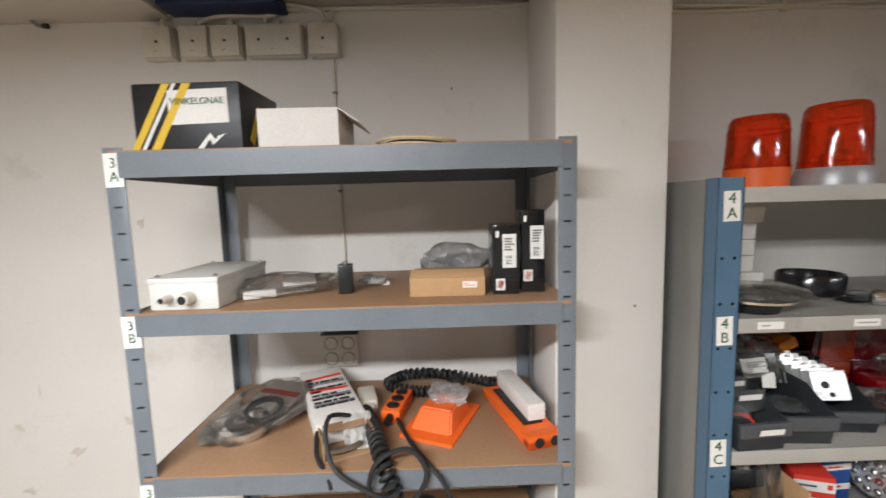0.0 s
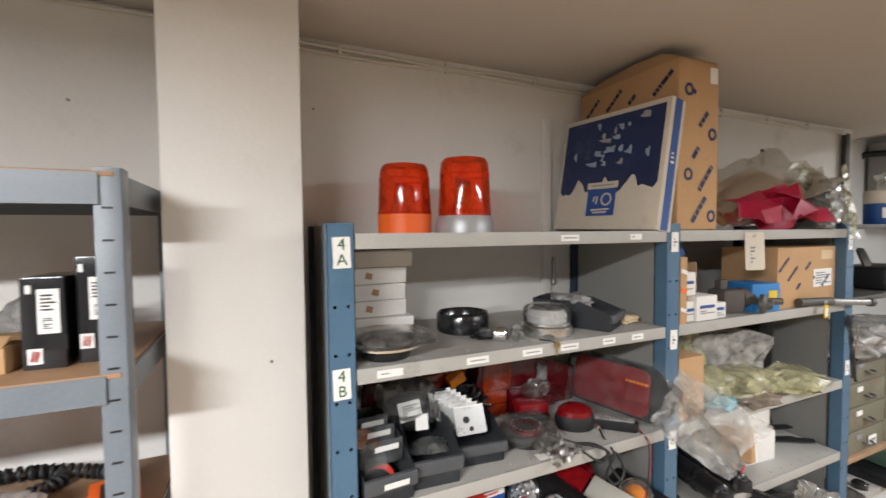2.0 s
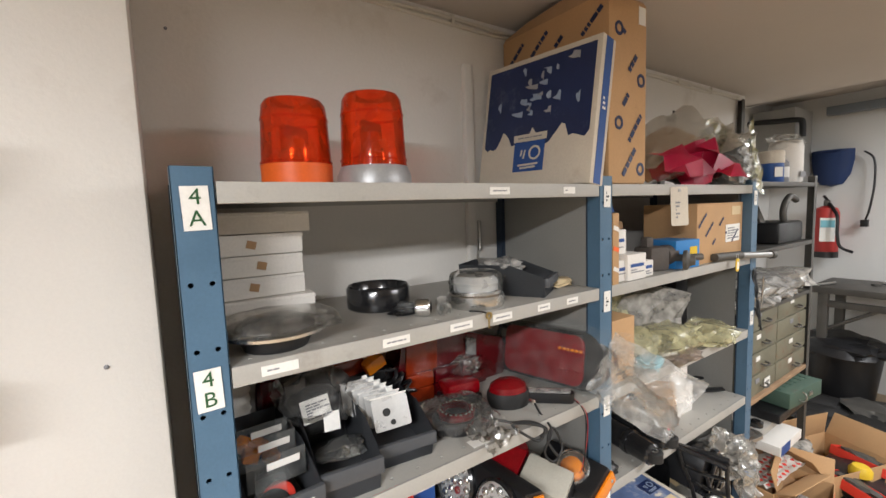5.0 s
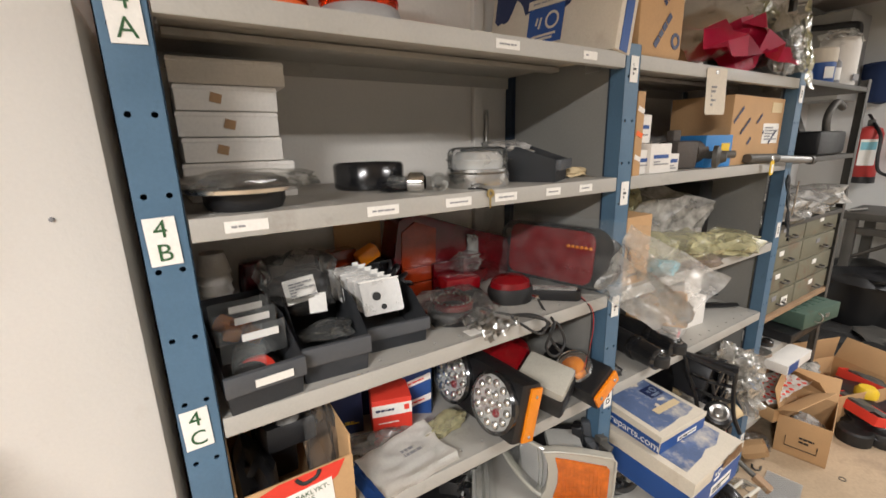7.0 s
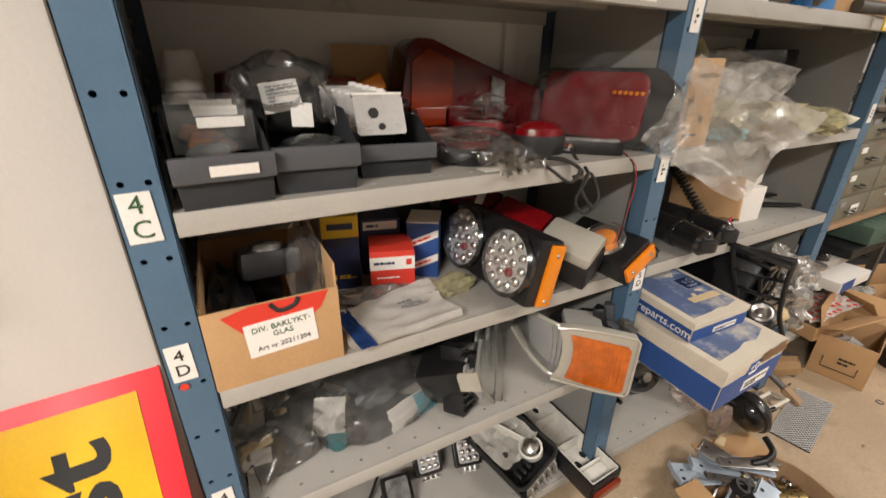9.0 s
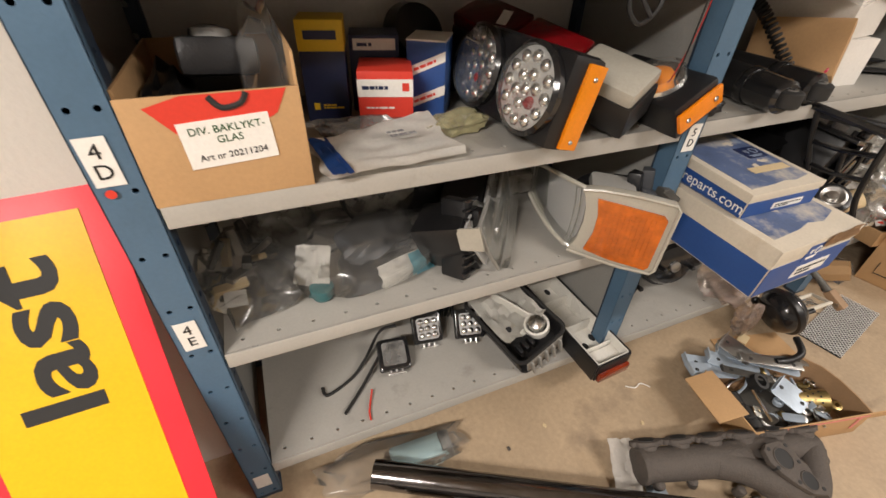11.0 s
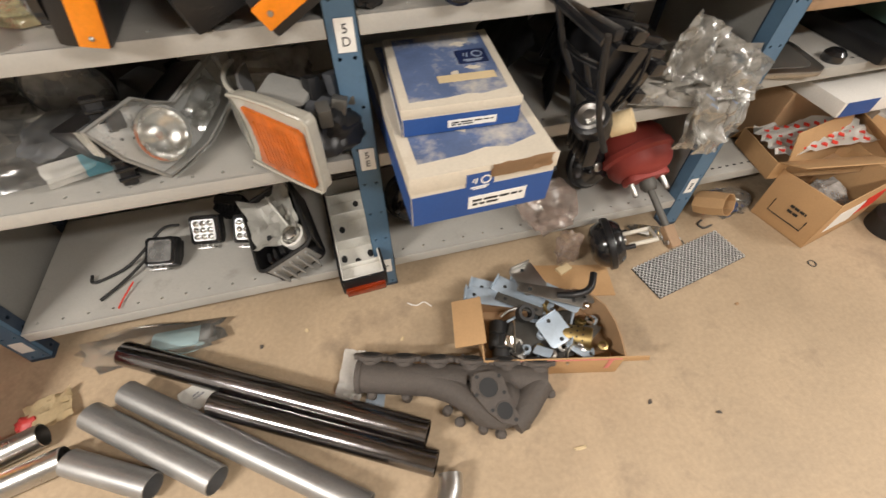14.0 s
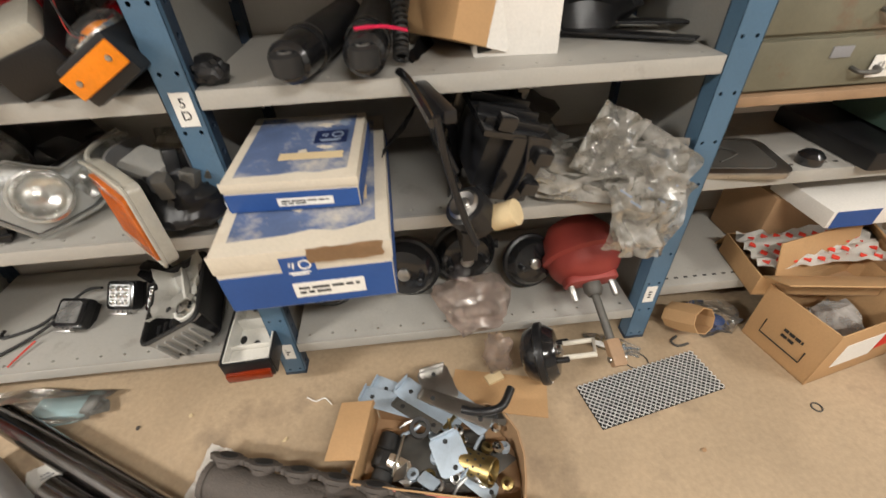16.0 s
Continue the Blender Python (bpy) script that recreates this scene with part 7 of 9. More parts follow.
def mesh_mat():
    """The piece of perforated sheet: strands crossing at a slant."""
    o, a, b = Vector((1.804, -0.146)), Vector((2.178, -0.072)), Vector((1.833, -0.272))
    u, v = (a - o), (b - o)
    lu, lv = u.length, v.length
    ob = tagged(thing("expanded_metal_sheet", "rectangular piece of expanded metal mesh on the floor", "metal mesh", pose(o.x, o.y, 0.006, 0, 0, math.degrees(math.atan2(u.y, u.x)))), kind="")
    bm = bmesh.new()
    nx, ny = 24, 9
    dx, dy = lu / nx, lv / ny

    def strand(p, q):
        d = Vector((q[0] - p[0], q[1] - p[1], 0))
        n = Vector((-d.y, d.x, 0)).normalized() * 0.0011
        pts = [(p[0], p[1]), (q[0], q[1])]
        vs = [bm.verts.new((x + s * n.x, y + s * n.y, zz)) for x, y in pts for s in (-1, 1) for zz in (0, 0.002)]
        a0, a1, b0, b1, c0, c1, d0, d1 = vs
        for f in ((a0, a1, b1, b0), (c0, d0, d1, c1), (a1, c1, d1, b1), (a0, b0, d0, c0), (a0, c0, c1, a1), (b0, b1, d1, d0)):
            bm.faces.new(f)

    for i in range(nx):
        for j in range(ny):
            x, y = i * dx, -j * dy
            strand((x, y - dy / 2), (x + dx / 2, y))
            strand((x + dx / 2, y), (x + dx, y - dy / 2))
            strand((x, y - dy / 2), (x + dx / 2, y - dy))
            strand((x + dx / 2, y - dy), (x + dx, y - dy / 2))
    tagged(part("strand_mesh", bm, ZINC_MESH, ob, "bright zinc mesh strands"), kind="stuff")
    # Black sheet added under the strands to make the mesh openings dark.
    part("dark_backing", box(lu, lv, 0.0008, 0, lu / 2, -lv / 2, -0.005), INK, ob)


floor_pipes()
manifold()
scrap_carton()
mesh_mat()


def chamber(label, m, r=0.08, material=None, rod=True):
    """A brake chamber: two domes clamped by a ring, with a push rod and ports."""
    ob = thing("brake_chamber", label, "brake chamber", m, "brake chambers")
    material = material or GLOSSY
    part("can", rev([(0.001, 0), (r * 0.55, 0.002), (r * 0.85, r * 0.2), (r * 0.98, r * 0.5), (r, r * 0.62)], 32), material, ob)
    part("clamp_ring", rev([(r * 1.0, r * 0.58), (r * 1.1, r * 0.62), (r * 1.12, r * 0.74), (r * 1.1, r * 0.86), (r * 1.0, r * 0.9)], 32, False), BLACK, ob)
    part("front_can", rev([(r, r * 0.86), (r * 0.98, r * 1.0), (r * 0.8, r * 1.25), (r * 0.5, r * 1.32), (0.001, r * 1.33)], 32), material, ob)
    part("centre_boss", rev([(r * 0.22, r * 1.3), (r * 0.22, r * 1.42), (r * 0.14, r * 1.46)], 16), STEEL if rod else BLACK, ob)
    for k in range(2):
        part("stud", rev([(0.008, r * 1.2), (0.008, r * 1.65), (0.005, r * 1.68)], 10), BLACK, ob, "", pose((k - 0.5) * r * 1.2, 0, 0))
    part("port", rev([(0.012, 0), (0.012, 0.03), (0.015, 0.032), (0.015, 0.045)], 12), BLACK, ob, "", pose(r * 0.85, 0, r * 0.35, 0, 70, 0))
    return ob


def bay5_floor_level():
    z = ZF
    chamber("black brake chamber standing on the low shelf", pose(1.145, 0.2, z + 0.09, 80, 0, -8), 0.078)
    chamber("black brake chamber with a steel boss", pose(1.385, 0.22, z + 0.095, 78, 0, -14), 0.085)
    chamber("large black brake chamber at the back", pose(1.53, 0.26, z + 0.1, 80, 0, 6), 0.088)
    chamber("black brake chamber with a yellow tag", pose(1.715, 0.185, z + 0.085, 66, 0, 10), 0.072)
    ob = thing("spring_brake", "dull red spring brake cylinder with a grey push rod", "brake cylinder", Matrix.Translation((1.86, 0.1, 0.275)) @ Vector((0.08, -0.88, -0.46)).to_track_quat("Z", "Y").to_matrix().to_4x4())
    r = 0.1
    part("rear_can", rev([(0.001, -0.1), (r * 0.7, -0.09), (r * 0.98, -0.05), (r, 0)], 36), DULL_RED, ob)
    part("clamp_ring", rev([(r * 0.98, -0.012), (r * 1.1, -0.008), (r * 1.12, 0.01), (r * 0.98, 0.02)], 36, False), DULL_RED, ob)
    part("red_can", rev([(r * 1.0, 0.01), (r * 1.0, 0.035), (r * 0.9, 0.055), (r * 0.8, 0.065), (r * 0.55, 0.075), (r * 0.3, 0.08), (0.001, 0.082)], 36), DULL_RED, ob, "dull red domed can")
    part("flange", slab(rounded(0.15, 0.07, 0.025), 0.022, 0.006), DULL_RED, ob, "", pose(0, 0, 0.068))
    for u in (-0.058, 0.058):
        part("stud", rev([(0.009, 0.08), (0.009, 0.13), (0.006, 0.134)], 12), STEEL, ob, "", pose(u, 0, 0))
    part("rod_boot", rev([(0.024, 0.085), (0.026, 0.11), (0.018, 0.125)], 18), RACK, ob)
    part("push_rod", rev([(0.011, 0.1), (0.011, 0.25), (0.009, 0.255)], 14), RACK, ob)
    part("clevis", box(0.036, 0.026, 0.07, 0.005, 0, 0, 0.245), WOOD, ob, "rusty clevis")
    part("clevis_pin", tube([(-0.024, 0, 0.295), (0.024, 0, 0.295)], 0.008, 10, False), STEEL, ob)
    one("pink_wrapped_part", lump(0.15, 0.13, 0.11, 131, 0.24, 0.45), PINK_FILM, "part wrapped in pinkish plastic film", "bag", pose(1.545, 0.035, z))
    one("hanging_wrap", lump(0.06, 0.05, 0.12, 132, 0.24, 0.5), PINK_FILM, "pinkish film hanging over the shelf edge", "film", pose(1.60, -0.055, 0.004))
    ob = chamber("glossy black brake chamber lying on the floor", pose(1.66, -0.085, 0.088, 70, 20, 70), 0.075)
    part("yoke", tube([(-0.035, 0, 0.11), (-0.035, 0, 0.19), (0.035, 0, 0.19), (0.035, 0, 0.11)], 0.007, 8, False), BEIGE, ob, "cream-coloured yoke")
    part("label", box(0.03, 0.001, 0.012, 0), PAPER, ob, "", pose(0.0, -0.0845, 0.055))
    one("tan_carton_scrap", box(0.05, 0.03, 0.012, 0.002), TAN, "small tan card scrap on the floor", "cardboard", pose(1.585, -0.09, 0.0, 0, 0, 20))
    ob = thing("spring_packet", "clear packet of springs with a wire ring", "packet", pose(1.955, -0.02, 0.0, 0, 0, -30))
    part("packet", lump(0.13, 0.05, 0.02, 134, 0.2, 0.3, 3), FILM, ob)
    for k in range(4):
        part("spring", coil([(-0.04 + 0.022 * k, -0.015, 0.01), (-0.04 + 0.022 * k, 0.015, 0.01)], 0.006, 5, 0.0012, 8), BRASS, ob)
    part("label", box(0.035, 0.018, 0.001, 0, -0.03, -0.02, 0.018), PAPER, ob)
    part("wire_ring", tube([(0.075 + 0.035 * math.cos(a / 10 * 6.2832), -0.03 + 0.03 * math.sin(a / 10 * 6.2832), 0.003) for a in range(11)], 0.0018, 5), RACK, ob)
    ob = thing("printed_sleeve", "brown printed paper sleeve standing open", "paper", pose(2.165, 0.035, 0.0, 0, 0, 20))
    part("sleeve", put(rev([(0.05, 0), (0.055, 0.05), (0.05, 0.1), (0.046, 0.1), (0.05, 0.05), (0.046, 0)], 8, False), Matrix.Diagonal((1.0, 0.8, 1, 1))), CARD, ob, "", pose(0, 0, 0.05, 60, 10, 0))
    for k in range(4):
        part("red_print", box(0.02, 0.001, 0.01, 0), RED, ob, "", pose(-0.03 + 0.02 * k, -0.045, 0.04 + 0.018 * (k % 3), 10, 20, 0))
    one("clear_packet", lump(0.13, 0.1, 0.06, 136, 0.25, 0.35), FILM, "crumpled clear plastic packet on the floor", "bag", pose(2.30, 0.03, 0.0))
    one("blue_fitting", rev([(0.022, 0), (0.024, 0.012), (0.012, 0.02)], 16), BLUE_CARD, "blue cap in the packet", "cap", pose(2.31, 0.02, 0.008))
    one("wire_hook", tube([(2.165, -0.015, 0.004), (2.14, -0.03, 0.004), (2.15, -0.05, 0.004), (2.185, -0.045, 0.004)], 0.004, 6), RACK, "bent wire hook on the floor", "hook")
    one("small_ring", rev([(0.014, 0), (0.014, 0.003), (0.011, 0.003), (0.011, 0), (0.014, 0)], 16, False), RACK, "small dark ring on the floor", "ring", pose(2.4, -0.28, 0.0))


def kit_box(label, m, size, label_u):
    ob = carton("kit_box", label, m, size, CREAM, 0.004, "box", "blue and cream kit boxes")
    sx, sy, sz = size
    for side, w in (("-y", sx), ("-x", sy), ("+x", sy)):
        patch(ob, size, side, 0, -sz * 0.17, w - 0.004, sz * 0.6, BLUE_CARD, "blue_band")
    patch(ob, size, "-y", label_u, -sz * 0.2, sx * 0.42, sz * 0.26, PAPER, "address_label").location += Vector((0, -0.001, 0))
    print_on(ob, size, "-y", label_u, -sz * 0.2, sx * 0.36, sz * 0.16, 2, INK, 11).location += Vector((0, -0.001, 0))
    if sz > 0.1:
        part("torn_edge", film(0.12, 0.03, 5, 0.004, 12, 4, 0.0015), CARD_IN, ob, "torn worn edge", pose(0.07, -sy / 2 - 0.003, sz - 0.012, 90, 0, 0))
        badge(ob, face_pose(size, "-y", -0.01, sz * 0.22) @ pose(0, -0.001, 0), 0.055, BLUE_CARD, PAPER)
    else:
        letters("spareparts.com", 0.034, face_pose(size, "-x", 0.02, -sz * 0.16) @ pose(0, -0.002, 0, 90, 0, 0), PAPER, ob)
    rng = random.Random(int(sz * 1000))
    part("top_print", slab([(u * sx, v * sy) for u, v in ((-0.42, 0.45), (-0.42, -0.43), (-0.1, -0.42), (0.05, -0.4), (0.2, -0.42), (0.42, -0.38), (0.42, 0.45))], 0.0008), PICTURE, ob, "faded blue printed picture", pose(0, 0, sz))
    for k in range(7):
        pts = [(x * rng.uniform(0.5, 1.5), y * rng.uniform(0.5, 1.5)) for x, y in ring_outline(sx * rng.uniform(0.03, 0.09), sy * rng.uniform(0.02, 0.05), 13)]
        part("pale_print", slab(pts, 0.0006), (CREAM, FADED)[k % 2], ob, "", pose(rng.uniform(-0.1, 0.34) * sx, rng.uniform(-0.3, 0.36) * sy, sz + 0.0008))
    badge(ob, pose(sx * 0.24, sy * 0.08, sz + 0.002, -90, 0, 0), sx * 0.27, NAVY_CARD, FADED)
    patch(ob, size, "+z", sx * 0.12, -sy * 0.2, sx * 0.5, sy * 0.09, TAN, "label").location += Vector((0, 0, 0.0012))
    part("lid_fold", box(sx + 0.003, 0.004, sz * 0.28, 0.001, 0, -sy / 2, sz * 0.72), CREAM, ob)
    return ob


def bay5_e():
    z = ZE
    kit_box("large blue and cream carton jutting out over the shelf edge", pose(1.212, 0.005, z + 0.004, 3.0, 0, 1.5), (0.285, 0.47, 0.13), 0.03)
    kit_box("smaller blue and cream carton on top of a larger one", pose(1.205, -0.01, z + 0.1365, 3.0, 0, -2), (0.226, 0.25, 0.06), 0.02)
    # black lamp bracket with a round lamp
    ob = thing("headlamp_carrier", "large black plastic headlamp carrier with bars and a round lamp", "headlamp carrier", pose(1.5, 0.0, z))
    frame_pose = pose(0.055, 0.05, 0.075, 8, 16, 8)
    part("moulded_body", box(0.115, 0.17, 0.135, 0.014, 0.012, 0.01, 0.004), BLACK, ob, "", frame_pose)
    for u, v, w, sx2, sy2, sz2 in ((0.0, 0.0, 0.135, 0.14, 0.2, 0.014), (0.068, 0.0, 0.0, 0.012, 0.2, 0.145), (0.0, 0.096, 0.0, 0.14, 0.012, 0.145), (0.03, -0.096, 0.0, 0.08, 0.012, 0.145), (0.02, 0.0, 0.0, 0.1, 0.2, 0.012)):
        part("moulded_panel", box(sx2, sy2, sz2, 0.004, u, v, w), GLOSSY, ob, "glossy black moulded panel", frame_pose)
    for k in range(4):
        part("moulded_rib", box(0.13, 0.008, 0.016, 0.003, 0.0, -0.075 + 0.05 * k, 0.147), BLACK, ob, "", frame_pose)
    for u, v, w in ((0.06, -0.11, 0.1), (0.06, -0.11, 0.03), (-0.03, -0.09, 0.15), (0.05, 0.06, 0.15)):
        part("clip", box(0.035, 0.026, 0.03, 0.006, u, v, w), GLOSSY, ob, "", frame_pose @ pose(0, 0, 0, 0, 0, 0))
    part("clip_stay", tube([(0.02, -0.1, 0.15), (0.035, -0.112, 0.08), (0.03, -0.106, 0.0)], 0.005, 8), GLOSSY, ob, "", frame_pose)
    part("curved_panel", film(0.16, 0.36, 141, 0.003, 14, 20, 0.008, lambda u, v: 0.05 * (1 - (2 * v) ** 2)), BLACK, ob, "curved black back panel", pose(-0.03, 0.15, 0.14, 80, 0, 70))
    part("top_block", put(box(0.022, 0.2, 0.022, 0.005), pose(-0.05, -0.055, 0.27, 0, 0, 13)), BLACK, ob)
    part("top_bar", tube([(-0.1, 0.03, 0.3), (-0.085, -0.02, 0.295), (-0.055, -0.155, 0.275)], 0.009, 8), GLOSSY, ob)
    part("front_rail", tube([(-0.05, -0.153, 0.285), (-0.035, -0.15, 0.2), (-0.012, -0.152, 0.11), (0.014, -0.168, 0.04)], 0.007, 8), BLACK, ob)
    part("back_rail", tube([(-0.075, -0.005, 0.29), (-0.05, -0.012, 0.21), (-0.018, -0.024, 0.14), (0.0, -0.04, 0.05)], 0.007, 8), BLACK, ob)
    for za, zb in ((0.21, 0.226), (0.148, 0.158)):
        xa = -0.045 + 0.45 * (0.21 - za)
        part("cross_bar", tube([(xa, -0.012, za), (xa - 0.004, -0.08, (za + zb) / 2 - 0.004), (xa, -0.148, zb)], 0.0065, 8), GLOSSY, ob)
    part("stay", tube([(-0.04, -0.085, 0.218), (-0.012, -0.085, 0.15)], 0.006, 8, False), BLACK, ob)
    turn = Matrix.Translation((0.008, -0.098, 0.075)) @ Vector((-0.55, -0.25, 0.8)).to_track_quat("Z", "Y").to_matrix().to_4x4()
    part("motor", rev([(0.04, -0.05), (0.044, 0.0), (0.042, 0.014), (0.034, 0.018)], 26), BLACK, ob, "", turn)
    part("motor_cap", rev([(0.032, 0.016), (0.032, 0.02), (0.026, 0.024), (0.014, 0.02), (0.012, 0.026), (0.001, 0.027)], 26), STEEL, ob, "bright metal cap", turn)
    part("sleeve", rev([(0.026, 0), (0.026, 0.05), (0.018, 0.052)], 18), TAN, ob, "", pose(0.06, -0.1, 0.05, 60, 0, 60))
    for k in range(6):
        part("fin", box(0.03, 0.006, 0.07, 0.002, 0.005, -0.14 + 0.017 * k, -0.02), BLACK, ob)
    one("mud_flap", film(0.2, 0.4, 143, 0.01, 12, 18, 0.006, lambda u, v: 0.05 * u), BLACK, "dark curved plastic wing panel at the back", "panel", pose(1.4, 0.22, z + 0.12, 0, -38, -18))
    ob = thing("paper_bag", "tan printed paper bag lying on the shelf", "bag", pose(1.72, 0.14, z, 0, 0, -12))
    part("bag", lump(0.24, 0.18, 0.055, 144, 0.15, 0.2), TAN, ob)
    part("print", bars(0.08, 0.02, 1, 5), BLUE_CARD, ob, m=pose(0.03, -0.04, 0.058, -70, 0, 0))
    ob = thing("parts_bag", "crumpled grey plastic bag hanging over the shelf edge", "bag", pose(1.87, 0.05, z))
    part("bag", lump(0.3, 0.22, 0.06, 145, 0.16, 0.25), GREY_FILM, ob, "", pose(-0.07, 0.05, 0))
    part("contents", lump(0.18, 0.15, 0.04, 150, 0.2, 0.12, 3), TAN, ob, "", pose(-0.08, 0.05, 0.004))
    for k, (w, h, x, y, zz, rx, ry, rz) in enumerate(((0.11, 0.15, -0.035, -0.01, 0.12, 72, 22, -20), (0.2, 0.13, 0.02, -0.05, 0.075, 50, -10, -28), (0.15, 0.12, 0.08, -0.03, 0.075, 76, 14, -60), (0.24, 0.16, -0.06, 0.03, 0.06, 14, -6, -20), (0.15, 0.19, 0.055, -0.085, -0.03, 84, 8, -16), (0.13, 0.16, 0.02, -0.1, -0.01, 70, -14, 10))):
        part("fold", film(w, h, 146 + 3 * k, 0.0148, 22, 22, 0.0012, lambda u, v: 0.022 * math.sin(7 * u + 5 * v) * math.cos(4 * v - 3 * u)), GREY_FILM, ob, "crumpled grey film", pose(x, y, zz, rx, ry, rz))
    for k in range(5):
        part("print", bars(0.03, 0.008, 1, k), FADED, ob, m=pose(-0.03 + 0.03 * k, -0.12, 0.06 - 0.03 * (k % 2), -10, 30, -20))
    one("dark_wrapped_part", lump(0.26, 0.2, 0.13, 148, 0.2, 0.25), RACK, "dark wrapped part at the back of the shelf", "part", pose(1.66, 0.3, z))


def bay5_d():
    z = ZD
    for x, y, rz, r in ((1.222, 0.115, -10, 0.04), (1.345, 0.13, -2, 0.041)):
        ob = thing("shock_absorber", "black shock absorber lying on the shelf, rubber boot outwards", "shock absorber", pose(x, y - 0.15, z + r + 0.002, -90, 0, rz), "shock absorbers")
        part("cylinder", rev([(r * 0.92, 0.1), (r * 0.96, 0.11), (r * 0.96, 0.4), (r * 0.8, 0.42)], 26), BLACK, ob)
        part("collar", rev([(r * 1.0, 0.085), (r * 1.04, 0.09), (r * 1.04, 0.105), (r * 0.95, 0.11)], 26), GLOSSY, ob)
        part("boot", rev([(r * 0.7, 0.0), (r * 0.88, 0.008), (r * 0.92, 0.05), (r * 0.95, 0.088)], 26), GLOSSY, ob)
        part("eye", put(rev([(0.02, -0.018), (0.026, -0.014), (0.026, 0.014), (0.02, 0.018), (0.012, 0.018), (0.012, -0.018)], 20), pose(0, 0, 0.0, 90, 0, 0)), RUBBER, ob)
        part("bush", put(rev([(0.012, -0.02), (0.012, 0.02), (0.007, 0.02), (0.007, -0.02)], 14), pose(0, 0, 0.0, 90, 0, 0)), STEEL, ob)
    one("pink_string", tube([(1.335, -0.02, z + 0.085), (1.38, 0.0, z + 0.082), (1.42, 0.02, z + 0.07)], 0.003, 6), CRIMSON, "short pink cord across the shock absorbers", "cord")
    one("air_hose", coil([(1.405, 0.05, z + 0.02), (1.41, 0.12, z + 0.08), (1.4, 0.2, z + 0.16), (1.4, 0.26, z + 0.2)], 0.012, 26, 0.004), RUBBER, "thin black coiled air hose", "hose")
    ob = carton("tilted_carton", "brown cardboard carton with white tape, tilted on a corner", pose(1.53, 0.16, z + 0.012, -6, 18, 22), (0.16, 0.2, 0.13), CARD)
    patch(ob, (0.16, 0.2, 0.13), "-y", 0.02, 0, 0.05, 0.13, WHITE, "tape")
    patch(ob, (0.16, 0.2, 0.13), "+z", 0.02, 0, 0.05, 0.2, WHITE, "tape")
    for x, y, zz, rz, s, lab in ((1.635, 0.185, 0.0, -4, (0.165, 0.2, 0.115), "white cardboard box with a torn corner hole"), (1.62, 0.2, 0.117, 10, (0.2, 0.21, 0.12), "white cardboard box stacked on another")):
        ob = carton("white_box", lab, pose(x, y, z + zz, 0, 0, rz), s, WHITE, 0.003, "box", "white boxes")
        part("torn_hole", slab([(-0.014, 0), (0.012, 0.004), (0.016, 0.028), (0.0, 0.036), (-0.016, 0.022)], 0.001), INK, ob, "", face_pose(s, "-y", -s[0] / 2 + 0.022 if zz == 0 else s[0] / 2 - 0.03, -s[2] / 2 + 0.008 if zz == 0 else 0.02) @ pose(0, 0, 0, 90, 0, 0))
        patch(ob, s, "+z", 0, 0, s[0], 0.012, CARD_IN, "tape")
    for k, (x, y, rz) in enumerate(((1.83, 0.2, 20), (1.87, 0.16, 28), (1.9, 0.24, 15))):
        one("flat_black_bracket", slab([(-0.16, -0.02), (0.14, -0.03), (0.15, 0.0), (-0.05, 0.025), (-0.15, 0.03)], 0.006, 0.002), BLACK, "flat black steel bracket on the shelf", "bracket", pose(x, y, z + 0.001 + 0.008 * k, 0, 0, -rz), "flat black brackets")
    one("black_housing", lump(0.2, 0.2, 0.16, 151, 0.2, 0.15, 3), BLACK, "black moulded housing at the back of the shelf", "housing", pose(1.84, 0.3, z))
    one("rubber_buffer", lump(0.05, 0.04, 0.045, 152, 0.2, 0.2, 3), BLACK, "small black rubber knob", "knob", pose(1.075, 0.03, z))


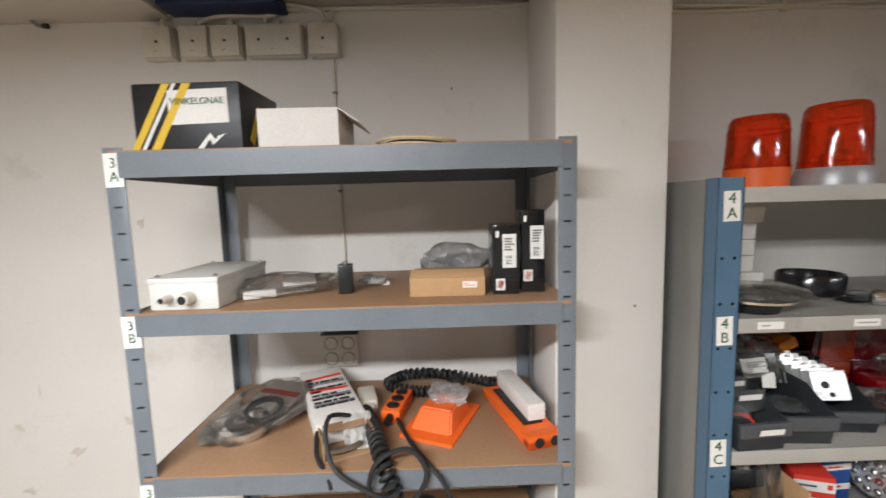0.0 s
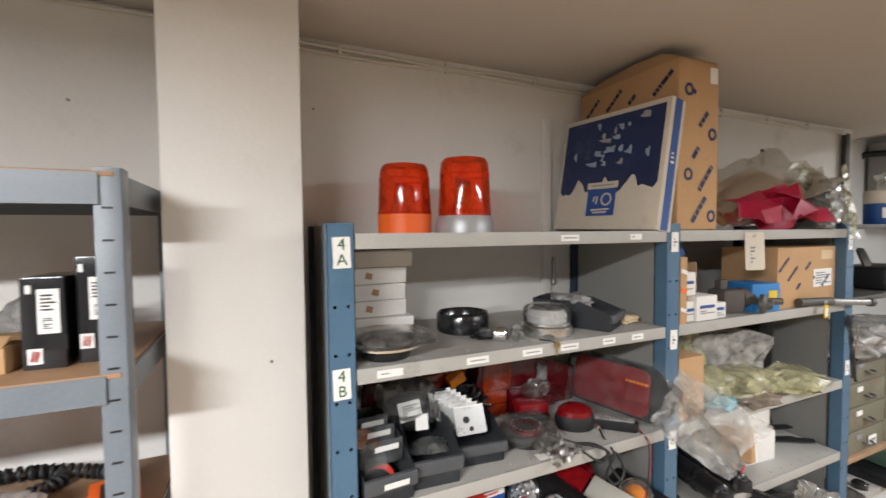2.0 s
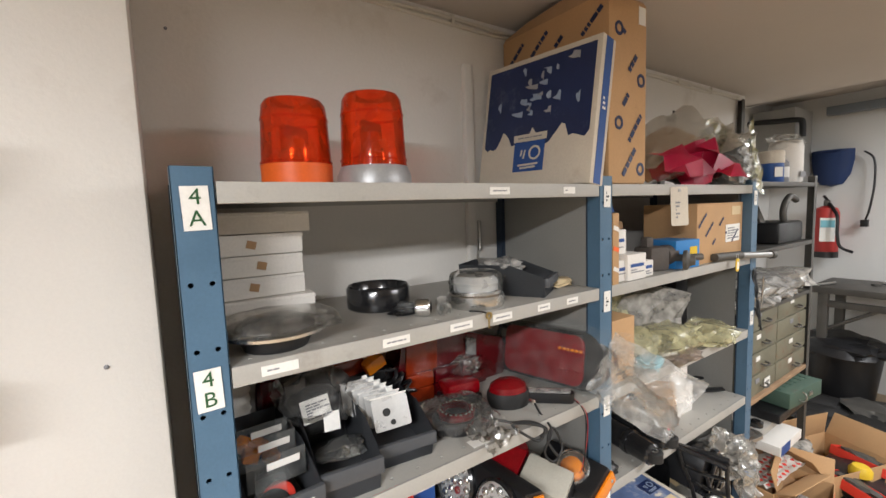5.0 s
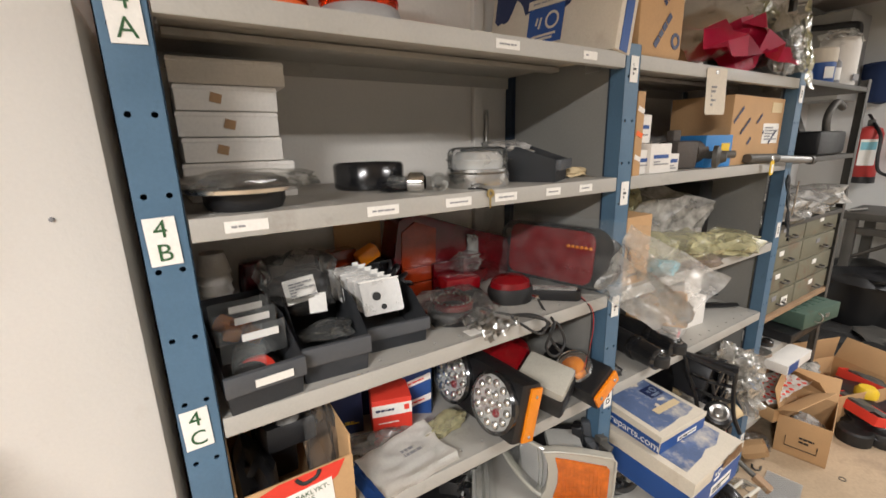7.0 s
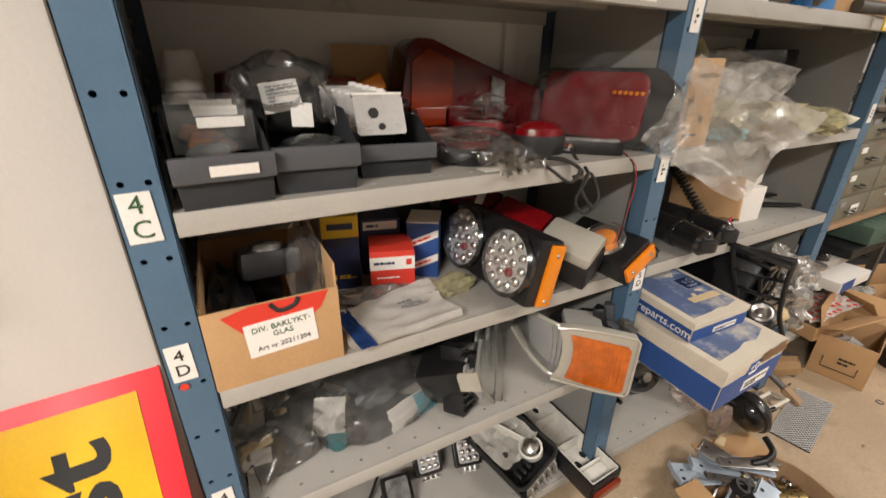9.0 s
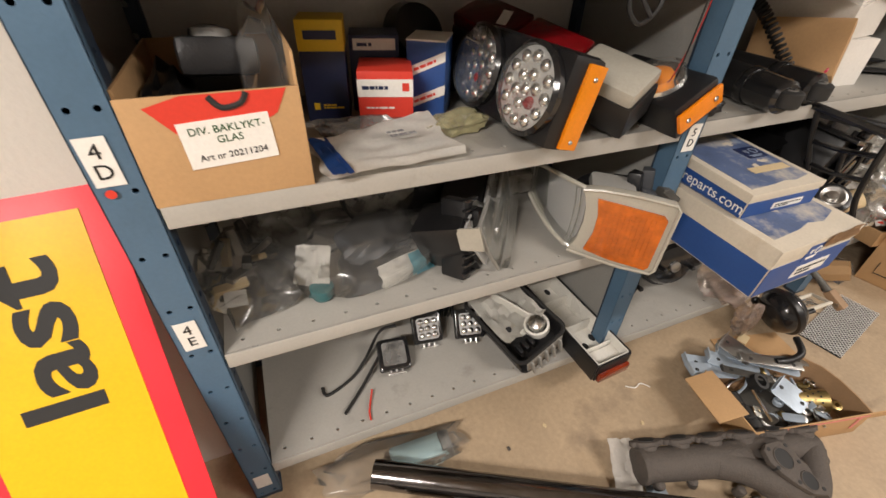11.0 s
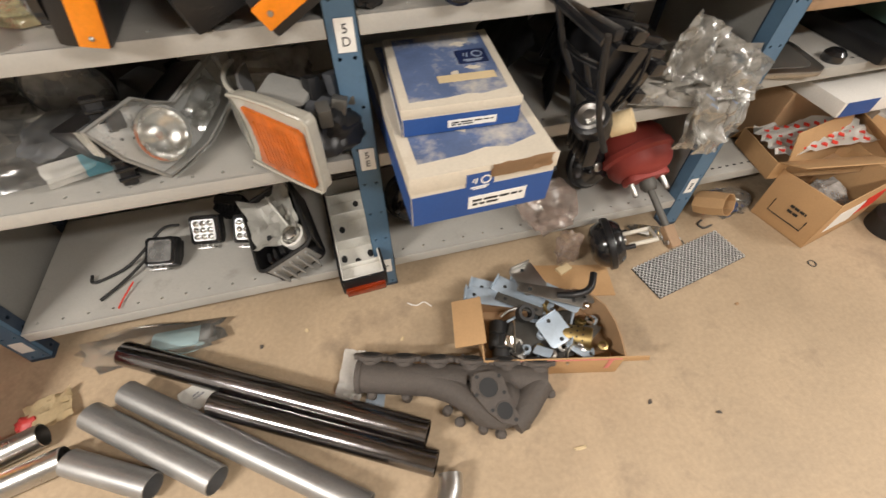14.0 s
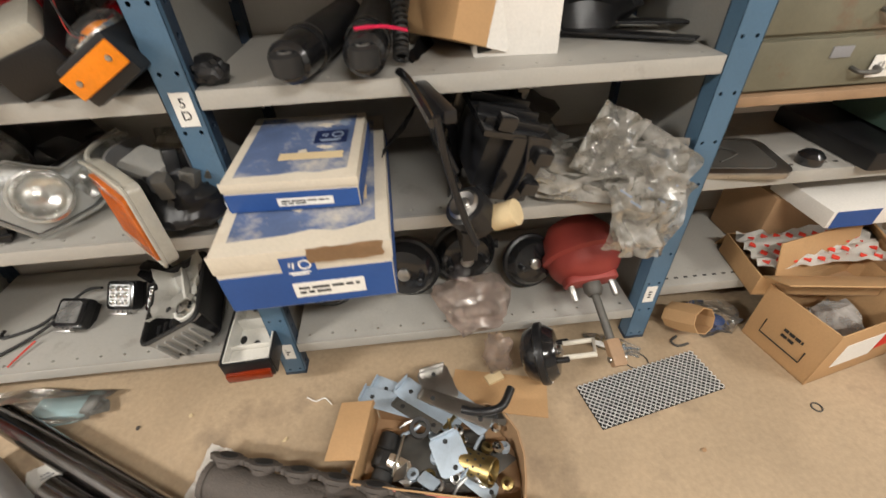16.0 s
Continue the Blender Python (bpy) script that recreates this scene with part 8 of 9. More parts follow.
def bay5_c():
    z = ZC
    size = (0.12, 0.26, 0.2)
    ob = carton("tall_carton", "tall brown carton standing at the shelf edge", pose(1.135, 0.15, z), size, CARD)
    patch(ob, size, "-y", -0.045, -0.02, 0.005, 0.07, INK, "arrow_print")
    print_on(ob, size, "-y", 0.0, -0.07, 0.08, 0.012, 1, INK, 3)
    # Black block put in as the dark of the gap behind the carton.
    one("carton_gap", box(0.11, 0.1, 0.26, 0.004), BLACK, "black block that paints the dark gap behind the tall carton", "box", pose(1.13, 0.34, z))
    for k, (x, y, sx, sy, sz, mt, lab) in enumerate(((1.33, 0.12, 0.16, 0.14, 0.1, YELLOW_FILM, "engine part wrapped in pale yellow film"), (1.50, 0.08, 0.28, 0.16, 0.085, YELLOW_FILM, "long part in creased yellow film"), (1.72, 0.03, 0.2, 0.14, 0.07, YELLOW_FILM, "yellow film bundle drooping over the edge"), (1.62, 0.25, 0.34, 0.18, 0.2, GREY_FILM, "dark parts in a crumpled grey bag"), (1.40, 0.3, 0.2, 0.16, 0.24, YELLOW_FILM, "upright yellow film wrap"), (1.30, 0.03, 0.09, 0.07, 0.035, TEAL_CARD, "teal-blue cloth scrap on the shelf"), (1.45, 0.0, 0.14, 0.08, 0.035, PINK_FILM, "scrap of crumpled pinkish plastic film"))):
        one("wrapped_part", lump(sx, sy, sz, 160 + k, 0.22, 0.35), mt, lab, "bag", pose(x, y, z, 0, 0, 15 * (k % 3 - 1)))
    # Plain black block added to fill the shelf's back.
    one("dark_bar", box(0.1, 0.2, 0.24, 0.01), BLACK, "black block filling the back of the shelf", "box", pose(1.86, 0.3, z))
    ob = thing("hanging_strap", "black strap hanging from the tube above", "strap")
    part("strap", film(0.09, 0.26, 171, 0.01, 8, 16, 0.004), BLACK, ob, "", pose(1.935, -0.045, z + 0.16, 80, 24, 10))
    part("bright_edge", tube([(1.93, -0.075, z + 0.25), (1.90, -0.08, z + 0.13)], 0.003, 6, False), CHROME, ob)


def bay5_b():
    z = ZB
    for k, (x, y, s, zz, mt) in enumerate(((1.065, 0.12, (0.03, 0.24, 0.21), 0.0, CARD), (1.125, 0.12, (0.07, 0.2, 0.065), 0, WHITE), (1.19, 0.1, (0.1, 0.18, 0.08), 0, WHITE), (1.27, 0.09, (0.06, 0.14, 0.05), 0, WHITE), (1.125, 0.13, (0.075, 0.2, 0.075), 0.082, WHITE))):
        ob = carton("small_carton", ("brown" if mt is CARD else "white") + " carton with blue print, packed on the shelf", pose(x, y, z + zz), s, mt, 0.002, "box", "small parts cartons")
        if mt is WHITE:
            patch(ob, s, "-y", 0, 0.005, s[0] * 0.7, 0.01, BLUE_CARD, "blue_print")
            print_on(ob, s, "-y", 0, -0.012, s[0] * 0.7, 0.014, 2, BAR, k)
        else:
            for v in (-0.06, 0.0, 0.06):
                patch(ob, s, "-y", 0, v, 0.026, 0.012, WHITE if v else ORANGE, "printed_band", 20)
    ob = carton("blue_carton", "bright blue carton with its lid folded up", pose(1.13, 0.14, z + 0.16), (0.08, 0.12, 0.05), BLUE_CARD)
    part("lid", put(slab([(-0.04, 0), (0.05, 0.0), (0.045, 0.05), (0.0, 0.065), (-0.03, 0.05)], 0.003), pose(0, -0.055, 0.05, 72, 0, 0)), BLUE_CARD, ob)
    one("clear_dark_bag", lump(0.1, 0.1, 0.17, 181, 0.15, 0.3), SMOKE, "dark part in a clear bag", "bag", pose(1.235, 0.2, z + 0.01))
    one("brown_open_box", box(0.16, 0.14, 0.17, 0.004), CARD_IN, "brown box behind the cartons", "box", pose(1.33, 0.27, z))
    ob = thing("steering_gear", "dark grey cast gear housing with shaft stubs", "gearbox", pose(1.385, 0.075, z, 0, 0, -15))
    part("housing", box(0.085, 0.085, 0.085, 0.016), IRON, ob)
    part("boss", rev([(0.035, 0), (0.035, 0.04), (0.02, 0.05)], 20), IRON, ob, "", pose(0.05, 0, 0.05, 0, 90, 0))
    part("shaft", rev([(0.012, 0), (0.012, 0.12)], 14), RACK, ob, "", pose(0.06, -0.02, 0.04, 0, 90, -14))
    part("top_lug", box(0.03, 0.03, 0.035, 0.006, -0.02, 0, 0.083), IRON, ob)
    ob = thing("oil_flange", "round dark flange with a steel rim", "flange", pose(1.455, 0.0, z + 0.035, 90, 0, 20))
    part("disc", rev([(0.034, 0), (0.034, 0.012), (0.02, 0.02), (0.014, 0.035)], 24), RACK, ob)
    size = (0.13, 0.12, 0.1)
    ob = carton("blue_parts_box", "blue carton with a yellow mark", pose(1.525, 0.075, z, 0, 0, -8), size, mat("mid_blue_card", (0.03, 0.20, 0.50), 0.5), 0.003)
    patch(ob, size, "-y", 0.03, 0.01, 0.04, 0.03, YELLOW, "yellow_mark")
    size = (0.42, 0.2, 0.225)
    ob = carton("long_carton", "long brown carton printed with dark slanted lettering", pose(1.79, 0.125, z, 0, 0, 2), size, CARD)
    for k in range(6):
        print_on(ob, size, "-y", -0.17 + 0.06 * k, 0.05 - 0.035 * (k % 3), 0.08, 0.02, 1, NAVY_CARD, k, -38)
    patch(ob, size, "-y", 0.11, -0.01, 0.14, 0.07, PAPER, "shipping_label")
    print_on(ob, size, "-y", 0.11, -0.01, 0.11, 0.05, 5, BAR, 3).location += Vector((0, -0.001, 0))
    patch(ob, size, "-y", 0.14, 0.08, 0.09, 0.035, TAN, "tape")
    ob = thing("drive_tube", "steel tube with a dark joint jutting from the shelf", "tube")
    part("tube", tube([(1.86, -0.012, z + 0.015), (2.07, -0.053, z + 0.003)], 0.0125, 18, False), MATT_PIPE, ob)
    part("joint", tube([(1.70, 0.008, z + 0.02), (1.87, -0.014, z + 0.016)], 0.016, 16, False), RACK, ob)
    part("end_ring", tube([(2.06, -0.051, z + 0.003), (2.08, -0.055, z + 0.002)], 0.017, 18, False), RACK, ob)
    ob = thing("key_tag", "yellow plastic key tag hanging from the tube", "tag", pose(1.8, -0.03, z - 0.005))
    part("tag", put(slab(rounded(0.026, 0.05, 0.01), 0.003), pose(0, 0, -0.01, 90, 0, 0)), YELLOW, ob)
    part("paper", put(slab(rounded(0.014, 0.03, 0.002), 0.001), pose(0, -0.003, -0.012, 90, 0, 0)), PAPER, ob)
    part("ring", tube([(0.008 * math.cos(a), -0.001, 0.022 + 0.008 * math.sin(a)) for a in (0, 1.05, 2.1, 3.14, 4.19, 5.24, 6.28)], 0.001, 5), STEEL, ob)


def bay5_a():
    z = ZA
    size = (0.19, 0.43, 0.53)
    ob = carton("tall_shipping_carton", "tall brown shipping carton with dark slanted print, worn top", pose(1.135, 0.222, z), size, CARD, 0.012)
    lid = [(-0.213, 0.0), (0.213, 0.0), (0.205, 0.014), (0.1, 0.034), (-0.04, 0.046), (-0.15, 0.04), (-0.205, 0.016)]
    part("bulged_lid", put(slab(lid, 0.182, 0.004), pose(-0.091, 0, size[2] - 0.008, 90, 0, 90)), CARD_IN, ob, "bulged brown lid, scuffed dark")
    for k in range(5):
        print_on(ob, size, "-y", 0.0 + 0.03 * (k % 2), -0.2 + 0.1 * k, 0.1, 0.03, 1, NAVY_CARD, k, -52)
    for k in range(4):
        part("round_print", rev([(0.02, 0), (0.02, 0.001), (0.011, 0.001), (0.011, 0)], 16, False), NAVY_CARD, ob, "", face_pose(size, "-y", 0.06 - 0.11 * (k % 2), -0.22 + 0.13 * k) @ pose(0, 0, 0, 90, 0, 0))
        print_on(ob, size, "-x", -0.14 + 0.1 * k, 0.2, 0.09, 0.028, 1, NAVY_CARD, k + 5, -40)
    patch(ob, size, "-y", 0.065, 0.225, 0.035, 0.05, PAPER, "label")
    ob = thing("hanging_tag", "cream card tag hanging on the shelf edge", "tag", pose(1.392, -0.014, z - 0.072, -3, 0, -14))
    part("card", put(slab(rounded(0.076, 0.128, 0.008), 0.001), pose(0, 0, 0, 90, 0, 0)), CREAM, ob)
    part("eyelet", rev([(0.006, 0), (0.006, 0.002), (0.003, 0.002), (0.003, 0)], 12, False), STEEL, ob, "", pose(0, -0.001, 0.052, 90, 0, 0))
    part("print", bars(0.02, 0.06, 5, 8), BAR, ob, m=pose(-0.008, -0.0015, -0.012))
    for x, y, w, h, rx, ry, rz, seed in ((1.5, 0.035, 0.3, 0.13, 52, -6, -6, 191), (1.7, 0.02, 0.28, 0.12, 46, 8, 4, 198), (1.58, 0.09, 0.2, 0.16, 74, -14, -10, 199)):
        one("folded_sheet", film(w, h, seed, 0.075, 4, 3, 0.004), CRIMSON, "stiff crimson plastic sheet folded at the shelf edge", "plastic sheet", pose(x, y, z + 0.052, rx, ry, rz), "crimson plastic sheets")
    ob = thing("panel_in_bag", "brown panel in a clear plastic bag, leaning on the pile", "bag", pose(1.6, 0.17, z + 0.135, 34, -20, -6))
    part("panel", box(0.42, 0.2, 0.01, 0.004), CARD, ob)
    part("film", film(0.56, 0.3, 193, 0.03, 26, 18), FILM, ob, "clear bag film", pose(0.06, -0.03, 0.03))
    for k in range(4):
        part("vent_hole", rev([(0.007, 0), (0.007, 0.002)], 10), INK, ob, "", pose(0.0 + 0.06 * k, -0.13, 0.05))
    one("dark_engine_part", lump(0.24, 0.16, 0.17, 194, 0.3, 0.25), RACK, "dark metal part in the pile", "engine part", pose(1.82, 0.14, z, 0, 0, 10))
    one("spare_shaft", tube([(1.66, 0.1, z + 0.1), (1.78, 0.05, z + 0.15)], 0.02, 14, False), STEEL, "short steel shaft in the pile", "shaft")
    ob = thing("yellow_wrapped_part", "dark part in stiff yellowish film jutting over the edge", "bag", pose(1.93, 0.05, z))
    part("film", film(0.26, 0.1, 195, 0.03, 14, 10), YELLOW_FILM, ob, "yellow film fold", pose(-0.05, 0.02, 0.2, 50, 4, 6))
    part("film", film(0.07, 0.3, 203, 0.02, 8, 20), YELLOW_FILM, ob, "yellow film edge hanging down", pose(0.06, -0.05, 0.11, 82, 12, 24))
    part("film", film(0.2, 0.18, 204, 0.025, 14, 14), FILM, ob, "clear film side", pose(-0.02, -0.05, 0.1, 76, 6, 10))
    part("body", lump(0.2, 0.16, 0.17, 196, 0.25, 0.3), RACK, ob, "dark metal part behind the film", pose(-0.04, 0.06, 0.002))
    part("bracket", box(0.16, 0.03, 0.03, 0.006), BLACK, ob, "", pose(-0.06, 0.0, 0.13, 10, 30, 10))
    one("clear_wrap", lump(0.15, 0.1, 0.1, 197, 0.25, 0.35), FILM, "crumpled clear wrap at the shelf edge", "film", pose(1.82, 0.02, z))


bay5_floor_level()
bay5_e()
bay5_d()
bay5_c()
bay5_b()
bay5_a()


# ---- the dark rack and the far end ----
def bottle(label, x, y, z, r, h, body, cap):
    ob = thing("bottle", label, "bottle", pose(x, y, z))
    part("body", rev([(r * 0.95, 0), (r, 0.005), (r, h * 0.72), (r * 0.5, h * 0.86), (r * 0.42, h * 0.88)], 24), body, ob)
    part("cap", rev([(r * 0.5, h * 0.86), (r * 0.5, h), (r * 0.4, h)], 18), cap, ob)
    part("label", rev([(r * 1.005, h * 0.2), (r * 1.01, h * 0.22), (r * 1.01, h * 0.55), (r * 1.005, h * 0.57)], 24, False), PAPER if body is not WHITE else BAR, ob)


def rack_things():
    z = 1.745
    ob = thing("blue_jar", "short blue tub with a white lid", "tub", pose(2.68, 0.16, z))
    part("body", rev([(0.052, 0), (0.055, 0.005), (0.055, 0.1), (0.05, 0.105)], 24), BLUE_CARD, ob)
    part("lid", rev([(0.05, 0.1), (0.057, 0.102), (0.057, 0.16), (0.05, 0.166), (0.001, 0.166)], 24), CREAM, ob, "off-white lid")
    part("label", put(box(0.04, 0.002, 0.05, 0), pose(-0.034, -0.045, 0.03, 0, 0, -37)), PAPER, ob)
    bottle("small dark grey bottle", 2.79, 0.15, z, 0.035, 0.15, BAR, BLACK)
    ob = thing("white_canister", "large white canister in a clear bag", "canister", pose(2.91, 0.17, z))
    part("body", rev([(0.075, 0), (0.08, 0.01), (0.08, 0.2), (0.07, 0.23), (0.03, 0.235)], 28), WHITE, ob)
    part("bag_top", lump(0.15, 0.14, 0.09, 201, 0.15, 0.25), FILM, ob, "clear bag gathered on top", pose(0, 0, 0.18))
    part("label", box(0.08, 0.002, 0.03, 0, 0, -0.082, 0.03), BAR, ob)
    one("black_hose", tube([(4.325, 0.897, 2.279), (4.325, 0.859, 2.315), (4.325, 0.673, 2.3), (4.325, 0.524, 2.287), (4.325, 0.496, 2.254), (4.325, 0.494, 2.15)], 0.022, 10), RUBBER, "dark bent hose on the grey block", "hose")
    z = 1.43
    one("steel_band_roll", rev([(0.17, 0), (0.17, 0.05), (0.15, 0.05), (0.15, 0), (0.17, 0)], 40, False), RACK, "dark steel hoop standing on the rack", "hoop", pose(2.3, 0.2, z + 0.17, 80, 0, 30))
    one("belt_pulley", rev([(0.09, 0), (0.1, 0.01), (0.09, 0.03), (0.07, 0.03), (0.06, 0.01)], 32), RACK, "dark curved clamp on the rack", "clamp", pose(2.66, 0.2, z + 0.1, 70, 0, 20))
    one("dark_toolbox", box(0.34, 0.2, 0.11, 0.02), BLACK, "dark case on the rack", "case", pose(2.72, 0.17, z))
    one("bent_clamp", tube([(2.75, 0.1, z + 0.02), (2.68, 0.1, z + 0.16), (2.76, 0.1, z + 0.24), (2.86, 0.1, z + 0.22)], 0.016, 10), RACK, "bent dark metal clamp on the rack", "clamp")
    z = 1.152
    for k, (x, y, s) in enumerate(((2.3, 0.16, 0.3), (2.55, 0.15, 0.34), (2.8, 0.16, 0.3))):
        one("bagged_part", lump(s, 0.24, 0.11, 210 + k, 0.25, 0.4), (GREY_FILM, MILK_FILM, GREY_FILM)[k], "metal parts in crumpled clear bags on the cabinet", "bag", pose(x, y, z), "bags on the cabinet")
    one("bagged_metal", lump(0.5, 0.18, 0.06, 214, 0.3, 0.4), STEEL, "loose bright metal parts under the bags", "part", pose(2.55, 0.18, z))
    z = ZE
    ob = thing("green_case", "green metal case with a wire handle and latch", "case", pose(2.78, 0.14, z + 0.055, 0, 0, -6))
    part("body", box(0.36, 0.3, 0.085, 0.008), GREEN, ob)
    for k in range(6):
        part("rib", box(0.045, 0.24, 0.006, 0.002, -0.14 + 0.056 * k, 0.02, 0.084), GREEN, ob)
    part("handle", tube([(-0.08, -0.152, 0.03), (-0.08, -0.175, 0.035), (-0.08, -0.18, 0.065), (-0.07, -0.16, 0.075)], 0.004, 6), STEEL, ob)
    part("latch", box(0.035, 0.008, 0.022, 0.003, 0.04, -0.153, 0.03), STEEL, ob)
    one("black_case", box(0.46, 0.32, 0.05, 0.01), BLACK, "flat black case under the green one", "case", pose(2.72, 0.18, z))
    ob = thing("steel_tray", "dull steel tray with a looped wire on it", "tray", pose(2.2, 0.135, z, 0, 0, -10))
    part("tray", slab(rounded(0.26, 0.2, 0.04), 0.018, 0.006), STEEL, ob)
    part("inner", slab(rounded(0.2, 0.15, 0.03), 0.003), RACK, ob, "", pose(0, 0, 0.017))
    part("wire", tube([(-0.08, -0.03, 0.022), (-0.02, 0.03, 0.024), (0.03, 0.0, 0.022), (-0.03, -0.05, 0.022)], 0.003, 6), RACK, ob)
    one("rubber_bumper", rev([(0.03, 0), (0.03, 0.02), (0.02, 0.03), (0.001, 0.032)], 20), GLOSSY, "round black knob at the shelf edge", "knob", pose(2.40, 0.09, z))
    size = (0.3, 0.2, 0.05)
    ob = carton("blue_white_box", "flat blue and white carton under the shelf", pose(2.6, 0.1, 0.37), size, WHITE)
    patch(ob, size, "-y", -0.08, 0, 0.12, 0.05, BLUE_CARD, "blue_end")
    one("support_box", box(0.36, 0.2, 0.21, 0.004), CARD_IN, "brown box at the back of the low shelf", "box", pose(2.62, 0.25, 0.157))
    # open carton with red and white wrap
    ob = open_carton("open_flat_carton", "flat opened carton with red and white patterned wrap", pose(2.52, 0.06, 0.158, 0, 0, -9), (0.34, 0.2, 0.07), (62, None, 150, None), 0.5)
    wrap = part("patterned_wrap", film(0.33, 0.16, 221, 0.02, 20, 12, 0.002, lambda u, v: 0.09 + 0.03 * u), PAPER, ob, "white wrap with red dots")
    for i in range(9):
        for j in range(4):
            part("red_dot", slab([(-0.011, 0), (0, -0.013), (0.011, 0), (0, 0.013)], 0.003), RED_CARD, wrap, "", pose(-0.145 + 0.035 * i + 0.012 * (j % 2), -0.06 + 0.036 * j, 0.098 + 0.03 * (-0.44 + 0.1 * i) + 0.006))
    one("grey_wrap", lump(0.3, 0.2, 0.1, 222, 0.25, 0.35), GREY_FILM, "grey plastic wrap beside the open carton", "bag", pose(2.88, 0.12, 0.158))
    # carton on the floor
    ob = open_carton("floor_carton", "open brown cardboard carton standing on the floor", pose(2.545, -0.085, 0.0, 0, 0, 12), (0.31, 0.2, 0.2), (None, 40, 16, None), 0.62)
    size = (0.31, 0.2, 0.2)
    print_on(ob, size, "-x", 0.02, 0.0, 0.06, 0.04, 2, INK, 5)
    part("corner_print", tube([(-0.157, 0.06, 0.1), (-0.157, 0.06, 0.05), (-0.157, -0.06, 0.05), (-0.157, -0.06, 0.09)], 0.002, 5, False), INK, ob)
    patch(ob, size, "-y", -0.03, 0.0, 0.14, 0.09, PAPER, "shipping_label")
    patch(ob, size, "-y", 0.09, 0.02, 0.1, 0.08, RED_CARD, "red_label", -8)
    one("packing_film", lump(0.2, 0.13, 0.1, 224, 0.25, 0.35), MILK_FILM, "packing film inside the carton", "film", pose(2.55, -0.08, 0.01, 0, 0, 12))
    # carton of red trays further on
    ob = open_carton("tool_carton", "open brown carton with red trays and tools", pose(3.02, -0.04, 0.0, 0, 0, -20), (0.5, 0.34, 0.2), (None, 30, -6, 40), 0.4)
    for x, y, rz in ((2.86, -0.2, 60), (3.2, -0.16, 70)):
        t = thing("red_tray", "red plastic parts tray", "tray", pose(x, y, 0.12, 14, 0, rz), "red trays")
        part("floor", box(0.26, 0.12, 0.004, 0), RED_CARD, t)
        for k, (w, d) in enumerate(((0.26, 0.12), (0.12, 0.26), (0.26, 0.12), (0.12, 0.26))):
            part("wall", box(w, 0.004, 0.05, 0.001), RED_CARD, t, "", pose(0, 0, 0, 0, 0, 90 * k) @ pose(0, -d / 2, 0))
        one("tray_contents", lump(0.2, 0.09, 0.05, 230 + int(x * 10), 0.25, 0.35, 3), RACK, "dark small parts in the tray", "part", pose(x, y, 0.13, 14, 0, rz))
    one("yellow_dome", rev([(0.05, 0), (0.05, 0.03), (0.035, 0.05), (0.001, 0.052)], 20), YELLOW, "yellow plastic dome among the tools", "cap", pose(3.0, -0.19, 0.16))
    for x, y, r in ((2.78, -0.22, 0.07), (2.86, -0.30, 0.065)):
        one("rubber_roller", rev([(r, 0), (r * 1.02, 0.01), (r * 1.02, 0.06), (r * 0.9, 0.07)], 24), RUBBER, "black rubber ring on the floor", "ring", pose(x, y, 0.0), "black rings on the floor")
    one("rubber_hose", lump(0.4, 0.3, 0.14, 233, 0.3, 0.3), BLACK, "tangled black rubber hose on the floor", "hose", pose(3.0, -0.16, 0.0))
    one("bracket_plate", box(0.03, 0.004, 0.075, 0.001), INK, "small dark metal plate on the wall", "plate", pose(2.24, WALL_Y - 0.003, 2.06))


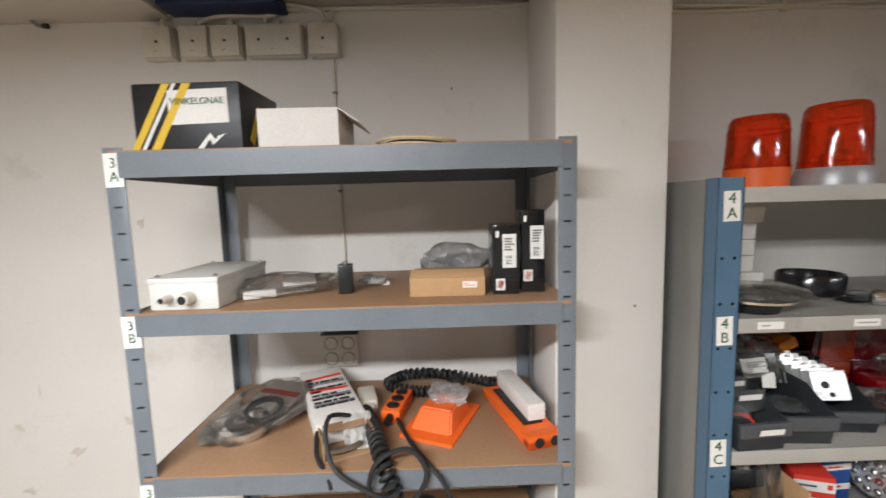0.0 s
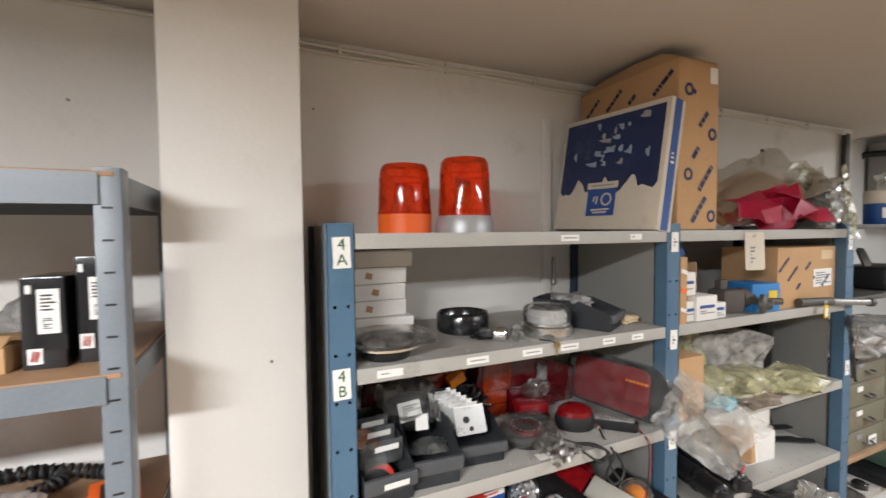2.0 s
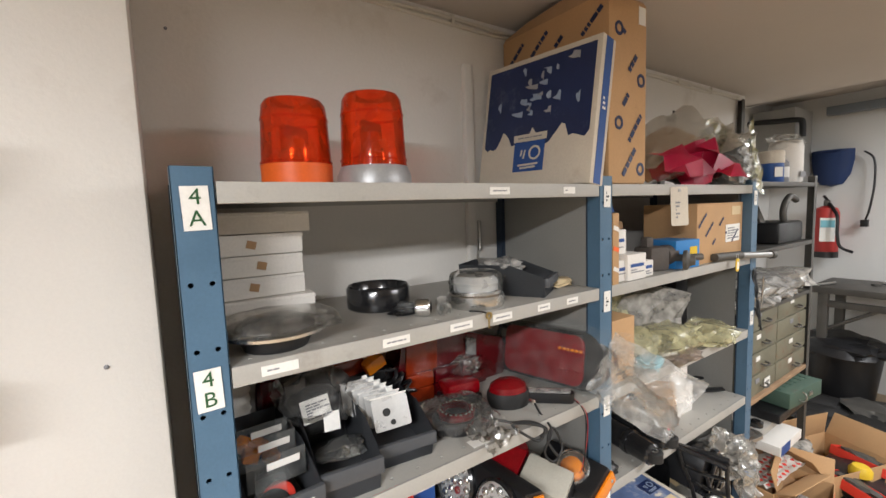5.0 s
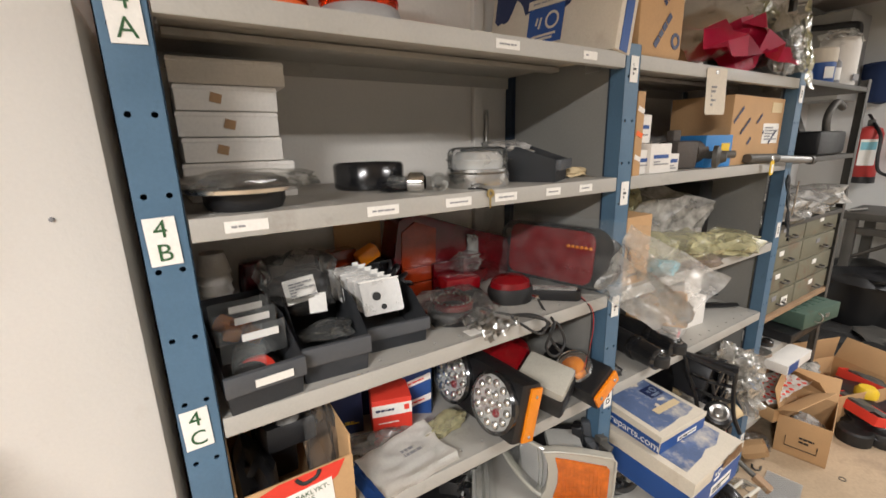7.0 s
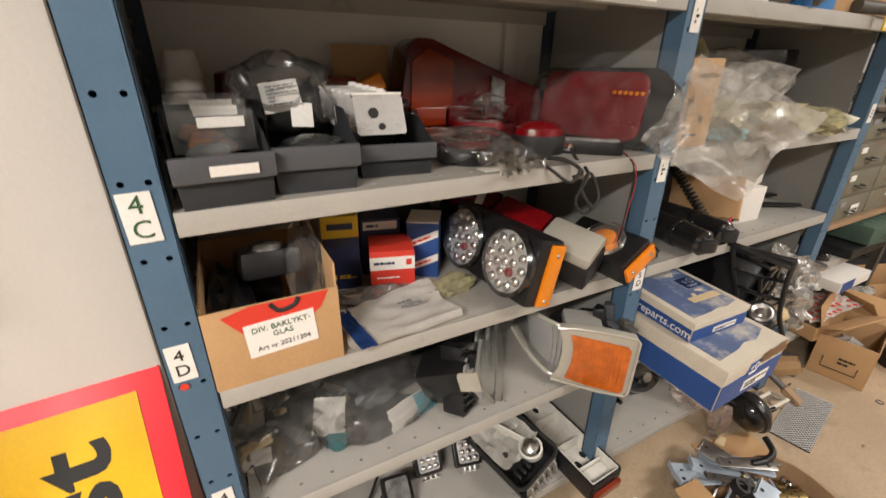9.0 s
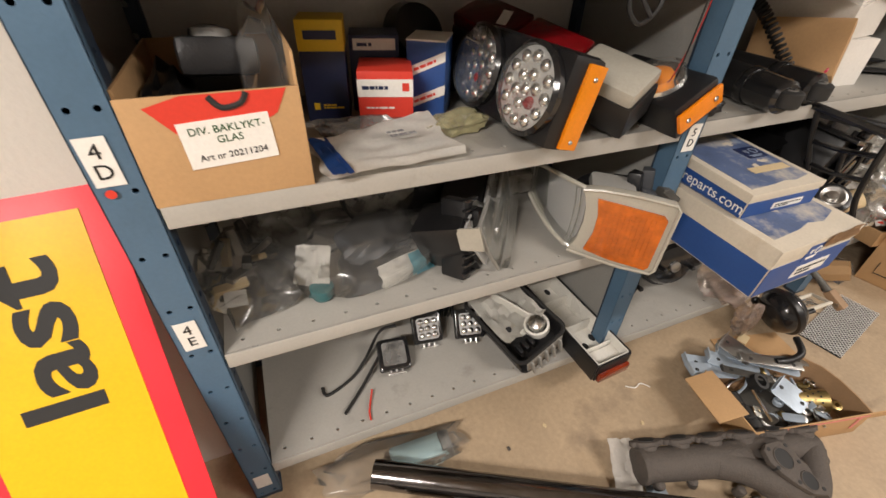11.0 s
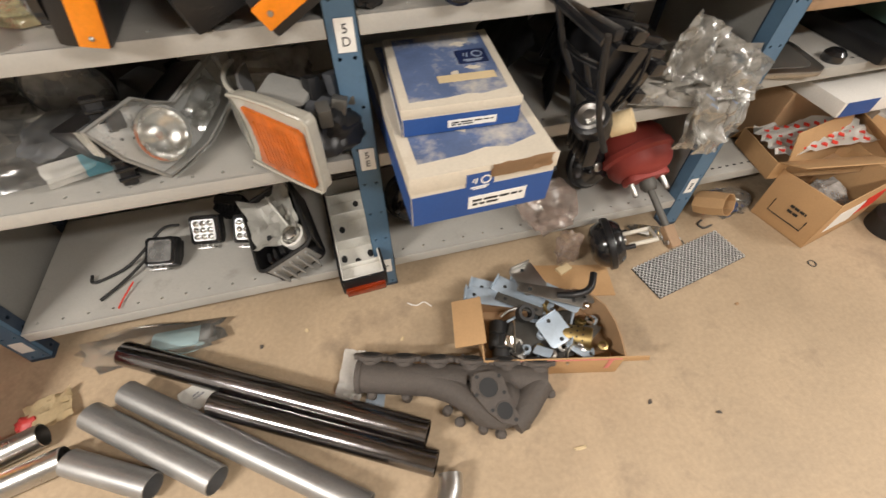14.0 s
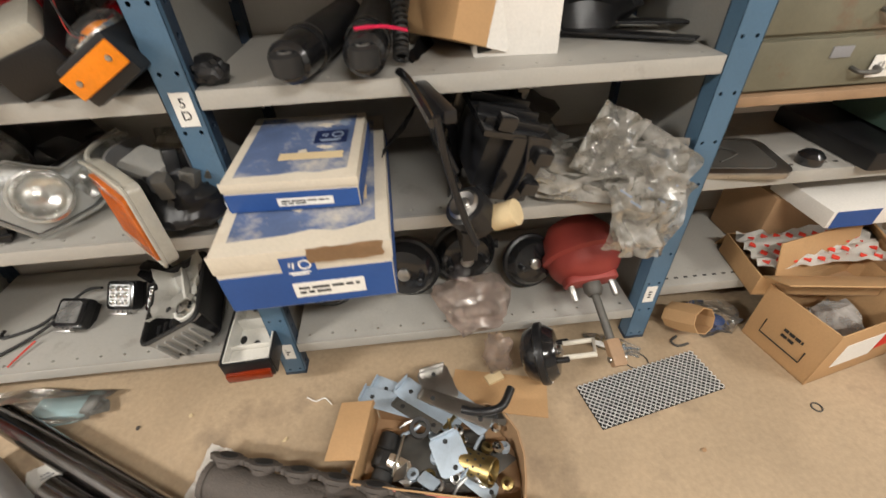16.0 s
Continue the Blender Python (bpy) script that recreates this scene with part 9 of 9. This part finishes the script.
def far_end():
    ob = thing("fire_extinguisher", "red fire extinguisher on the wall with a blue and white label", "fire extinguisher", pose(4.735, 0.42, 1.14))
    part("cylinder", rev([(0.075, 0.03), (0.085, 0.045), (0.085, 0.38), (0.07, 0.42), (0.03, 0.44)], 28), RED, ob)
    part("base_ring", rev([(0.088, 0), (0.088, 0.05), (0.08, 0.052)], 28), BLACK, ob)
    part("label", put(box(0.1, 0.003, 0.2, 0), pose(-0.083, -0.03, 0.14, 0, 0, -70)), PAPER, ob)
    part("blue_field", put(box(0.09, 0.003, 0.06, 0), pose(-0.0855, -0.031, 0.26, 0, 0, -70)), TEAL_CARD, ob)
    part("valve", box(0.05, 0.04, 0.05, 0.008, 0, 0, 0.44), RACK, ob)
    part("lever", put(box(0.12, 0.02, 0.012, 0.003), pose(-0.04, 0.0, 0.5, 0, 20, 0)), BLACK, ob)
    part("hose", tube([(-0.02, -0.02, 0.46), (-0.1, -0.09, 0.36), (-0.11, -0.1, 0.2), (-0.1, -0.12, 0.1), (-0.1, -0.2, 0.06)], 0.012, 8), BLACK, ob)
    ob = thing("peaked_hat", "dark blue peaked hat hanging on the wall", "hat", pose(4.78, 0.41, 2.05, 180, 0, -90) @ Matrix.Diagonal((0.85, 1, 1.7, 1)))
    part("crown", put(rev([(0.15, 0), (0.15, 0.05), (0.13, 0.12), (0.08, 0.17), (0.001, 0.18)], 24), Matrix.Diagonal((1.1, 0.6, 1, 1))), CAP_BLUE, ob)
    part("peak", put(slab(rounded(0.24, 0.14, 0.06), 0.01, 0.004), pose(0, 0.04, 0.0, 0, 0, 0)), CAP_BLUE, ob)
    ob = thing("power_cord", "black power cord with a plug hanging on the wall", "cable")
    part("cord", tube([(4.8, 0.22, 2.02), (4.8, 0.16, 1.95), (4.8, 0.15, 1.75), (4.8, 0.17, 1.55), (4.8, 0.19, 1.46)], 0.008, 7), BLACK, ob)
    part("plug", box(0.04, 0.05, 0.06, 0.008, 4.8, 0.195, 1.4), BLACK, ob)
    # heavy steel bench along the end wall
    ob = thing("welding_bench", "heavy dark steel workbench with loose tools", "workbench", pose(4.5, -0.5, 0.0))
    part("top", box(0.56, 1.75, 0.05, 0.004, 0, 0, 0.91), RACK, ob)
    for x in (-0.23, 0.23):
        for y in (-0.8, 0.8):
            part("leg", box(0.06, 0.06, 0.91, 0.004, x, y, 0), RACK, ob)
    part("rail", box(0.04, 1.6, 0.05, 0.003, -0.23, 0, 0.8), RACK, ob)
    part("brace", tube([(-0.23, 0.78, 0.62), (-0.23, 0.45, 0.84)], 0.014, 8, False), RACK, ob)
    for k in range(12):
        rng = random.Random(300 + k)
        bm = tube([(0, -0.09, 0.012), (0, 0.09, 0.012)], 0.01, 8, False) if k % 2 else rev([(0.03, 0), (0.03, 0.015), (0.018, 0.015), (0.018, 0)], 14, False)
        one("bench_tool", bm, (RACK, STEEL)[k % 3 == 0], "loose steel tool on the bench", "tool", pose(4.3 + 0.4 * rng.random(), 0.3 - 1.3 * rng.random(), 0.961, 0, 0, 360 * rng.random()), "tools on the bench")
    ob = thing("waste_bucket", "black plastic bucket under the bench", "bucket", pose(4.4, 0.2, 0.0))
    part("bucket", rev([(0.19, 0), (0.24, 0.46), (0.255, 0.47), (0.235, 0.47), (0.18, 0.02)], 28), BLACK, ob)
    part("bag", lump(0.46, 0.46, 0.16, 241, 0.2, 0.3), BLACK, ob, "", pose(0, 0, 0.4))
    for k, (x, y) in enumerate(((4.0, 0.2), (4.1, -0.05), (3.85, -0.1), (4.25, -0.3), (3.75, 0.25))):
        one("scrap_piece", lump(0.4, 0.3, 0.14, 245 + k, 0.35, 0.35), RACK if k % 2 else RUBBER, "lump of dark metal scrap on the floor", "scrap", pose(x, y, 0.0, 0, 0, 40 * k), "scrap under the bench")
    # Grey block added where the end wall looks grey; no cabinet is known here.
    one("wall_cabinet", box(0.42, 0.3, 0.62, 0.006), PANEL, "added grey block standing for the end wall's grey area", "cabinet", pose(4.55, 0.7, 1.78))
    for y in (-0.35, -0.55):
        one("conduit", tube([(4.83, y, 0.9), (4.83, y, 2.4)], 0.018, 10, False), FAR_WALL, "pale conduit on the end wall", "pipe", None, "conduits")


rack_things()
far_end()
